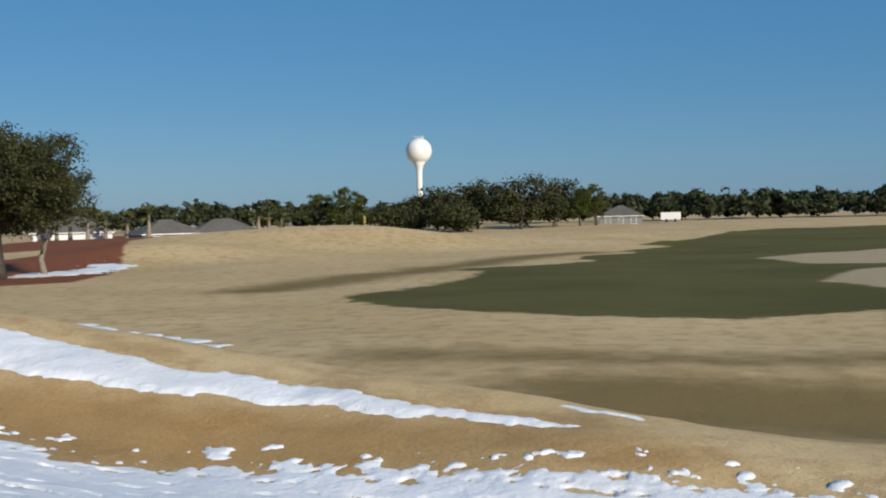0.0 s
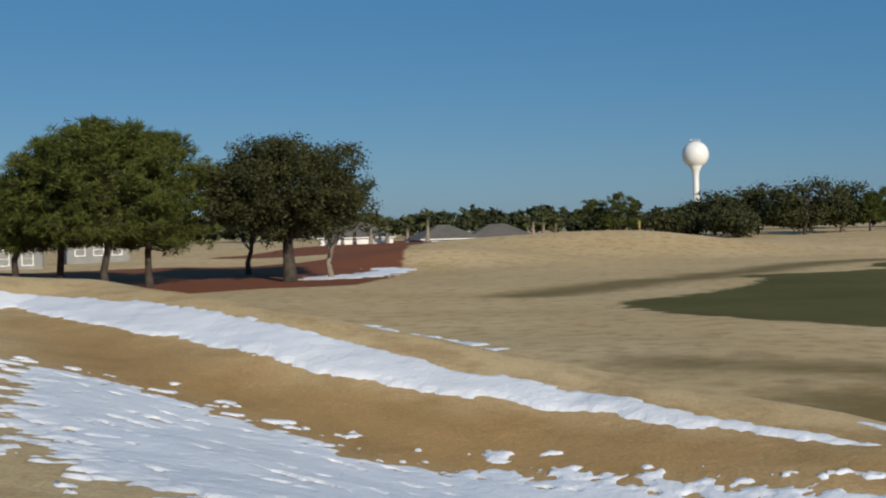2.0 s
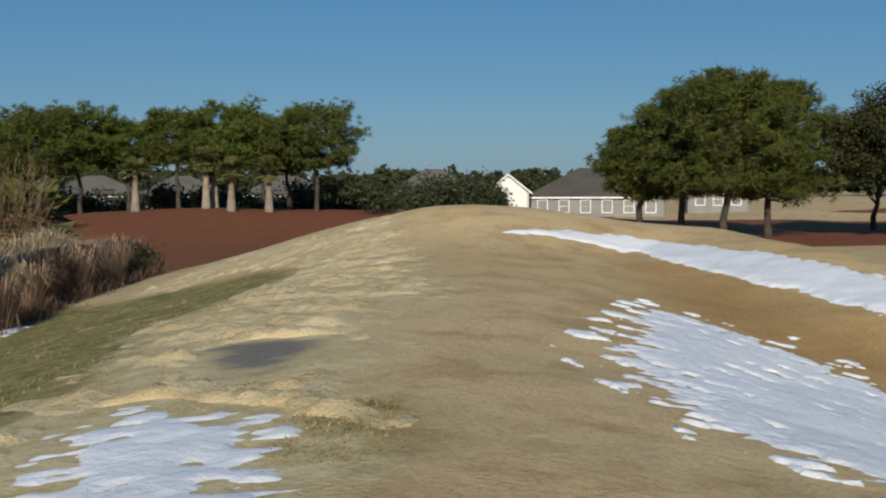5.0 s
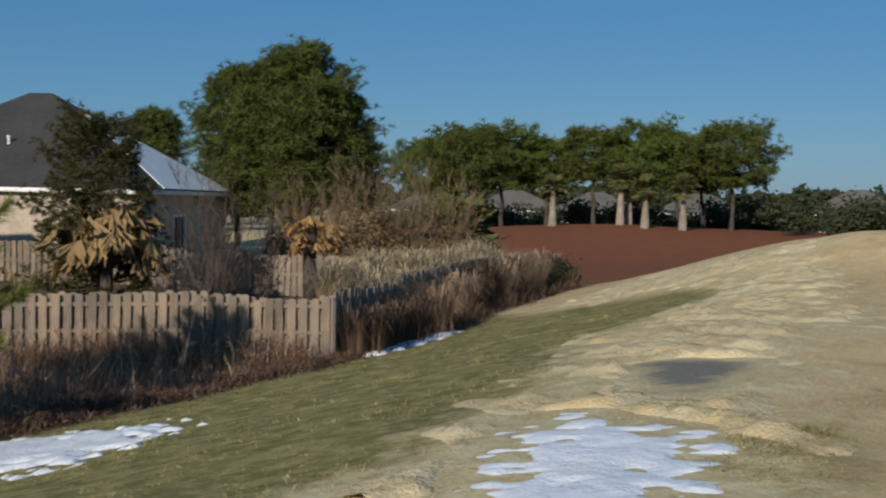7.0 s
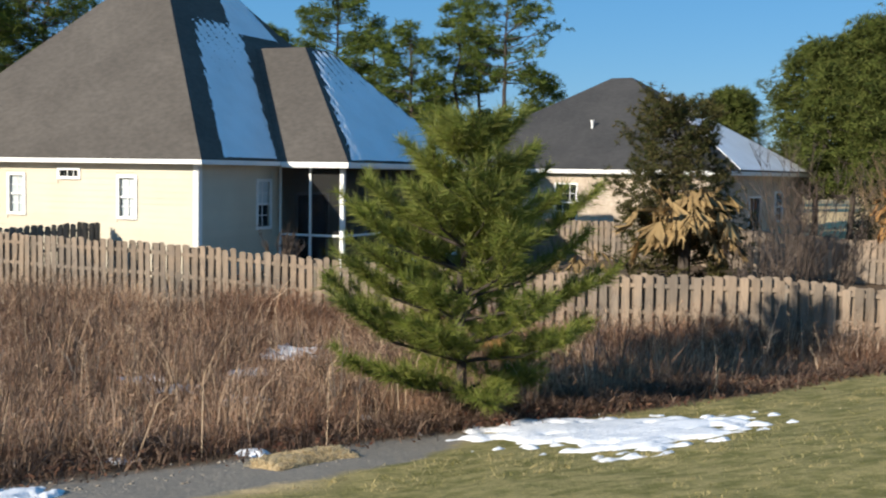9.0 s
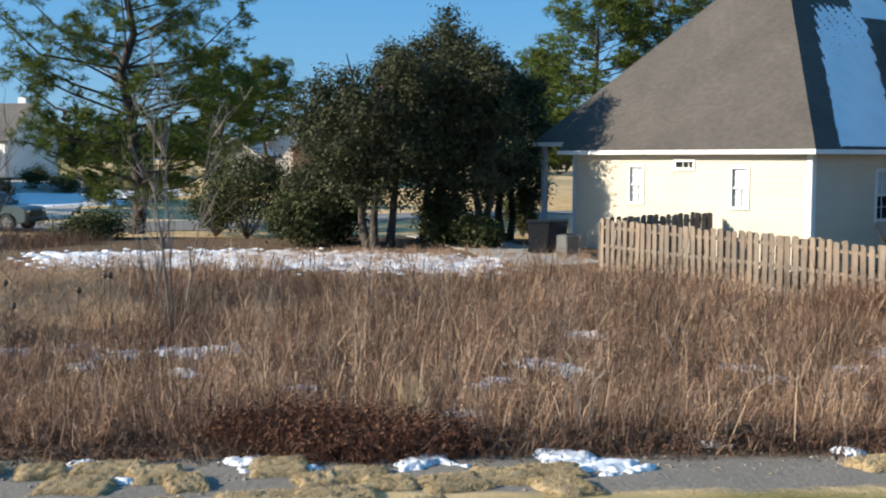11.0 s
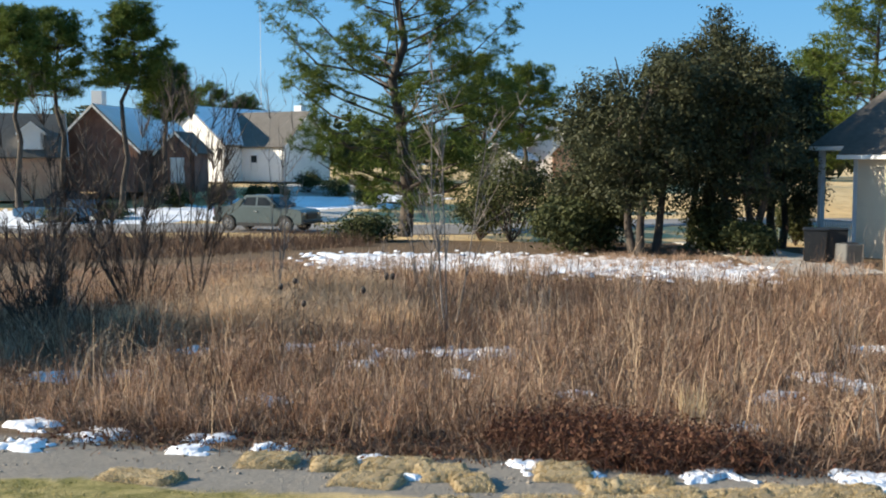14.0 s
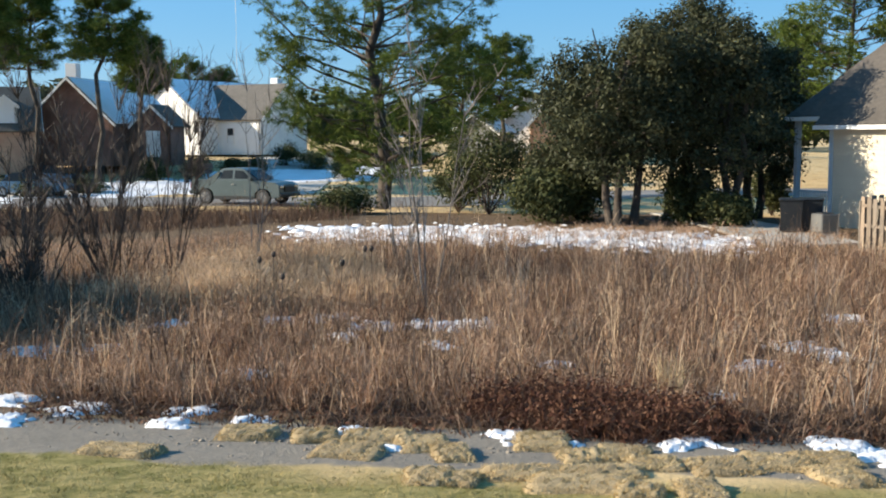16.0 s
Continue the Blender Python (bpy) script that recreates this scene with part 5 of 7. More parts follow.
# ---- far woods, tower, far buildings ----
def woods(name, az0, az1, d0, d1, n, h0, h1, seed, label, leaf="far_leaf", per=12, size=0.9):
    rs = np.random.RandomState(seed)
    vs, fs, o = [], [], 0
    for _ in range(n):
        az, d = rs.uniform(az0, az1), rs.uniform(d0, d1)
        x, y = polar(az, d)
        h = rs.uniform(h0, h1)
        z = hz(x, y)
        C = crown_points(rs, 13, h * 0.85, h * 0.9, x, y, z + h * 0.54, lobes=5)
        V, F = leaf_cloud(C, rs, per, size, 0.5)
        vs.append(V)
        fs.append(F + o)
        o += len(V)
    ob = mesh_ob(name, np.concatenate(vs), np.concatenate(fs), M[leaf])
    return tagged(ob, label, "woods", "", "stuff")


woods("far_woods", -42, -13, 300, 370, 420, 5.4, 8.8, 81, "dark line of pine woods at the far edge of the course")
woods("far_woods", -16, 60, 290, 380, 700, 5.0, 9.0, 82, "low hazy pine woods along the horizon")
woods("far_woods", 27.6, 36, 88, 130, 60, 1.6, 4.0, 83, "scrubby trees between low houses", per=44, size=0.17)
woods("far_woods", 60, 150, 112, 165, 330, 4.5, 8.0, 84, "pine woods behind the street's houses", per=14, size=0.5)
woods("rise_scrub", 35, 54, 104, 126, 90, 2.0, 3.6, 85, "dark scrub behind the umbrella pines", per=30, size=0.22)
for i, (az, d, h, w) in enumerate(((-12.6, 215, 7.4, 11), (-14.6, 222, 8.6, 12), (-16.7, 215, 10.2, 13), (-18.3, 225, 9.0, 11), (-10.8, 205, 4.4, 9), (-13.5, 200, 4.6, 9))):
    x, y = polar(az, d)
    tree("oak_clump", x, y, h + 1, w * 1.3, 0.3, "dark oak in a clump at the fairway's far side", 90 + i, "oak_leaf", clumps=150, per=40, size=0.32, group="oaks at the fairway", spread=0.8)
for i, (az, d, h, w) in enumerate(((-20.4, 230, 6.4, 5), (-19.6, 226, 5.6, 4), (-8.0, 185, 5.6, 7), (-6.9, 190, 5.0, 6))):
    x, y = polar(az, d)
    pine("far_pine", x, y, h + 1.5, w, 2.2, "sunlit pine beyond the fairway", 100 + i, "pine_needle", "far pines", n=20, pads=3, knots=6, per=16, pad=0.9, needle=0.5, width=0.1)


def water_tower():
    x, y = polar(-11.75, 640)
    t = thing("water_tower", "white spherical water tower on a flared column", "water tower", (x, y, 0))
    zc, R = 41.0, 7.2
    prof = [(1.75, 0), (1.6, 10), (1.6, 28), (1.75, 30.5), (2.4, 32.8), (3.4, 34.6)]
    th0 = math.asin(3.4 / R)
    prof += [(R * math.sin(math.pi - th0 - (math.pi - th0) * k / 14 * 0.999 + 0.0), zc + R * math.cos(math.pi - th0 - (math.pi - th0) * k / 14 * 0.999)) for k in range(15)]
    Geo().lathe(prof, 40).ob("tank", M["white_paint"], t, smooth=True)
    Geo().lathe([(2.6, 0), (2.7, 0.5)], 24, (0, 0, zc + R - 0.5)).ob("roof_ring", M["steel"], t)
    for k in range(10):
        a = k * 0.628
        Geo().tube([(2.6 * math.cos(a), 2.6 * math.sin(a), zc + R - 0.3), (2.6 * math.cos(a), 2.6 * math.sin(a), zc + R + 1.2)], [0.16, 0.16], 5).ob("antenna", M["steel"], t)


water_tower()


def far_house(az, d, w, dep, h, turn, wall, roof, label, windows=3, pitch=0.5, category="house", sink=0.1):
    x, y = polar(az, d)
    t = thing("far_house", label, category, (x, y, hz(x, y) - sink), az + turn)
    f = Wall(t, (-w / 2, 0), (w / 2, 0), 0, h, M[wall])
    for i in range(windows):
        a = w * (i + 0.7) / (windows + 0.4) - 0.5
        f.window(a, a + 1.0, 1.0, 2.3, proud=0.06)
    Wall(t, (w / 2, 0), (w / 2, dep), 0, h, M[wall])
    Wall(t, (w / 2, dep), (-w / 2, dep), 0, h, M[wall])
    Wall(t, (-w / 2, dep), (-w / 2, 0), 0, h, M[wall])
    hip_roof(t, -w / 2, 0, w / 2, dep, h + 0.1, pitch, 0.4, M[roof])
    return t


far_house(0.2, 205, 11, 9, 2.7, 20, "grey_siding", "shingle_mid", "low distant house with a pale grey hip roof", sink=2.0)
far_house(-2.3, 210, 12, 9, 2.7, 10, "white_siding", "shingle_mid", "distant house with grey hip roof and white front", sink=2.0)
far_house(4.9, 190, 12, 9, 2.6, 0, "white_siding", "shingle_mid", "distant white house seen past the oak", sink=1.2)
far_house(-21.6, 245, 9, 8, 2.6, 0, "grey_siding", "shingle_mid", "far grey-roofed shelter before the woods", sink=1.0)
g_house = far_house(23.0, 128, 15, 11, 2.6, 0, "grey_siding", "shingle", "long grey house with brown hip roof behind the mound", 6, 0.55, sink=0.5)
x, y = polar(27.3, 124)
wing = thing("garage_wing", "white gabled wing of the long grey house", "house", (x, y, hz(x, y) + 0.2), 27)
gable_block(wing, -2.2, 0, 2.2, 9, -0.4, 2.8, 0.8, M["white_siding"], M["shingle"], along="y")
wf = Wall(wing, (-0.4, -0.06), (0.4, -0.06), 3.0, 3.7, M["white_trim"], thick=0.05, name="gable_vent")
Geo().box(-4.6, 1.0, 2.2, -1.9, 5.0, 2.45).ob("side_roof", M["white_trim"], wing)
Geo().box(-4.5, 1.2, 0, -4.35, 1.35, 2.2).ob("side_post", M["white_trim"], wing)
Geo().box(-4.4, 3.5, 0, -1.9, 3.7, 2.2).ob("side_wall", M["screen_dark"], wing)
far_house(31.0, 150, 12, 10, 2.6, 0, "grey_siding", "shingle_mid", "brown-roofed house among scrub trees", 3, 0.6)
far_house(17.2, 138, 7, 7, 2.2, 10, "grey_siding", "shingle_mid", "white house seen under the pines", 3)
for az in (38, 43, 47, 51):
    far_house(az, 140, 11, 9, 2.6, 5, "grey_siding", "shingle_mid", "distant house behind the umbrella pines", 3)

x, y = polar(-24.0, 250)
van = thing("box_trailer", "white box trailer parked at the fairway's far edge", "trailer", (x, y, hz(x, y)), -24)
Geo().box(-2.1, -1, 0.5, 2.1, 1, 2.1, 0.05).ob("box", M["white_paint"], van)
for dx in (-0.9, 0.9):
    Geo().tube([(dx, -1.02, 0.35), (dx, -0.8, 0.35)], [0.35, 0.35], 14).ob("wheel", M["rubber"], van)
x, y = polar(-9.0, 180)
sign = thing("marker_post", "small yellow marker on a post", "marker", (x, y, hz(x, y)), -9)
Geo().box(-0.05, -0.05, 0, 0.05, 0.05, 2.6).ob("post", M["grey_wood"], sign)
Geo().box(-0.16, -0.08, 1.6, 0.16, -0.05, 2.8).ob("panel", M["yellow_sign"], sign)


# ---- young pine by the lot ----
def young_pine(x, y, h, w):
    rs = np.random.RandomState(5)
    root = thing("young_pine", "young bushy green pine at the edge of the weeds", "tree", (x, y, hz(x, y) - 0.03))
    P = [np.array(p) for p in bent((0, 0, 0), (0.08, 0.1, h), rs, 6, 0.03)]
    Geo().tube(P, [0.085, 0.072, 0.06, 0.048, 0.035, 0.022, 0.008], 8).ob("trunk", M["bark"], root)
    C, D = [], []

    def shoot(p0, p1):
        """Needles stand along a shoot, thickest at its growing end."""
        L = np.linalg.norm(p1 - p0)
        for s in np.linspace(0.12, 1.0, max(3, int(L / 0.05))):
            C.append(p0 + (p1 - p0) * s)
            D.append((p1 - p0) / L)

    turn = 0.4
    for k in range(11):
        t = 0.10 + 0.82 * k / 10 + rs.normal() * 0.008
        reach = w / 2 * float(np.interp(t, (0.1, 0.2, 0.4, 0.55, 0.7, 0.85, 0.95), (0.8, 0.98, 1.0, 0.84, 0.5, 0.27, 0.12)))
        i = min(5, int(t * 6))
        p0 = P[i] + (P[i + 1] - P[i]) * (t * 6 - i)
        n = 6 if k < 7 else 5
        for j in range(n):
            turn += 6.283 / n + rs.normal() * 0.22
            L = reach * (0.6 + 0.5 * rs.rand())
            up = 0.16 + 0.75 * t + rs.normal() * 0.08
            d = np.array([math.cos(turn), math.sin(turn), up])
            side = np.array([-d[1], d[0], 0.0])
            mid = p0 + d * L * np.array([0.6, 0.6, 0.4])
            e = p0 + d * L
            g = Geo().tube([p0, mid, e], [0.026, 0.018, 0.008], 5, cap=False)
            shoot(mid, e + (e - mid) * 0.15)
            for q, sgn in ((0.25, 1), (0.3, -1), (0.42, 1), (0.5, -1), (0.6, 0.2), (0.66, 1), (0.74, -1), (0.85, 1), (0.93, -1)):
                if L * q < 0.15:
                    continue
                a = p0 + (mid - p0) * q / 0.6 if q < 0.6 else mid + (e - mid) * (q - 0.6) / 0.4
                b = a + (d * 0.55 + side * sgn * (0.55 + 0.2 * rs.rand()) + np.array([0, 0, 0.25 + 0.2 * rs.rand()])) * (0.32 + 0.22 * rs.rand()) * min(1.0, 0.4 + L)
                g.tube([a, b], [0.012, 0.005], 4, cap=False)
                shoot(a, b)
            g.ob("branch", M["bark"], root)
    shoot(P[5], P[6] + np.array([0, 0, 0.12]))
    C, D = np.array(C), np.array(D)
    per = 16
    k = len(C) * per
    N = unit(np.repeat(D, per, 0) * 0.9 + unit(rs.normal(size=(k, 3))) * 0.85 + np.array([0, 0, 0.12]))
    V, F = blades(np.repeat(C, per, 0) + rs.normal(size=(k, 3)) * 0.015, N, 0.23 * (0.65 + 0.5 * rs.rand(k)), np.full(k, 0.012), rs, 0.04)
    mesh_ob("needles", V, F, M["young_needle"], root)
    k = 320
    Cd = np.array([0.12, 0.55, 1.1]) + rs.normal(size=(k, 3)) * np.array([0.1, 0.12, 0.06])
    Nd = unit(rs.normal(size=(k, 3)) * 0.45 + np.array([0.05, 0.1, -1.0]))
    V, F = blades(Cd, Nd, 0.2 + 0.16 * rs.rand(k), np.full(k, 0.012), rs)
    mesh_ob("dead_needles", V, F, M["orange_frond"], root, "drooping orange dead needles")


young_pine(-16.2, 3.5, 4.1, 3.7)

# ---- trees behind the fences ----
cx, cy = -33.2, 13.3
pine("cedar", cx + 0.2, cy + 0.5, 5.6, 5.0, 0.5, "dark rusty-green cedar behind the fence", 121, "cedar_leaf", trunk_r=0.12, n=90, pads=4, knots=9, per=18, pad=0.42, needle=0.15, width=0.0297, shape="column", rise=0.6, plump=0.8)
for i, (az, d, h, w, b) in enumerate(((57.3, 60, 12.2, 6.2, 2.6), (59.2, 62, 11.4, 6.8, 2.0), (60.8, 64, 11.2, 6.0, 2.4), (55.8, 62, 9.8, 5.6, 2.2), (64.9, 70, 9.0, 4.6, 2.4))):
    x, y = polar(az, d)
    pine("tall_pine", x, y, h - 0.7, w * 0.92, b + 1.2, "tall dense pine behind the brick house", 130 + i, "pine_needle", "tall pines", trunk_r=0.16, n=58, pads=4, knots=17, per=13, pad=0.85, needle=0.3, width=0.0504, shape="column" if i in (1, 4) else "round", rise=0.7, plump=0.65)
for i, (az, d, h, w, b, n) in enumerate(((75.4, 88, 18.4, 7.8, 10.6, 26), (77.8, 92, 17.0, 4.6, 9.0, 20), (80.0, 90, 14.8, 6.0, 7.0, 26), (81.6, 92, 14.4, 6.0, 6.5, 26), (83.7, 95, 18.0, 7.4, 10.0, 30), (76.6, 94, 14.6, 3.0, 8.5, 9), (73.2, 90, 11.0, 3.4, 6.0, 12), (97.4, 72, 15.4, 8.6, 8.5, 34), (101.0, 73, 13.6, 8.6, 5.5, 38), (103.2, 78, 10.0, 6.0, 2.6, 30), (87.0, 97, 15.0, 6.0, 8.0, 24), (79.0, 99, 9.5, 6.0, 2.5, 34), (82.8, 100, 9.6, 6.0, 2.5, 34), (76.4, 99, 8.4, 4.6, 2.5, 26), (71.0, 92, 8.6, 4.0, 3.0, 20))):
    x, y = polar(az, d)
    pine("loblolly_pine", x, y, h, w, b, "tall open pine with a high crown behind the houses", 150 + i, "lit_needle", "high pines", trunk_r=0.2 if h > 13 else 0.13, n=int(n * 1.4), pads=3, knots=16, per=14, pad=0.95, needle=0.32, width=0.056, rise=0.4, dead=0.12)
x, y = polar(122.6, 56)
pine("lot_pine", x, y, 15.8, 12.6, 2.4, "large spreading pine at the back of the lot", 171, "lit_needle", trunk_r=0.3, n=62, pads=5, knots=19, per=22, pad=0.76, needle=0.27, width=0.0312, rise=0.6, plump=0.7, dead=0.1)
for az, d, h, w, sd in ((111.0, 39.5, 8.0, 5.6, 181), (106.2, 40.5, 8.2, 5.2, 182), (108.6, 44, 9.0, 5.6, 183), (113.2, 43, 6.0, 4.4, 184), (104.6, 45, 7.6, 4.4, 185)):
    x, y = polar(az, d)
    tree("dark_oak", x, y, h, w, 0.15, "dense dark evergreen oak beside the house", sd, "oak_dark", trunks=3, clumps=280 if sd == 182 else 420, per=85, size=0.07, spread=0.22, lobes=20, fat=0.26, shell=0.4, low=-1.0, limbs=30, group="dark oaks", trunk_r=0.13)
for i, (az, d, h, w) in enumerate(((117.4, 48, 4.4, 4.6), (115.2, 47, 3.6, 3.6), (124.6, 50, 1.2, 3.2), (103.9, 47.5, 2.0, 1.8), (118.9, 50, 3.2, 3.0), (113.0, 41.5, 1.9, 2.4), (107.5, 41.0, 1.8, 2.4), (106.2, 39.2, 1.2, 1.6), (114.4, 40.5, 2.2, 2.6))):
    x, y = polar(az, d)
    bush("evergreen_shrub", x, y, h, w, "shrub_leaf", 190 + i, "dark evergreen shrub under the oaks", 70, 75, 0.078, group="shrubs at the lot")
for i, (az, d, h, w, b) in enumerate(((136.2, 78, 13.5, 5.4, 8), (138.8, 80, 13.0, 5.6, 7.5), (140.8, 76, 13, 5, 7.5), (134.2, 82, 9.8, 4.0, 6), (132.2, 130, 10.5, 8.0, 3), (130.6, 132, 9.5, 6.0, 3), (118.6, 90, 10.5, 7, 3.5), (116.8, 95, 10, 7, 4))):
    x, y = polar(az, d)
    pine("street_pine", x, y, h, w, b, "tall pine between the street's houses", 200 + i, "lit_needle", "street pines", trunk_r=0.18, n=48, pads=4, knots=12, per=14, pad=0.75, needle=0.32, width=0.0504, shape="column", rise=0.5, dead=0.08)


# ---- dead palmettos and yard plants ----
def palmetto(x, y, h, w, seed, label, leaf="dead_frond", fans=46):
    rs = np.random.RandomState(seed)
    root = thing("dead_palmetto", label, "palm", (x, y, hz(x, y) - 0.03))
    Geo().tube([(0, 0, 0), (0, 0.02, h * 0.6)], [0.16, 0.2], 9).ob("trunk", M["bark"], root)
    for _ in range(fans):
        a, el = rs.rand() * 6.283, rs.uniform(-0.5, 1.2)
        d = np.array([math.cos(a) * math.cos(el), math.sin(a) * math.cos(el), math.sin(el) * 0.8])
        hub = np.array([0, 0, h * 0.58]) + d * w * 0.36 * (0.5 + 0.7 * rs.rand()) * np.array([1, 1, 1.15])
        stiff = rs.rand() < 0.12
        out = np.array([math.cos(a), math.sin(a), 0])
        down = unit((d * 1.0 if stiff else out * rs.uniform(0.0, 0.7) + np.array([0, 0, -rs.uniform(0.3, 1.0)]) + rs.normal(size=3) * 0.2)[None])[0]
        side = unit(np.array([[-math.sin(a), math.cos(a), rs.normal() * 0.3]]))[0]
        V, F = fan(hub, np.array([0, 0, h * 0.55]), down, side, rs.uniform(0.35, 0.75), w * 0.19 * (0.6 + 0.8 * rs.rand()), 9, rs)
        mesh_ob("frond", V, F, M[leaf], root)


x, y = polar(66.9, 34.5)
palmetto(x, y, 3.5, 3.5, 301, "brown frost-killed palmetto behind the fence", fans=130)
x, y = polar(57.3, 33)
palmetto(x, y, 4.0, 1.9, 302, "orange-brown dead palm beside the fence", "orange_frond", 60)
x, y = polar(71.6, 33)
palmetto(x, y, 1.3, 2.0, 303, "low heap of brown palm fronds", "dead_frond", 22)
x, y = polar(76.0, 31)
palmetto(x, y, 1.2, 1.6, 304, "low brown palm clump by the screened porch", "dead_leaf", 18)
for i, (az, d, h, w) in enumerate(((62.0, 31, 3.7, 3.2), (60.3, 32, 3.3, 2.8), (86.3, 33.2, 1.5, 1.2), (63.5, 30, 1.6, 2.0))):
    x, y = polar(az, d)
    bare_shrub("bare_yard_shrub", x, y, h, w, 22, 310 + i, "leafless grey shrub inside the fenced yard", "dark_twig", 12, 0.015, "bare yard shrubs")
for i, (az, d, h, w) in enumerate(((54.5, 42, 3.6, 4.0), (52.0, 44, 3.2, 4.0), (50.0, 46, 3.0, 3.5), (56.2, 42, 3.0, 3.0))):
    x, y = polar(az, d)
    bush("rusty_bush", x, y, h, w, "dead_leaf", 320 + i, "tall rusty-brown bush behind the fences", 60, 40, 0.07, group="rusty bushes")
for i, (az, d, h, w) in enumerate(((55.6, 43, 4.6, 4.2), (53.4, 44, 4.4, 4.0), (51.2, 46, 4.2, 4.0), (57.0, 42, 3.8, 3.0))):
    x, y = polar(az, d)
    bare_shrub("rusty_thicket", x, y, h, w, 30, 340 + i, "tall leafless russet thicket behind the fences", "rust_twig", 12, 0.02, "russet thickets")
x, y = polar(58.2, 44)
bush("evergreen_shrub", x, y, 2.8, 2.0, "cedar_leaf", 330, "small green shrub behind the dead palm", 40, 60, 0.09)
x, y = polar(45.2, 41)
bush("evergreen_shrub", x, y, 1.6, 1.8, "shrub_leaf", 331, "thin olive shrub at the fence's end", 30, 30, 0.08)
x, y = polar(50.2, 62)
palm("yard_palm", x, y, 1.6, "green fan palm beyond the rusty bushes", 332, True, 0.2, 40, 2.6)


# ---- dead ornamental grass over the rear fence ----
def grass_clump(x, y, h, w, seed, label, n=420, leaf="straw"):
    rs = np.random.RandomState(seed)
    root = np.zeros((n, 3))
    r = 0.22 * np.sqrt(rs.rand(n))
    a = rs.rand(n) * 6.283
    root[:, 0], root[:, 1] = r * np.cos(a), r * np.sin(a)
    d = np.stack([np.cos(a), np.sin(a)], 1) * (w * 0.5 * rs.rand(n) ** 0.7)[:, None]
    hh = h * (0.6 + 0.4 * rs.rand(n))
    mid = root + np.stack([d[:, 0] * 0.4, d[:, 1] * 0.4, hh * 0.85], 1)
    tip = root + np.stack([d[:, 0], d[:, 1], hh * (0.5 + 0.5 * rs.rand(n))], 1)
    s = np.stack([-np.sin(a), np.cos(a), np.zeros(n)], 1) * 0.009
    V = np.stack([root - s, root + s, mid + s, mid - s, tip], 1).reshape(-1, 3)
    i = np.arange(n) * 5
    F = np.concatenate([np.stack([i, i + 1, i + 2], 1), np.stack([i, i + 2, i + 3], 1), np.stack([i + 3, i + 2, i + 4], 1)])
    ob = mesh_ob("grass_clump", V, F, M[leaf])
    ob.location = (x, y, hz(x, y) - 0.02)
    return tagged(ob, label, "grass", "dead grass clumps")


rs_ = np.random.RandomState(77)
for k in range(26):
    t = k / 25
    px = F_TWO[0] + (F_THREE[0] - F_TWO[0]) * t - 0.9 + rs_.normal() * 0.3
    py = F_TWO[1] + (F_THREE[1] - F_TWO[1]) * t - 0.2 + rs_.normal() * 0.3
    grass_clump(px - 0.5 * (k % 3), py - 0.2 * (k % 3), 1.6 + 0.2 * (k % 3) + 0.4 * rs_.rand(), 3.0, 400 + k, "bleached ornamental grass spilling over the fence", 360)
for k in range(8):
    px = F_CORNER[0] + (F_TWO[0] - F_CORNER[0]) * k / 7 + 0.45 + rs_.normal() * 0.15
    py = F_CORNER[1] + (F_TWO[1] - F_CORNER[1]) * k / 7 + 0.3
    grass_clump(px, py, 1.15, 1.2, 440 + k, "dry grey grass against the fence corner", 150, "weed_dark")

# evergreen whose shade falls over the weeds
x, y = polar(151.6, 28.6)
tree("shade_oak", x, y, 4.2, 6.0, 0.2, "dark evergreen oak at the weedy lot's near corner", 188, "oak_dark", trunks=2, clumps=260, per=110, size=0.08, spread=0.3, lobes=24, fat=0.2)

x, y = -11.6, -21.2
tree("shade_oak", x, y, 3.6, 4.6, 0.2, "low dark evergreen oak at the weedy lot's near corner", 189, "oak_dark", trunks=2, clumps=240, per=100, size=0.08, spread=0.3, lobes=22, fat=0.22)

# dead grass hanging in front of the rear fence
for k in range(24):
    t = rs_.rand()
    px = F_TWO[0] + (F_THREE[0] - F_TWO[0]) * t + 0.55 + rs_.normal() * 0.15
    py = F_TWO[1] + (F_THREE[1] - F_TWO[1]) * t + 0.35 + rs_.normal() * 0.15
    grass_clump(px, py, 1.35 + 0.5 * rs_.rand(), 2.2, 460 + k, "tan dead grass drooping before the fence", 200, ("weed", "weed_dark", "straw_weed")[k % 3])


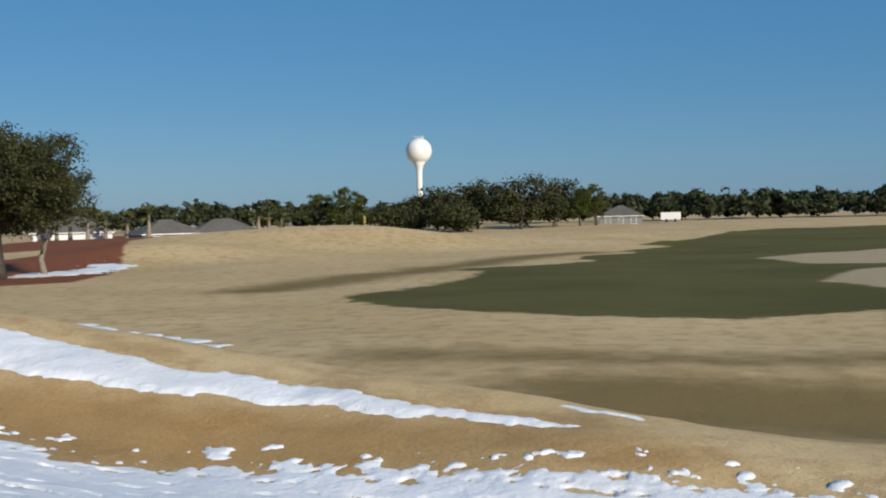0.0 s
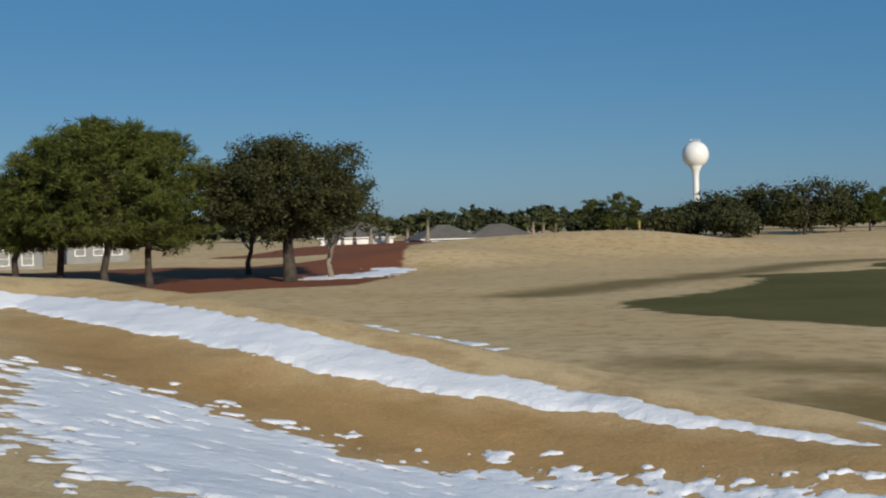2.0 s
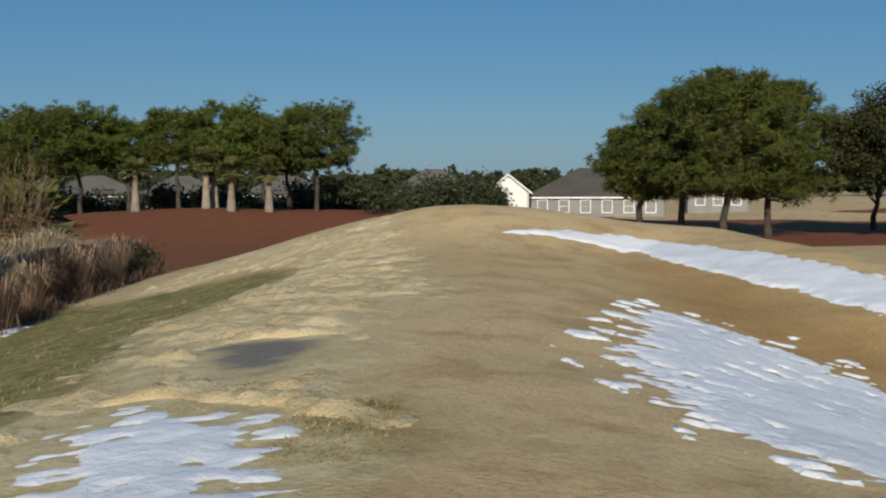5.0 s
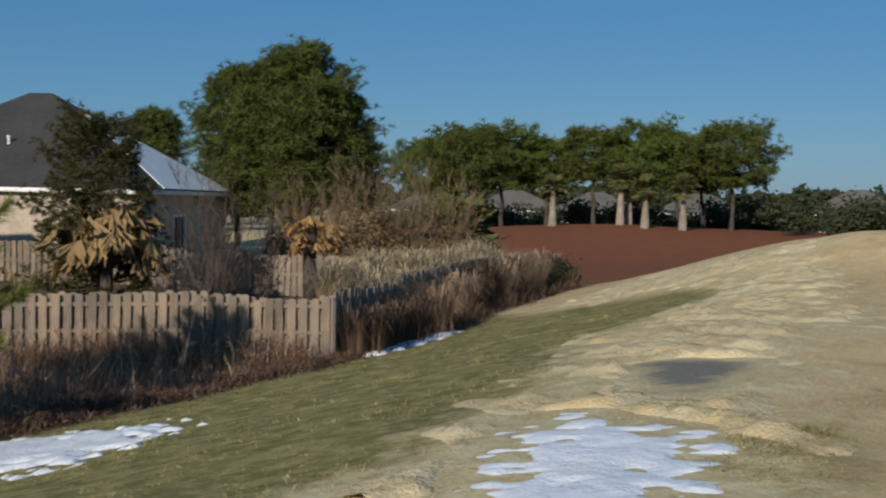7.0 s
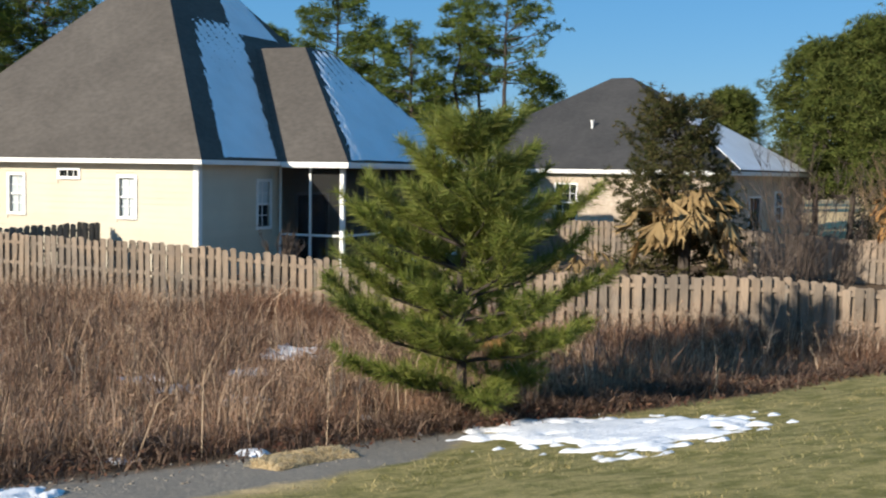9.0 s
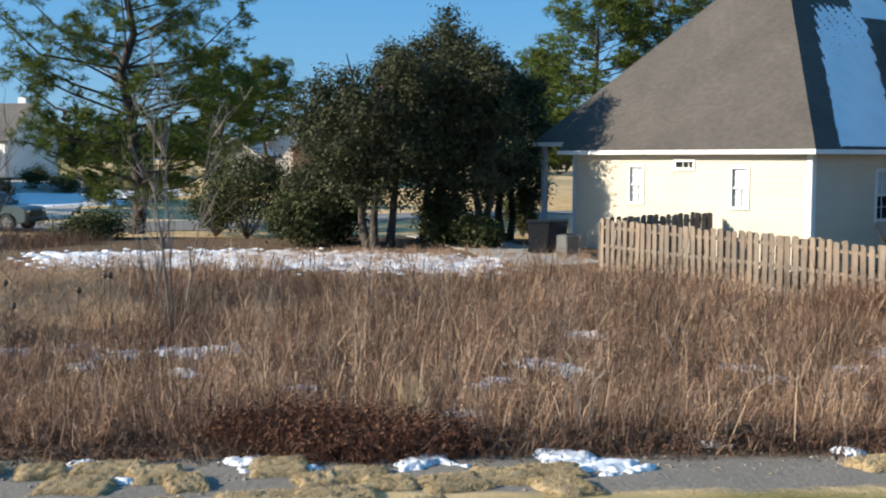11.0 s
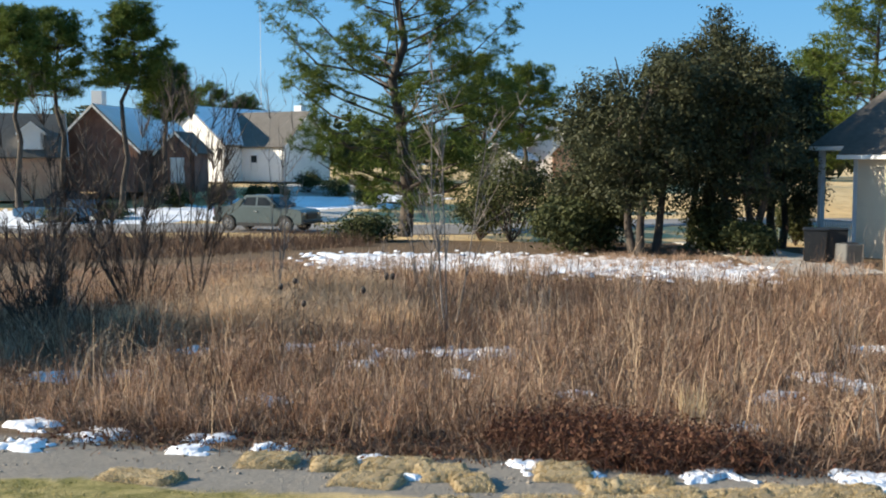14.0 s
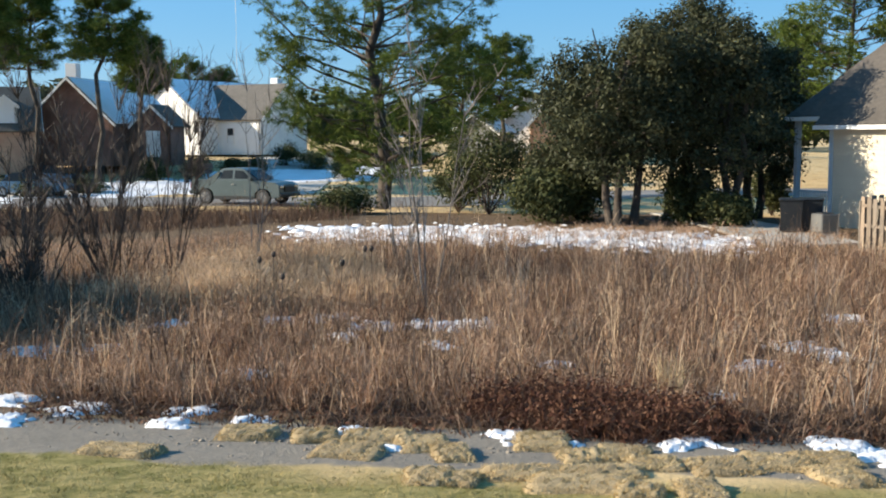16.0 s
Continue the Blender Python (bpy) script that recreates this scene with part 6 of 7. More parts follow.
# ---- weedy lot ----
LOT_NEAR = [(-9.6, -16.5), (-11.2, -10.5), (-12.2, -8), (-12.8, -5.5), (-13.8, -3), (-14.6, 0), (-15.6, 3), (-16.6, 7), (-18.2, 11.6), (-18.8, 11.9), (-25.3, 3.3), (-31.9, -5.5), (-31, -6.6), (-29.4, -9), (-28.2, -12.5), (-28.6, -16), (-25.4, -20), (-19, -25)]
CLUMPS = [(-18.2, -11.7, 0.6), (-18.9, -10.9, 0.55), (-19.2, -10.2, 0.6), (-13.7, -11.0, 0.3), (-19.8, -4.4, 0.5), (-19.3, -3.7, 0.45), (-17.6, -4.7, 0.45), (-17.1, -9.7, 0.4), (-17.0, -11.6, 0.35), (-18.6, -12.9, 0.5), (-17.8, -13.6, 0.5), (-16.4, -15.0, 0.4), (-23.2, 1.9, 0.6), (-22.8, 1.4, 0.45), (-21.1, 0.75, 0.4), (-22.7, -4.2, 0.45), (-18.1, -4.6, 0.4), (-15.5, -4.4, 0.3), (-20.6, -1.0, 0.4), (-19.6, -0.4, 0.4), (-18.6, 0.6, 0.35), (-16.6, -7.4, 0.35), (-13.2, -15.0, 0.5), (-14.0, -14.2, 0.4)]


BRAMBLE = [(-12.5, -6.4), (-12.3, -5.4), (-12.5, -4.4), (-13.0, -3.5), (-13.9, -3.9), (-14.2, -5.2), (-13.9, -6.6), (-13.1, -7.0)]


def open_lot(P, seed, low=-0.35):
    """Leaves gaps in the growth: between clumps, and before and over the snow that shows through."""
    keep = wave_noise(P[:, 0], P[:, 1], 1.5, seed, 3) + 0.5 * np.random.RandomState(seed).normal(size=len(P)) > low
    keep &= poly_sdf(P[:, 0], P[:, 1], BRAMBLE) < 0.5 * np.random.RandomState(seed + 1).rand(len(P)) - 0.1
    thin = np.random.RandomState(seed + 2).rand(len(P))
    for x, y, r in CLUMPS:
        d = math.hypot(x, y)
        for s in (0.0, 0.5):
            keep &= (np.hypot(P[:, 0] - x + x / d * s, P[:, 1] - y + y / d * s) > r * (0.85 - 0.25 * s)) | (thin < 0.1)
    return P[keep]


tufts("dry_grass", open_lot(scatter(LOT_NEAR, 9600, 501), 41), 12, 0.35, 1.05, 0.010, "weed", "tall tan dry grass covering the vacant lot", 511, 0.36, 0.42, 1)
tufts("russet_weeds", open_lot(scatter(LOT_NEAR, 5800, 502), 42, -0.1), 11, 0.3, 0.95, 0.011, "russet", "russet dead stems among the dry grass", 512, 0.5, 0.42, 2)
weeds("tall_stems", open_lot(scatter(LOT_NEAR, 15500, 521, 0.25, 5), 44, -0.2), 0.7, 1.45, 0.015, "weed_dark", "stiff brown stems standing in the dry grass", 522, 0.34, 2)
weeds("tall_stems", open_lot(scatter(LOT_NEAR, 7000, 523, 0.3, 4), 45, -0.2), 0.6, 1.5, 0.011, "straw_weed", "stiff pale stems standing in the dry grass", 524, 0.36, 2)
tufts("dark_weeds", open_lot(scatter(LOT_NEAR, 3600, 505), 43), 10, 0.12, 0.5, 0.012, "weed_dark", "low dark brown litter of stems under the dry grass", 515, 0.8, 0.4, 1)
BACK = [(-16.5, -17.5), (-18.5, -13.5), (-20.6, -12.4), (-24.5, -16.6), (-22.8, -20)]
tufts("pale_grass", scatter(BACK, 1300, 506), 12, 0.7, 1.25, 0.014, "straw_weed", "paler straw-coloured grass at the back of the lot", 516, 0.3, 0.25, 2)
YARD = [(-32, -5.6), (-36, -6.6), (-36.5, -12), (-33, -23), (-27, -30), (-20, -26), (-25.4, -20), (-28.6, -16), (-28.2, -12.5), (-29.4, -9)]
tufts("short_grass", scatter(YARD, 3000, 509), 8, 0.12, 0.42, 0.014, "weed", "short dry grass behind the tall weeds", 519, 0.6, 0.3, 1)
tufts("bramble_patch", scatter(BRAMBLE, 520, 507), 16, 0.2, 0.55, 0.012, "bramble", "dark red-brown bramble patch at the lot's edge", 517, 0.9, 0.3, 2)
bp = scatter(BRAMBLE, 420, 518)
V, F = leaf_cloud(np.stack([bp[:, 0], bp[:, 1], height(bp[:, 0], bp[:, 1]) + 0.06 + 0.3 * np.random.RandomState(519).rand(len(bp))], 1), np.random.RandomState(520), 14, 0.03, 0.12)
tagged(mesh_ob("bramble_leaves", V, F, M["bramble"]), "withered dark red leaves on the bramble patch", "leaves", "", "stuff")
FOOT = [(-27.4, 0.6), (-19.0, 11.9), (-18.0, 11.2), (-26.4, -0.1)]
tufts("fence_brush", scatter(FOOT, 900, 510), 12, 0.6, 1.25, 0.012, "russet", "russet brush standing against the wooden fence", 521, 0.4, 0.3, 2)
tufts("fence_brush", scatter(FOOT, 300, 511), 12, 0.5, 1.1, 0.012, "weed", "tan brush standing against the wooden fence", 522, 0.4, 0.3, 2)
for i in range(26):
    q = scatter(LOT_NEAR, 26, 508)[i]
    bare_shrub("dry_stalks", q[0], q[1], 1.5, 0.9, 4, 570 + i, "stiff grey dead stalks standing above the grass", "twig", 3, 0.008, "dry stalks")
EDGE = [(-10.2, -11.5), (-11.9, -6.8), (-12.8, -4), (-14.2, -0.5), (-15.2, 3.2), (-16.1, 7.2), (-17.9, 12.2), (-20.2, 16.2), (-20.6, 15.9), (-18.5, 12.0), (-17.3, 7), (-16.4, 2.8), (-15.3, -1), (-13.8, -4.6), (-12.9, -8), (-11.4, -12)]
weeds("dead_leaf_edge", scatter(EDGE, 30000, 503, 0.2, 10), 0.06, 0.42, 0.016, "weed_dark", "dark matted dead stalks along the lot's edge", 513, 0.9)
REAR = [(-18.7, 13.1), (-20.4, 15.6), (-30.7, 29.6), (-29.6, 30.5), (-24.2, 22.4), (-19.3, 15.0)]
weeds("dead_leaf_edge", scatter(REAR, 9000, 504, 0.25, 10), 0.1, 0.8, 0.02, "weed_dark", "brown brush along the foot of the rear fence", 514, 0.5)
for i, (x, y, h, w, n) in enumerate(((-19.6, -20.0, 4.7, 2.6, 9), (-20.9, -19.2, 5.0, 2.2, 8), (-18.3, -20.6, 4.4, 2.6, 8), (-19.0, -19.0, 3.4, 3.4, 8), (-15.6, -18.0, 2.4, 2.8, 16))):
    bare_shrub("bare_shrub", x, y, h, w, n, 520 + i, "tall leafless many-stemmed shrub in the weeds", "dark_twig", 26, 0.019, "bare shrubs")
bare_shrub("bare_sapling", -20.1, -11.7, 5.3, 2.0, 4, 531, "slender leafless sapling standing in dry grass", "twig", 18, 0.021)
bare_shrub("bare_sapling", -22.0, -17.6, 4.8, 0.9, 3, 532, "thin leafless sapling at the back of the weeds", "twig", 12, 0.018)
bare_shrub("bare_sapling", -24.5, -15.0, 2.6, 1.2, 4, 533, "short leafless sapling among the weeds", "twig", 8, 0.018)


def seed_stalk(x, y, h, seed):
    rs = np.random.RandomState(seed)
    root = thing("seed_stalk", "dark dry flower stalk with a brown seed head", "plant", (x, y, hz(x, y)), 0, "seed stalks")
    p = (rs.normal() * 0.08, rs.normal() * 0.08, h)
    Geo().tube([(0, 0, 0), p], [0.007, 0.005], 4).ob("stalk", M["dark_twig"], root)
    Geo().lathe([(0.01, -0.05), (0.04, -0.02), (0.045, 0.02), (0.02, 0.06)], 7, p).ob("seed_head", M["dark_twig"], root)


for i, (x, y, h) in enumerate(((-15.4, -10.6, 1.55), (-15.9, -10.2, 1.75), (-15.2, -11.9, 1.5), (-16.4, -12.6, 1.45), (-14.9, -11.3, 1.3), (-16.8, -11.0, 1.6))):
    seed_stalk(x, y, h, 540 + i)
tuft_pts = scatter([(-14.9, -5.2), (-14.7, -4.85), (-14.95, -4.7), (-15.2, -5.0)], 90, 551)
weeds("pale_tuft", tuft_pts, 0.5, 0.9, 0.014, "straw", "bleached upright grass tuft at the lot's edge", 552, 0.18)


# ---- loose sod along the edge ----
def sod(x, y, w, d, turn, seed):
    rs = np.random.RandomState(seed)
    n, m = 14, 10
    V, F = [], []
    t = 0.05 + 0.03 * rs.rand()
    X, Y = np.meshgrid(np.linspace(-1, 1, n), np.linspace(-1, 1, m), indexing="ij")
    edge = np.maximum(np.abs(X), np.abs(Y))
    nz = wave_noise(X * w, Y * d, 0.3, seed, 3)
    Z = t * (1 - edge ** 10) + 0.035 * nz
    Z = np.where(edge > 0.98, -0.05, Z)
    Xw = X * w / 2 * (1 + 0.08 * np.sin(Y * 3 + seed)) + 0.02 * nz
    Yw = Y * d / 2 * (1 + 0.10 * np.sin(X * 4 + seed * 2))
    V = np.stack([Xw.ravel(), Yw.ravel(), Z.ravel()], 1)
    i = (np.arange(n - 1)[:, None] * m + np.arange(m - 1)[None]).ravel()
    root = thing("sod_slab", "loose slab of dormant tan sod on bare soil", "sod", (x, y, hz(x, y)), turn, "loose sod slabs")
    mesh_ob("turf", V, np.stack([i, i + m, i + m + 1, i + 1], 1), M["sod"], root, smooth=True)
    k = 2400
    P = rs.rand(k, 2) * 2 - 1
    c = np.stack([P[:, 0] * w / 2, P[:, 1] * d / 2, t * (1 - np.maximum(abs(P[:, 0]), abs(P[:, 1])) ** 9) - 0.01], 1)
    N = rs.normal(size=(k, 3)) * 0.7
    N[:, 2] = abs(N[:, 2]) + 0.25
    N[:, :2] += P * 0.5
    Vb, Fb = blades(c, unit(N), 0.02 + 0.03 * rs.rand(k), np.full(k, 0.008), rs)
    mesh_ob("grass_blades", Vb, Fb, M["thatch_blade"], root)


M["sod"] = surface("sod", (0.36, 0.27, 0.15), (0.26, 0.19, 0.10), 0.95, 3.0, 40.0, vary=0.3, bumps=0.6, bdist=0.03)
sods = [(-10.56, -8.41, 0.53), (-10.85, -7.69, 0.42), (-10.37, -6.89, 0.61), (-11.17, -7.06, 0.65), (-11.05, -6.39, 0.47), (-9.18, -9.01, 0.72), (-9.68, -5.51, 0.38), (-10.81, -5.9, 0.33), (-9.76, -5.26, 0.35), (-11.75, -5.3, 0.5), (-11.33, -4.6, 0.45),
        (-11.66, -4.33, 0.46), (-10.36, -4.75, 0.78), (-10.68, -4.16, 0.67), (-10.09, -4.13, 0.8), (-11.29, -3.86, 0.44), (-11.49, -3.23, 0.58), (-11.93, -2.79, 0.6), (-12.28, -2.4, 0.55), (-11.61, -2.09, 0.43), (-10.0, -3.53, 0.34), (-10.28, -3.06, 0.34), (-13.6, 0.9, 0.5), (-13.9, 1.4, 0.5)]
for i, (x, y, w) in enumerate(sods):
    sod(x, y, w * 1.3, (0.72 if w < 0.7 else 0.55) * (0.9 + 0.2 * math.sin(i * 3.7)), 118 + 12 * math.sin(i * 2.1), 560 + i)

# ---- snow patches ----
STREAK = [(-10.9, 21.0), (-9.85, 21.9), (-8.4, 22.8), (-6.2, 21.4), (-4.0, 19.7), (-2.0, 18.0), (-0.4, 16.95), (1.2, 16.1), (2.6, 15.1), (3.9, 14.15), (4.8, 13.6)]


def streak_field(X, Y):
    d = np.full(X.shape, 1e9)
    for i, ((ax, ay), (bx, by)) in enumerate(zip(STREAK, STREAK[1:])):
        dd, t = seg_dist(X, Y, ax, ay, bx, by)
        half = np.interp(i + t, np.arange(11), [0.05, 0.35, 0.6, 0.8, 0.72, 0.72, 0.55, 0.45, 0.28, 0.2, 0.05])
        d = np.minimum(d, dd - half)
    return -d + 0.12 * wave_noise(X, Y, 1.1, 21, 5) + 0.07 * wave_noise(X, Y, 0.35, 121, 3)


snow("snow_streak", (-14.5, 12, 7, 26.5), streak_field, 0.05, 0.07, "long streak of old snow along the shaded side of a berm")
BOWL = [(-5.7, 15.7), (-4.5, 15.7), (-3, 14.6), (-1.9, 14.1), (-1.4, 13.2), (0.3, 13.5), (2.1, 12.8), (4, 12), (5.7, 11.3), (7.5, 10.3), (6.5, 8), (1.5, 8.2), (-0.3, 8.6), (-1.8, 8.3), (-2.7, 8.5), (-3.4, 9.5), (-4.0, 10.5), (-4.7, 12.2)]


def bowl_field(X, Y):
    along, across = X * 0.83 - Y * 0.55, X * 0.55 + Y * 0.83
    sd = poly_sdf(X, Y, BOWL)
    holes = np.clip(wave_noise(along * 0.5, across, 0.5, 22, 4) - 0.36, 0, 1) * step(sd, 0.12, 0.5)
    flecks = np.clip(wave_noise(along * 0.7, across, 0.5, 333, 3) - 0.34, 0, 1) * step(sd, -1.3, -0.5)
    return np.minimum(sd, 0.8) * 0.5 + 0.15 * wave_noise(X, Y, 0.6, 23, 4) + 0.06 * wave_noise(X, Y, 0.2, 24, 2) + 0.10 * wave_noise(X, Y, 2.2, 122, 3) - 1.1 * holes + 1.25 * flecks


snow("snow_bowl", (-7, 6.8, 8.5, 17), bowl_field, 0.03, 0.05, "thin broken snow lying in a hollow of the mound")
PATCH = [(-6.2, 5.8), (-6.5, 6.6), (-5.4, 6.4), (-4.7, 6.1), (-4.3, 5.3), (-3.4, 4.6), (-4.6, 3.8), (-5.3, 4.8)]
snow("snow_patch", (-8, 3, -2.5, 8), lambda X, Y: np.minimum(poly_sdf(X, Y, PATCH), 0.5) * 0.55 + 0.27 * wave_noise(X, Y, 0.55, 23, 5), 0.022, 0.05)
snow("snow_patch", (-17, 2, -10, 8.5), lambda X, Y: poly_sdf(X, Y, [(-14.8, 3.0), (-15.6, 4.2), (-14.9, 5.6), (-13.6, 6.5), (-12.2, 5.9), (-12.0, 5.0), (-11.4, 4.3), (-13.2, 3.8)]) * 0.45 + 0.3 * wave_noise(X, Y, 0.7, 24, 5) - 0.04, 0.05, 0.06)
snow("snow_patch", (-22, 11.5, -16, 19), lambda X, Y: line_sdf(X, Y, [(-18.3, 13.1), (-19.0, 14.4), (-20.2, 16.6)], 0.32) + 0.2 * wave_noise(X, Y, 0.7, 25, 4), 0.08, 0.07)
snow("snow_patch", (-8, 28, 4, 47), lambda X, Y: line_sdf(X, Y, [(-4.0, 42.4), (-2.0, 38.2), (0.1, 33.0)], 0.95) + 0.5 * wave_noise(X, Y, 2.0, 26, 4), 0.05, 0.12)
snow("snow_patch", (3, 12, 8, 18), lambda X, Y: line_sdf(X, Y, [(5.1, 14.9), (5.8, 14.1)], 0.10) + 0.14 * wave_noise(X, Y, 0.7, 36, 4), 0.03, 0.06)
snow("snow_patch", (-20, 28, -10, 36), lambda X, Y: line_sdf(X, Y, [(-14.5, 30), (-12.5, 30.5)], 0.35) + 0.3 * wave_noise(X, Y, 1.0, 27, 4), 0.04, 0.1)
BACK_SNOW = [polar(a, d) for a, d in ((127, 38.5), (123, 36.5), (119, 34), (112, 32.8), (105, 32), (104.3, 35.6), (112, 38), (120, 40.5), (127, 43))]
snow("snow_strip", (-42, -28, -22, -4), lambda X, Y: np.minimum(poly_sdf(X, Y, BACK_SNOW), 1.0) * 0.4 + 0.55 * wave_noise(X, Y, 0.8, 28, 5) - 0.1, 0.06, 0.09, "lumpy crust of old snow across the back of the lot")
snow("snow_mulch", (-14, 82, -2, 106), lambda X, Y: line_sdf(X, Y, [(-10.5, 88), (-7.5, 93), (-5.5, 99)], 1.6) + 1.2 * wave_noise(X, Y, 3.0, 29, 4), 0.06, 0.3, "streaks of snow lying on rust mulch")
snow("snow_far", (-80, -80, -36, -40), lambda X, Y: line_sdf(X, Y, [polar(141, 72), polar(137, 73), polar(132, 75)], 5.0) + 2.2 * wave_noise(X, Y, 6.0, 30, 4), 0.08, 0.4, "snow lying on front lawns along the street")
snow("snow_far", (-95, -75, -52, -36), lambda X, Y: line_sdf(X, Y, [polar(129, 81), polar(123, 84)], 4.0) + 1.8 * wave_noise(X, Y, 7.0, 31, 4), 0.08, 0.4, "snow lying on front lawns along the street")
for i, (x, y, r) in enumerate(((-9.7, -11.5, 0.4), (-10.6, -9.6, 0.38), (-10.7, -11.2, 0.45), (-10.6, -12.4, 0.5), (-11.3, -9.9, 0.4), (-11.2, -8.9, 0.3), (-11.35, -7.5, 0.36), (-10.75, -6.65, 0.22), (-11.9, -5.75, 0.4), (-12.6, -3.95, 0.5), (-11.95, -5.0, 0.2), (-13.2, -2.45, 0.5), (-12.9, -1.9, 0.5),
                            (-14.5, -0.9, 0.32), (-14.5, 0.6, 0.3), (-16.5, 2.2, 0.22))):
    snow("snow_clump", (x - 1.2, y - 1.2, x + 1.2, y + 1.2), lambda X, Y, x=x, y=y, r=r, i=i: 0.72 * r - np.hypot(X - x, Y - y) + 0.5 * r * wave_noise(X, Y, 0.8 * r + 0.12, 600 + i, 4), 0.065, 0.04, "small clump of melting snow at the lot's edge")
for i, (x, y, r) in enumerate(CLUMPS):
    snow("snow_clump", (x - 1.4, y - 1.4, x + 1.4, y + 1.4), lambda X, Y, x=x, y=y, r=r, i=i: r * 0.72 - np.hypot(X - x, Y - y) + 0.95 * r * wave_noise(X, Y, 0.6 * r + 0.15, 640 + i, 4), 0.07, 0.05, "broken snow lying among the dry grass")


# ---- short turf near the path ----
NEAR = [(-30, 30), (-12, 32), (4, 15), (11, 9), (5, 3.5), (-2, 5.5), (-5.5, 3), (-6, -4), (-5, -10), (-9.4, -11), (-10.6, -7.4), (-12.2, -3.6), (-14, 0), (-16.4, 5), (-19, 11)]
M["thatch"] = surface("thatch", (0.58, 0.47, 0.28), (0.47, 0.36, 0.19), 0.95, 1.2, 30.0, vary=0.3, bumps=0.8, bdist=0.03)
turf_pts = scatter(NEAR, 42000, 801)
weeds("turf_blades", turf_pts[zones(turf_pts[:, 0], turf_pts[:, 1])["dirt"] < -0.1], 0.02, 0.045, 0.006, "turf", "short dormant turf on the mound", 811, 1.3)


def mat_of_turf(name, box, field, thick, cell, material, label):
    x0, y0, x1, y1 = box
    X, Y = np.meshgrid(np.arange(x0, x1, cell), np.arange(y0, y1, cell), indexing="ij")
    f = field(X, Y)
    lump = 0.45 + 0.4 * wave_noise(X, Y, 0.8, 71, 3) + 0.45 * wave_noise(X, Y, 0.28, 72, 3)
    Z = height(X, Y) + np.where(f > 0, np.clip(f / 0.3, 0, 1) * thick * (0.35 + lump), f * 0.4) - 0.006
    n, m = X.shape
    k = (f > -0.25)
    q = np.arange(n - 1)[:, None] * m + np.arange(m - 1)[None]
    q = q[k[:-1, :-1] | k[1:, :-1] | k[1:, 1:] | k[:-1, 1:]]
    F = np.stack([q, q + m, q + m + 1, q + 1], 1)
    used, inv = np.unique(F.ravel(), return_inverse=True)
    ob = mesh_ob(name, np.stack([X.ravel(), Y.ravel(), Z.ravel()], 1)[used], inv.reshape(-1, 4), material, smooth=True)
    return tagged(ob, label, "turf", "", "stuff")


MAT = STRAW
mat_of_turf("thatch_mat", (-23, 4, -4, 28), lambda X, Y: np.minimum(poly_sdf(X, Y, MAT), 1.2) * 0.4 + 0.42 * wave_noise(X, Y, 1.7, 73, 4) - 0.10 - np.clip(poly_sdf(X, Y, PATCH) + 0.5, 0, 1) * 3 - np.clip(poly_sdf(X, Y, BARE) + 0.3, 0, 1) * 3, 0.07, 0.07, M["thatch"], "lumpy mat of bleached thatch on the mound's flank")


def clear_of(P, polys, gap):
    for q in polys:
        P = P[poly_sdf(P[:, 0], P[:, 1], q) < -gap]
    return P


weeds("thatch", clear_of(scatter(STRAW, 56000, 802, 0.12, 26), (PATCH, BARE), 0.1), 0.02, 0.06, 0.007, "thatch_blade", "clumpy bleached thatch on the mound's flank", 812, 1.2)
LAWN = [(-9.4, -10.8), (-9.6, -7), (-10.6, -3.5), (-8.2, -1.5), (-6.4, -6), (-6.4, -11.5)]
olive_pts = np.concatenate([scatter(LAWN, 26000, 805, 0.05, 7), scatter(OLIVE, 66000, 803, 0.06, 8), scatter(GREEN_TUFT, 3000, 804, 0.06, 8)])
weeds("olive_turf", olive_pts[zones(olive_pts[:, 0], olive_pts[:, 1])["dirt"] < -0.1], 0.03, 0.08, 0.007, "olive_blade", "short olive winter grass along the lot", 813, 1.1)


# ---- clods and fallen leaves on the bare soil ----
M["soil"] = surface("soil", (0.20, 0.165, 0.13), (0.29, 0.25, 0.20), 0.95, 3.0, 40.0, vary=0.35, island=True, bumps=0.6, bdist=0.02)


def soil_clods(seed, n):
    rs = np.random.RandomState(seed)
    P = scatter([(-8, -14), (-10.6, -13), (-12.2, -6), (-13.6, -1.8), (-14.8, 1.6), (-13.4, 1.6), (-11.4, -3), (-9.6, -8), (-8, -11.5)], n, seed, 0.12, 5)
    s = 0.01 + 0.03 * rs.rand(n) ** 3
    z = height(P[:, 0], P[:, 1])
    D = np.array([(1, 0, 0), (0, 1, 0), (-1, 0, 0), (0, -1, 0), (0, 0, 0.7), (0, 0, -0.4)], float)
    V = np.stack([P[:, 0], P[:, 1], z], 1)[:, None, :] + D[None] * s[:, None, None] * (0.6 + 0.8 * rs.rand(n, 6, 1))
    T = np.array([(0, 1, 4), (1, 2, 4), (2, 3, 4), (3, 0, 4), (1, 0, 5), (2, 1, 5), (3, 2, 5), (0, 3, 5)])
    F = (T[None] + (np.arange(n) * 6)[:, None, None]).reshape(-1, 3)
    return tagged(mesh_ob("soil_clods", V.reshape(-1, 3), F, M["soil"]), "grey-brown clods of soil along the lot's edge", "soil", "", "stuff")


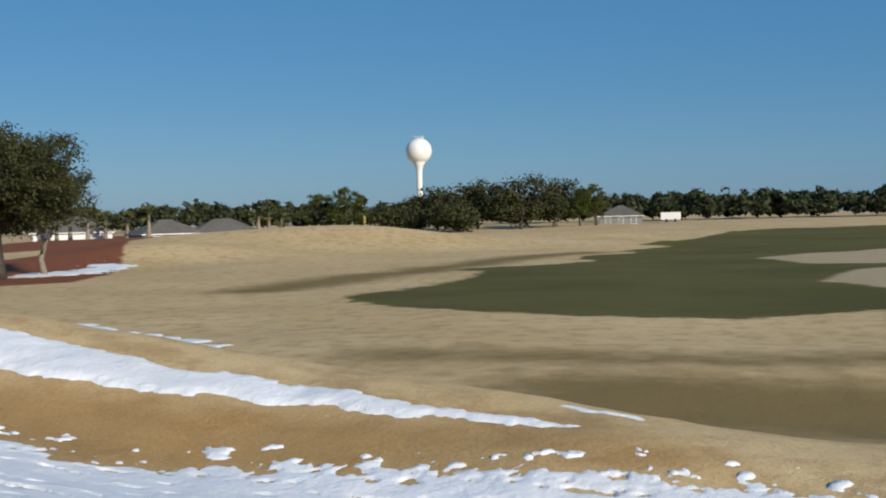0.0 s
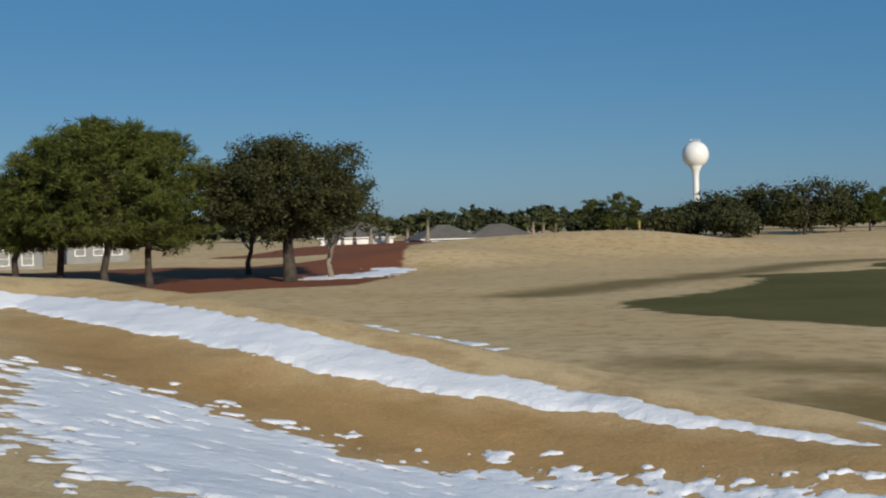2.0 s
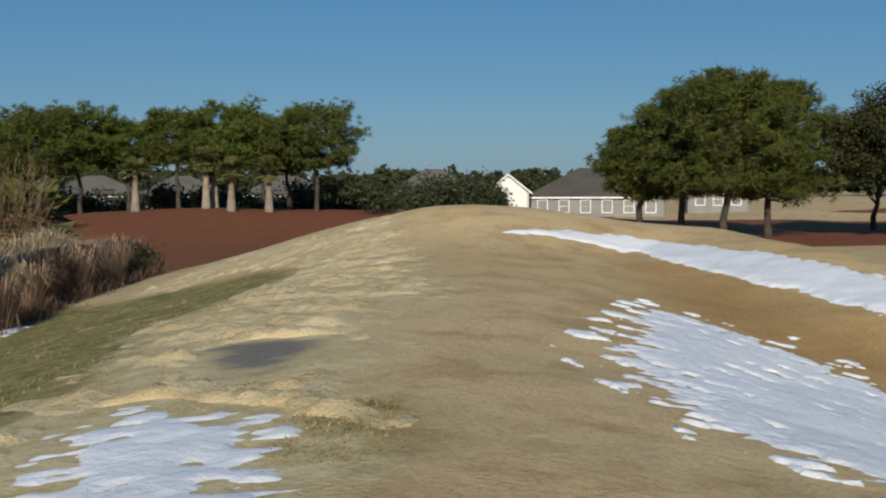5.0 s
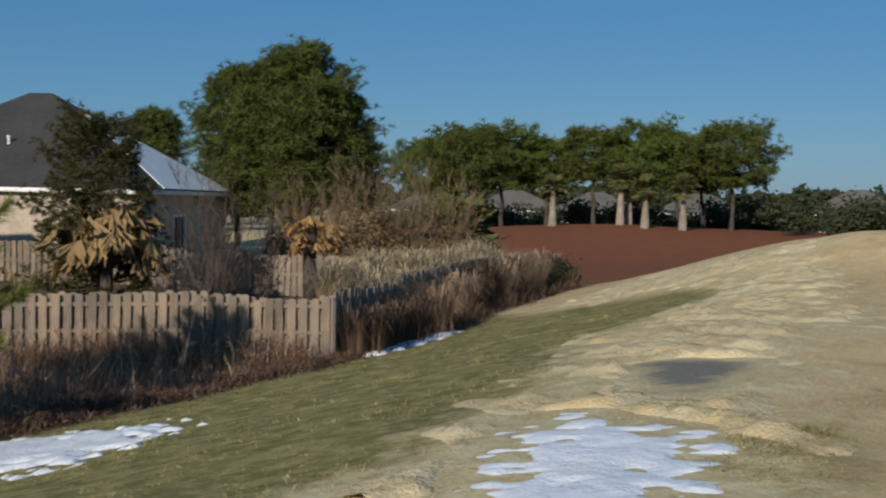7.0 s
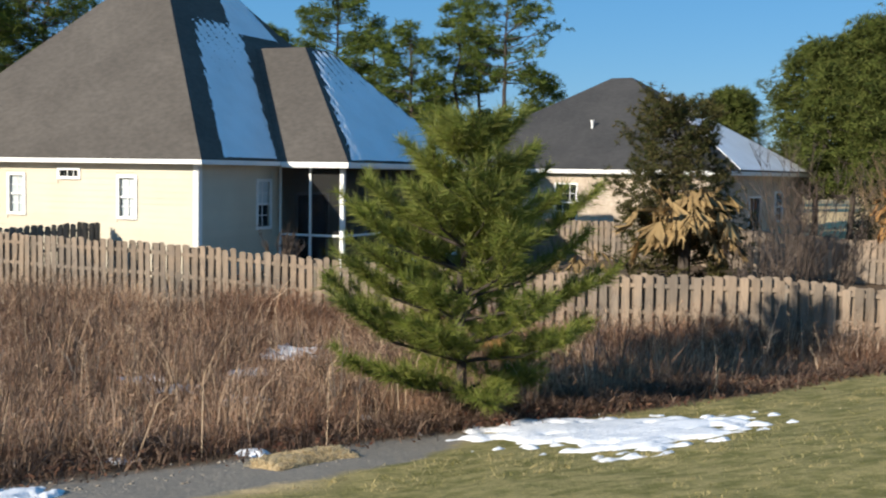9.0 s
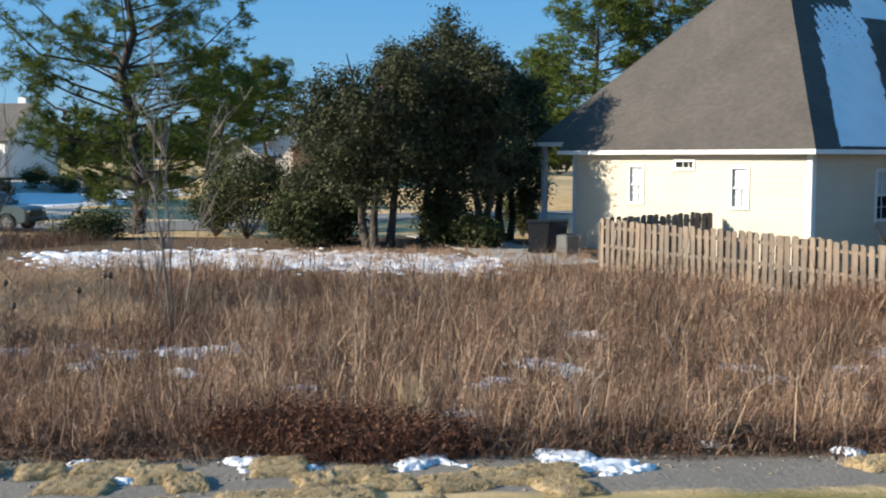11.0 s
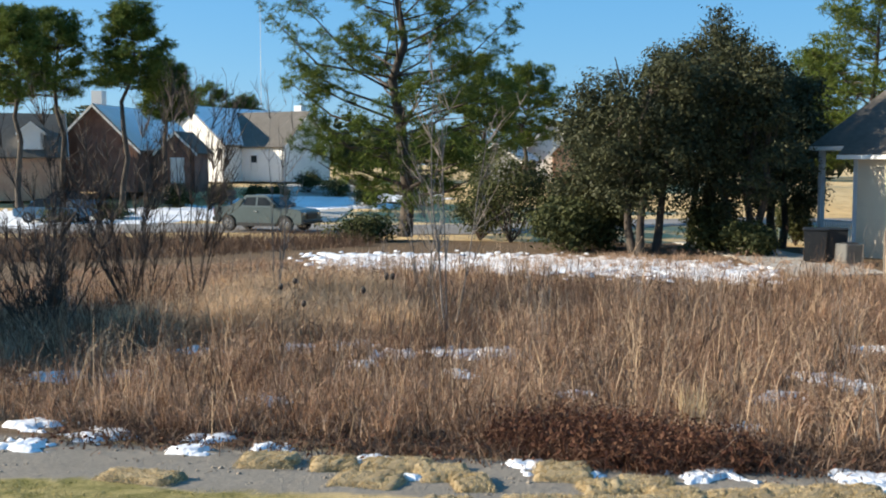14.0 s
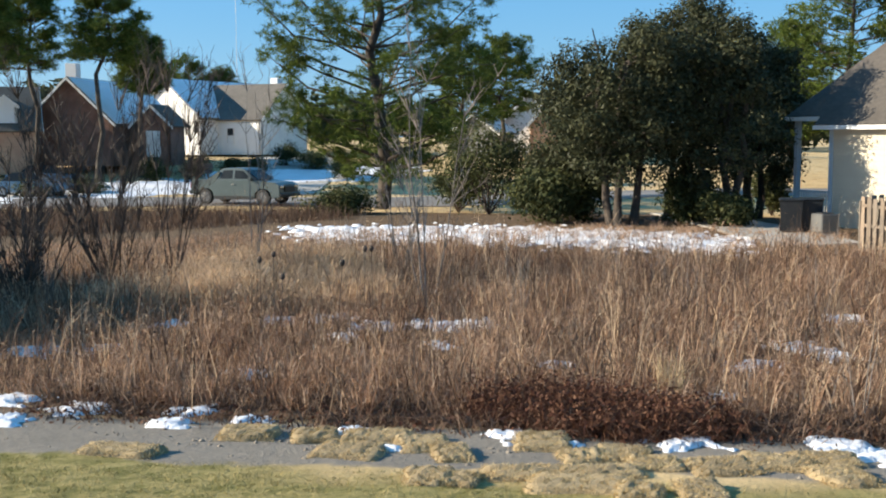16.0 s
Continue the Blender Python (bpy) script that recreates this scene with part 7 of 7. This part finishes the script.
soil_clods(831, 900)
leaf_pts = scatter(EDGE, 1400, 832)
V, F = leaf_cloud(np.stack([leaf_pts[:, 0] + 0.5, leaf_pts[:, 1], height(leaf_pts[:, 0] + 0.5, leaf_pts[:, 1]) + 0.03], 1), np.random.RandomState(833), 3, 0.035, 0.12)
tagged(mesh_ob("fallen_leaves", V, F, M["bramble"]), "red-brown fallen leaves along the lot's edge", "leaves", "", "stuff")


# ---- street, driveway and vehicles ----
def strip(name, pts, half, mat, label, lift=0.04):
    n = 60
    P = np.array(pts, float)
    s = np.linspace(0, len(P) - 1, n)
    C = np.stack([np.interp(s, np.arange(len(P)), P[:, k]) for k in (0, 1)], 1)
    T = unit(np.gradient(C, axis=0))
    N = np.stack([-T[:, 1], T[:, 0]], 1)
    V, m = [], 7
    for c, q in zip(C, N):
        for k in np.linspace(-half, half, m):
            x, y = c + q * k
            V.append((x, y, hz(x, y) + lift))
    V = np.array(V)
    i = (np.arange(n - 1)[:, None] * m + np.arange(m - 1)[None]).ravel()
    F = np.stack([i, i + 1, i + m + 1, i + m], 1)
    rim = [k for k in range(m)] + [k * m + m - 1 for k in range(1, n)] + [(n - 1) * m + k for k in range(m - 2, -1, -1)] + [k * m for k in range(n - 2, 0, -1)]
    F = [tuple(f) for f in F]
    low = len(V)
    V = np.concatenate([V, V[rim] - np.array([0, 0, lift + 0.15])])
    F += [(rim[a], low + a, low + (a + 1) % len(rim), rim[(a + 1) % len(rim)]) for a in range(len(rim))]
    return tagged(mesh_ob(name, V, F, mat), label, name, kind="structure")


strip("road", [(-30, -75), (-41, -54), (-48, -41), (-55, -28), (-66, -8), (-80, 15)], 4.2, M["asphalt"], "grey asphalt street past the vacant lot")
strip("driveway", [(-54, -43), (-66, -50), (-80, -60)], 3.0, M["concrete"], "pale concrete driveway up to the white house", 0.06)
strip("driveway", [(-33.4, -6.9), (-36.0, -9.0), (-44.5, -14.5)], 1.3, M["concrete"], "pale concrete pad beside the house", 0.05)


def wheel(parent, x, y, z, r, w):
    g = Geo()
    for a, b, rr in ((-w / 2, w / 2, r),):
        prof = [(rr * 0.67, a), (rr * 0.93, a), (rr, a + 0.03), (rr, b - 0.03), (rr * 0.93, b), (rr * 0.67, b)]
        g.lathe(prof, 24)
    t = g.ob("wheel", M["rubber"], parent, "black tyre on an alloy rim")
    t.matrix_local = pose(x, y, z, 90, 0, 0)
    Geo().lathe([(0.05, -w / 2 - 0.012), (r * 0.66, -w / 2 - 0.006), (r * 0.66, w / 2 + 0.006), (0.05, w / 2 + 0.012)], 20).ob("rim", M["rim_alloy"], t)
    for k in range(5):
        Geo().box(-0.03, 0.06, -w / 2 - 0.02, 0.03, r * 0.6, w / 2 + 0.02).ob("spoke", M["chrome"], t).matrix_local = pose(0, 0, 0, 0, 0, 72 * k)


def extrude_profile(parent, name, prof, y0, y1, mat, inset=0.0, label=""):
    """A side outline pulled across the vehicle, its upper points drawn in by inset."""
    n = len(prof)
    zmin, zmax = min(p[1] for p in prof), max(p[1] for p in prof)
    V = []
    for s, yy in ((1, y0), (-1, y1)):
        for x, z in prof:
            V.append((x, yy + s * inset * (z - zmin) / (zmax - zmin), z))
    F = [tuple(range(n)), tuple(reversed(range(n, 2 * n)))] + [((i + 1) % n, i, n + i, n + (i + 1) % n) for i in range(n)]
    ob = mesh_ob(name, V, F, M[mat], parent, label)
    bm = bmesh.new()
    bm.from_mesh(ob.data)
    bmesh.ops.bevel(bm, geom=bm.edges[:], offset=0.025, segments=2, affect="EDGES", clamp_overlap=True)
    bm.to_mesh(ob.data)
    bm.free()
    return ob


def pickup(x, y, turn):
    t = thing("pickup_truck", "silver-green crew-cab pickup truck parked on the street", "truck", (x, y, hz(x, y) + 0.05), turn)
    W = 0.98
    body = [(-2.62, 0.62), (-2.64, 1.16), (-2.55, 1.24), (-1.2, 1.26), (1.25, 1.22), (2.30, 1.12), (2.52, 1.0), (2.56, 0.42), (2.1, 0.34), (2.02, 0.62), (1.80, 0.80), (1.40, 0.80), (1.18, 0.62), (1.1, 0.30), (-1.25, 0.30), (-1.32, 0.62), (-1.54, 0.80), (-1.94, 0.80), (-2.16, 0.62), (-2.26, 0.45)]
    extrude_profile(t, "body", body, -W, W, "truck_paint", 0.05)
    cab = [(-1.22, 1.2), (-0.92, 1.74), (-0.78, 1.82), (0.30, 1.82), (0.52, 1.74), (1.22, 1.18)]
    c = extrude_profile(t, "cab", cab, -W + 0.06, W - 0.06, "truck_paint", 0.14)
    for sy in (-1, 1):
        ya, yb = sorted((sy * (W - 0.16), sy * (W - 0.06)))
        extrude_profile(t, "bed_buttress", [(-1.75, 1.2), (-0.98, 1.66), (-0.86, 1.6), (-1.1, 1.2)], ya, yb, "truck_paint", 0.0)
    for s in (-1, 1):
        for pts in ([(-0.90, 1.30), (-0.74, 1.70), (-0.18, 1.72), (-0.18, 1.30)], [(-0.06, 1.30), (-0.06, 1.72), (0.40, 1.70), (0.92, 1.30)]):
            V = []
            for off in (0.0, -0.012):
                for px, pz in pts:
                    yy = W - 0.06 - 0.14 * (pz - 1.18) / 0.64 + 0.008 + off
                    V.append((px, s * yy, pz))
            F = [(0, 1, 2, 3), (7, 6, 5, 4), (0, 4, 5, 1), (1, 5, 6, 2), (2, 6, 7, 3), (3, 7, 4, 0)]
            mesh_ob("side_window", V, F, M["glass"], t)
        Geo().box(0.85, s * (W + 0.02) - 0.1, 1.22, 1.0, s * (W + 0.02) + 0.1, 1.40, 0.02).ob("mirror", M["truck_paint"], t)
        Geo().box(2.36, s * 0.72 - 0.17, 0.84, 2.58, s * 0.72 + 0.17, 1.0, 0.03).ob("headlight", M["chrome"], t)
        Geo().box(-2.66, s * 0.88 - 0.07, 0.8, -2.6, s * 0.88 + 0.07, 1.1, 0.02).ob("tail_light", M["tail_red"], t)
        Geo().box(-0.2, s * (W + 0.005) - 0.02, 1.0, -0.02, s * (W + 0.005) + 0.02, 1.04).ob("door_handle", M["chrome"], t)
        Geo().box(-1.2, s * (W - 0.0) - 0.03, 0.27, 1.05, s * (W - 0.0) + 0.03, 0.44).ob("sill_cladding", M["dark_plastic"], t)
        for wx in (-1.74, 1.6):
            wheel(t, wx, s * (W - 0.12), 0.39, 0.39, 0.26)
    Geo().box(-2.74, -0.95, 0.5, -2.6, 0.95, 0.7, 0.03).ob("rear_bumper", M["dark_plastic"], t)
    Geo().box(2.46, -0.95, 0.42, 2.66, 0.95, 0.6, 0.04).ob("front_bumper", M["dark_plastic"], t)
    Geo().box(2.5, -0.5, 0.66, 2.6, 0.5, 0.92, 0.02).ob("grille", M["dark_plastic"], t)
    extrude_profile(t, "windscreen", [(0.56, 1.70), (0.60, 1.72), (1.20, 1.26), (1.16, 1.22)], -0.72, 0.72, "glass")
    return t


pickup(-46.45, -38.0, 97.5)


def parked_car(x, y, turn):
    t = thing("parked_car", "blue-grey car parked along the street with snow beside it", "car", (x, y, hz(x, y) + 0.05), turn)
    extrude_profile(t, "body", [(-2.2, 0.4), (-2.25, 0.8), (-1.4, 0.92), (1.0, 0.9), (2.1, 0.74), (2.2, 0.4), (1.8, 0.3), (-1.9, 0.3)], -0.88, 0.88, "car_paint", 0.04)
    extrude_profile(t, "cabin", [(-1.5, 0.88), (-0.9, 1.38), (0.3, 1.4), (1.1, 0.88)], -0.8, 0.8, "glass", 0.16)
    for s in (-1, 1):
        for wx in (-1.35, 1.35):
            wheel(t, wx, s * 0.78, 0.32, 0.32, 0.2)
    return t


parked_car(-50.0, -56.5, 128)
parked_car(-46.2, -53.4, 118)

x, y = -58.5, -51.0
mb = thing("mailbox", "dark mailbox on a wooden post by the kerb", "mailbox", (x, y, hz(x, y)), 30)
Geo().box(-0.06, -0.06, 0, 0.06, 0.06, 1.0).ob("post", M["bark"], mb)
Geo().box(-0.16, -0.3, 1.0, 0.16, 0.3, 1.32, 0.05).ob("box", M["dark_plastic"], mb)
Geo().box(-0.14, -0.25, 0.68, 0.14, 0.25, 0.92, 0.03).ob("paper_box", M["dark_plastic"], mb)

# bins and air conditioner by the house
for i, (az, d) in enumerate(((103.0, 36.9), (102.1, 37.2))):
    x, y = polar(az, d)
    b = thing("wheeled_bin", "dark wheeled refuse bin standing by the house", "bin", (x, y, hz(x, y)), az, "bins")
    V = [(-0.27, -0.3, 0.05), (0.27, -0.3, 0.05), (0.27, 0.3, 0.05), (-0.27, 0.3, 0.05), (-0.34, -0.38, 1.0), (0.34, -0.38, 1.0), (0.34, 0.38, 1.0), (-0.34, 0.38, 1.0)]
    Geo().add(V, [(3, 2, 1, 0), (4, 5, 6, 7), (0, 1, 5, 4), (1, 2, 6, 5), (2, 3, 7, 6), (3, 0, 4, 7)]).ob("body", M["dark_plastic"], b)
    Geo().box(-0.37, -0.42, 1.0, 0.37, 0.42, 1.07, 0.03).ob("lid", M["dark_plastic"], b)
    for s in (-1, 1):
        o = Geo().lathe([(0.03, -0.03), (0.11, -0.03), (0.11, 0.03), (0.03, 0.03)], 12).ob("wheel", M["rubber"], b)
        o.matrix_local = pose(s * 0.3, 0.3, 0.12, 0, 90, 0)
x, y = polar(101.5, 36.6)
ac = thing("air_conditioner", "grey air conditioning unit beside the house wall", "air conditioner", (x, y, hz(x, y)), 46)
Geo().box(-0.36, -0.36, 0.0, 0.36, 0.36, 0.08).ob("pad", M["concrete"], ac)
Geo().box(-0.3, -0.3, 0.08, 0.3, 0.3, 0.66, 0.03).ob("case", M["ac_metal"], ac)
Geo().lathe([(0.25, 0), (0.25, 0.03)], 20, (0, 0, 0.66)).ob("fan_grille", M["dark_plastic"], ac)

# ---- houses across the street ----
x, y = polar(133.1, 106)
wh = thing("white_house", "white gabled house with snow on its shaded roof", "house", (x, y, 1.9), 92)
gable_block(wh, -3.9, 0, 3.9, 15.5, 0, 3.3, 0.84, M["white_siding"], M["shingle_mid"], along="y")
roof_snow(wh, [(4.22, -0.32, 3.19), (4.22, 15.8, 3.19), (0.1, 15.8, 6.65), (0.1, -0.32, 6.65)])
gable_block(wh, 1.0, 2.4, 8.6, 9.4, 0, 3.2, 0.84, M["white_siding"], M["shingle_mid"], along="x")
gw = Wall(wh, (4.3, 2.34), (8.4, 2.34), 0.1, 2.8, M["white_siding"], [(0.7, 1.4, 1.0, 2.3)], thick=0.05, name="garage_front")
gw.window(0.7, 1.4, 1.0, 2.3)
Geo().box(3.4, 11.0, 5.0, 4.2, 11.8, 7.1).ob("chimney", M["white_siding"], wh)
x, y = polar(137.4, 84)
bh = thing("brown_brick_house", "brown brick house with a broad gable and snowy roof", "house", (x, y, 1.5), 112)
gable_block(bh, -3.1, 0, 3.1, 12, 0, 3.0, 0.95, M["red_brick"], M["shingle_mid"], along="y")
roof_snow(bh, [(3.43, -0.3, 2.87), (3.43, 12.3, 2.87), (0.1, 12.3, 6.02), (0.1, -0.3, 6.02)])
gable_block(bh, 4.1, 1.4, 6.6, 4.2, 0, 2.9, 0.95, M["red_brick"], M["shingle_mid"], along="y")
fw = Wall(bh, (4.9, 1.34), (5.9, 1.34), 0.6, 2.4, M["white_trim"], thick=0.05, name="door_surround")
fw.window(0.15, 0.85, 0.8, 2.2)
Geo().box(-2.6, 5, 5.0, -1.8, 5.8, 7.3).ob("chimney", M["white_siding"], bh)
x, y = polar(141.2, 82)
ob_h = thing("orange_brick_house", "orange brick house with a dormer in its grey roof", "house", (x, y, 1.0), 141)
gable_block(ob_h, -6, 0, 3.4, 8, 0, 3.0, 0.7, M["orange_brick"], M["shingle_mid"], along="x")
gable_block(ob_h, 0.6, 0.3, 2.2, 3.0, 3.4, 4.5, 0.8, M["white_siding"], M["shingle_mid"], over=0.15, along="y")
x, y = polar(113.4, 96)
th_ = thing("tan_house", "tan gabled house glimpsed between the trees", "house", (x, y, 1.9), 116)
gable_block(th_, -3.4, 0, 3.4, 9, 0, 2.6, 1.05, M["orange_brick"], M["shingle_mid"], along="y")
x, y = polar(115.5, 104)
th2 = thing("white_gable_house", "white gabled house glimpsed between the trees", "house", (x, y, 2.0), 105)
gable_block(th2, -2.6, 0, 2.6, 9, 0, 2.4, 1.1, M["white_siding"], M["shingle_mid"], along="y")
x, y = polar(118.2, 98)
th3 = thing("snowy_roof_house", "low house with snow on its roof behind the pine", "house", (x, y, 1.4), 100)
gable_block(th3, -2.0, 0, 2.0, 5, 0, 2.4, 0.7, M["grey_siding"], M["shingle_mid"], along="y")
roof_snow(th3, [(2.34, -0.3, 2.31), (2.34, 5.3, 2.31), (0.1, 5.3, 3.88), (0.1, -0.3, 3.88)])
for i, (az, d, h, w) in enumerate(((131.6, 83, 1.4, 2.4), (130.0, 84, 1.2, 2.0), (128.9, 84, 1.3, 2.2), (133.6, 80, 1.6, 2.4), (124.4, 80, 1.6, 3.0), (126.0, 86, 1.4, 3.0), (127.4, 88, 2.2, 2.0), (139.0, 70, 1.2, 2.6), (136.6, 72, 1.0, 2.4))):
    x, y = polar(az, d)
    bush("hedge_bush", x, y, h, w, "shrub_leaf", 700 + i, "clipped dark hedge before the white house", 40, 90, 0.07, group="hedges")
x, y = polar(129.8, 640)
mast = thing("radio_mast", "thin far radio mast", "mast", (x, y, 0))
Geo().tube([(0, 0, 0), (0, 0, 160)], [0.14, 0.1], 6).ob("pole", M["steel"], mast)
BAND = [(-25, -36), (-33, -30), (-38, -26), (-44, -30), (-41, -37), (-33, -48)]
weeds("verge_weeds", scatter(BAND, 16000, 721, 0.3, 8), 0.2, 0.9, 0.02, "weed_dark", "dark brushy weeds along the street verge", 722, 0.4)
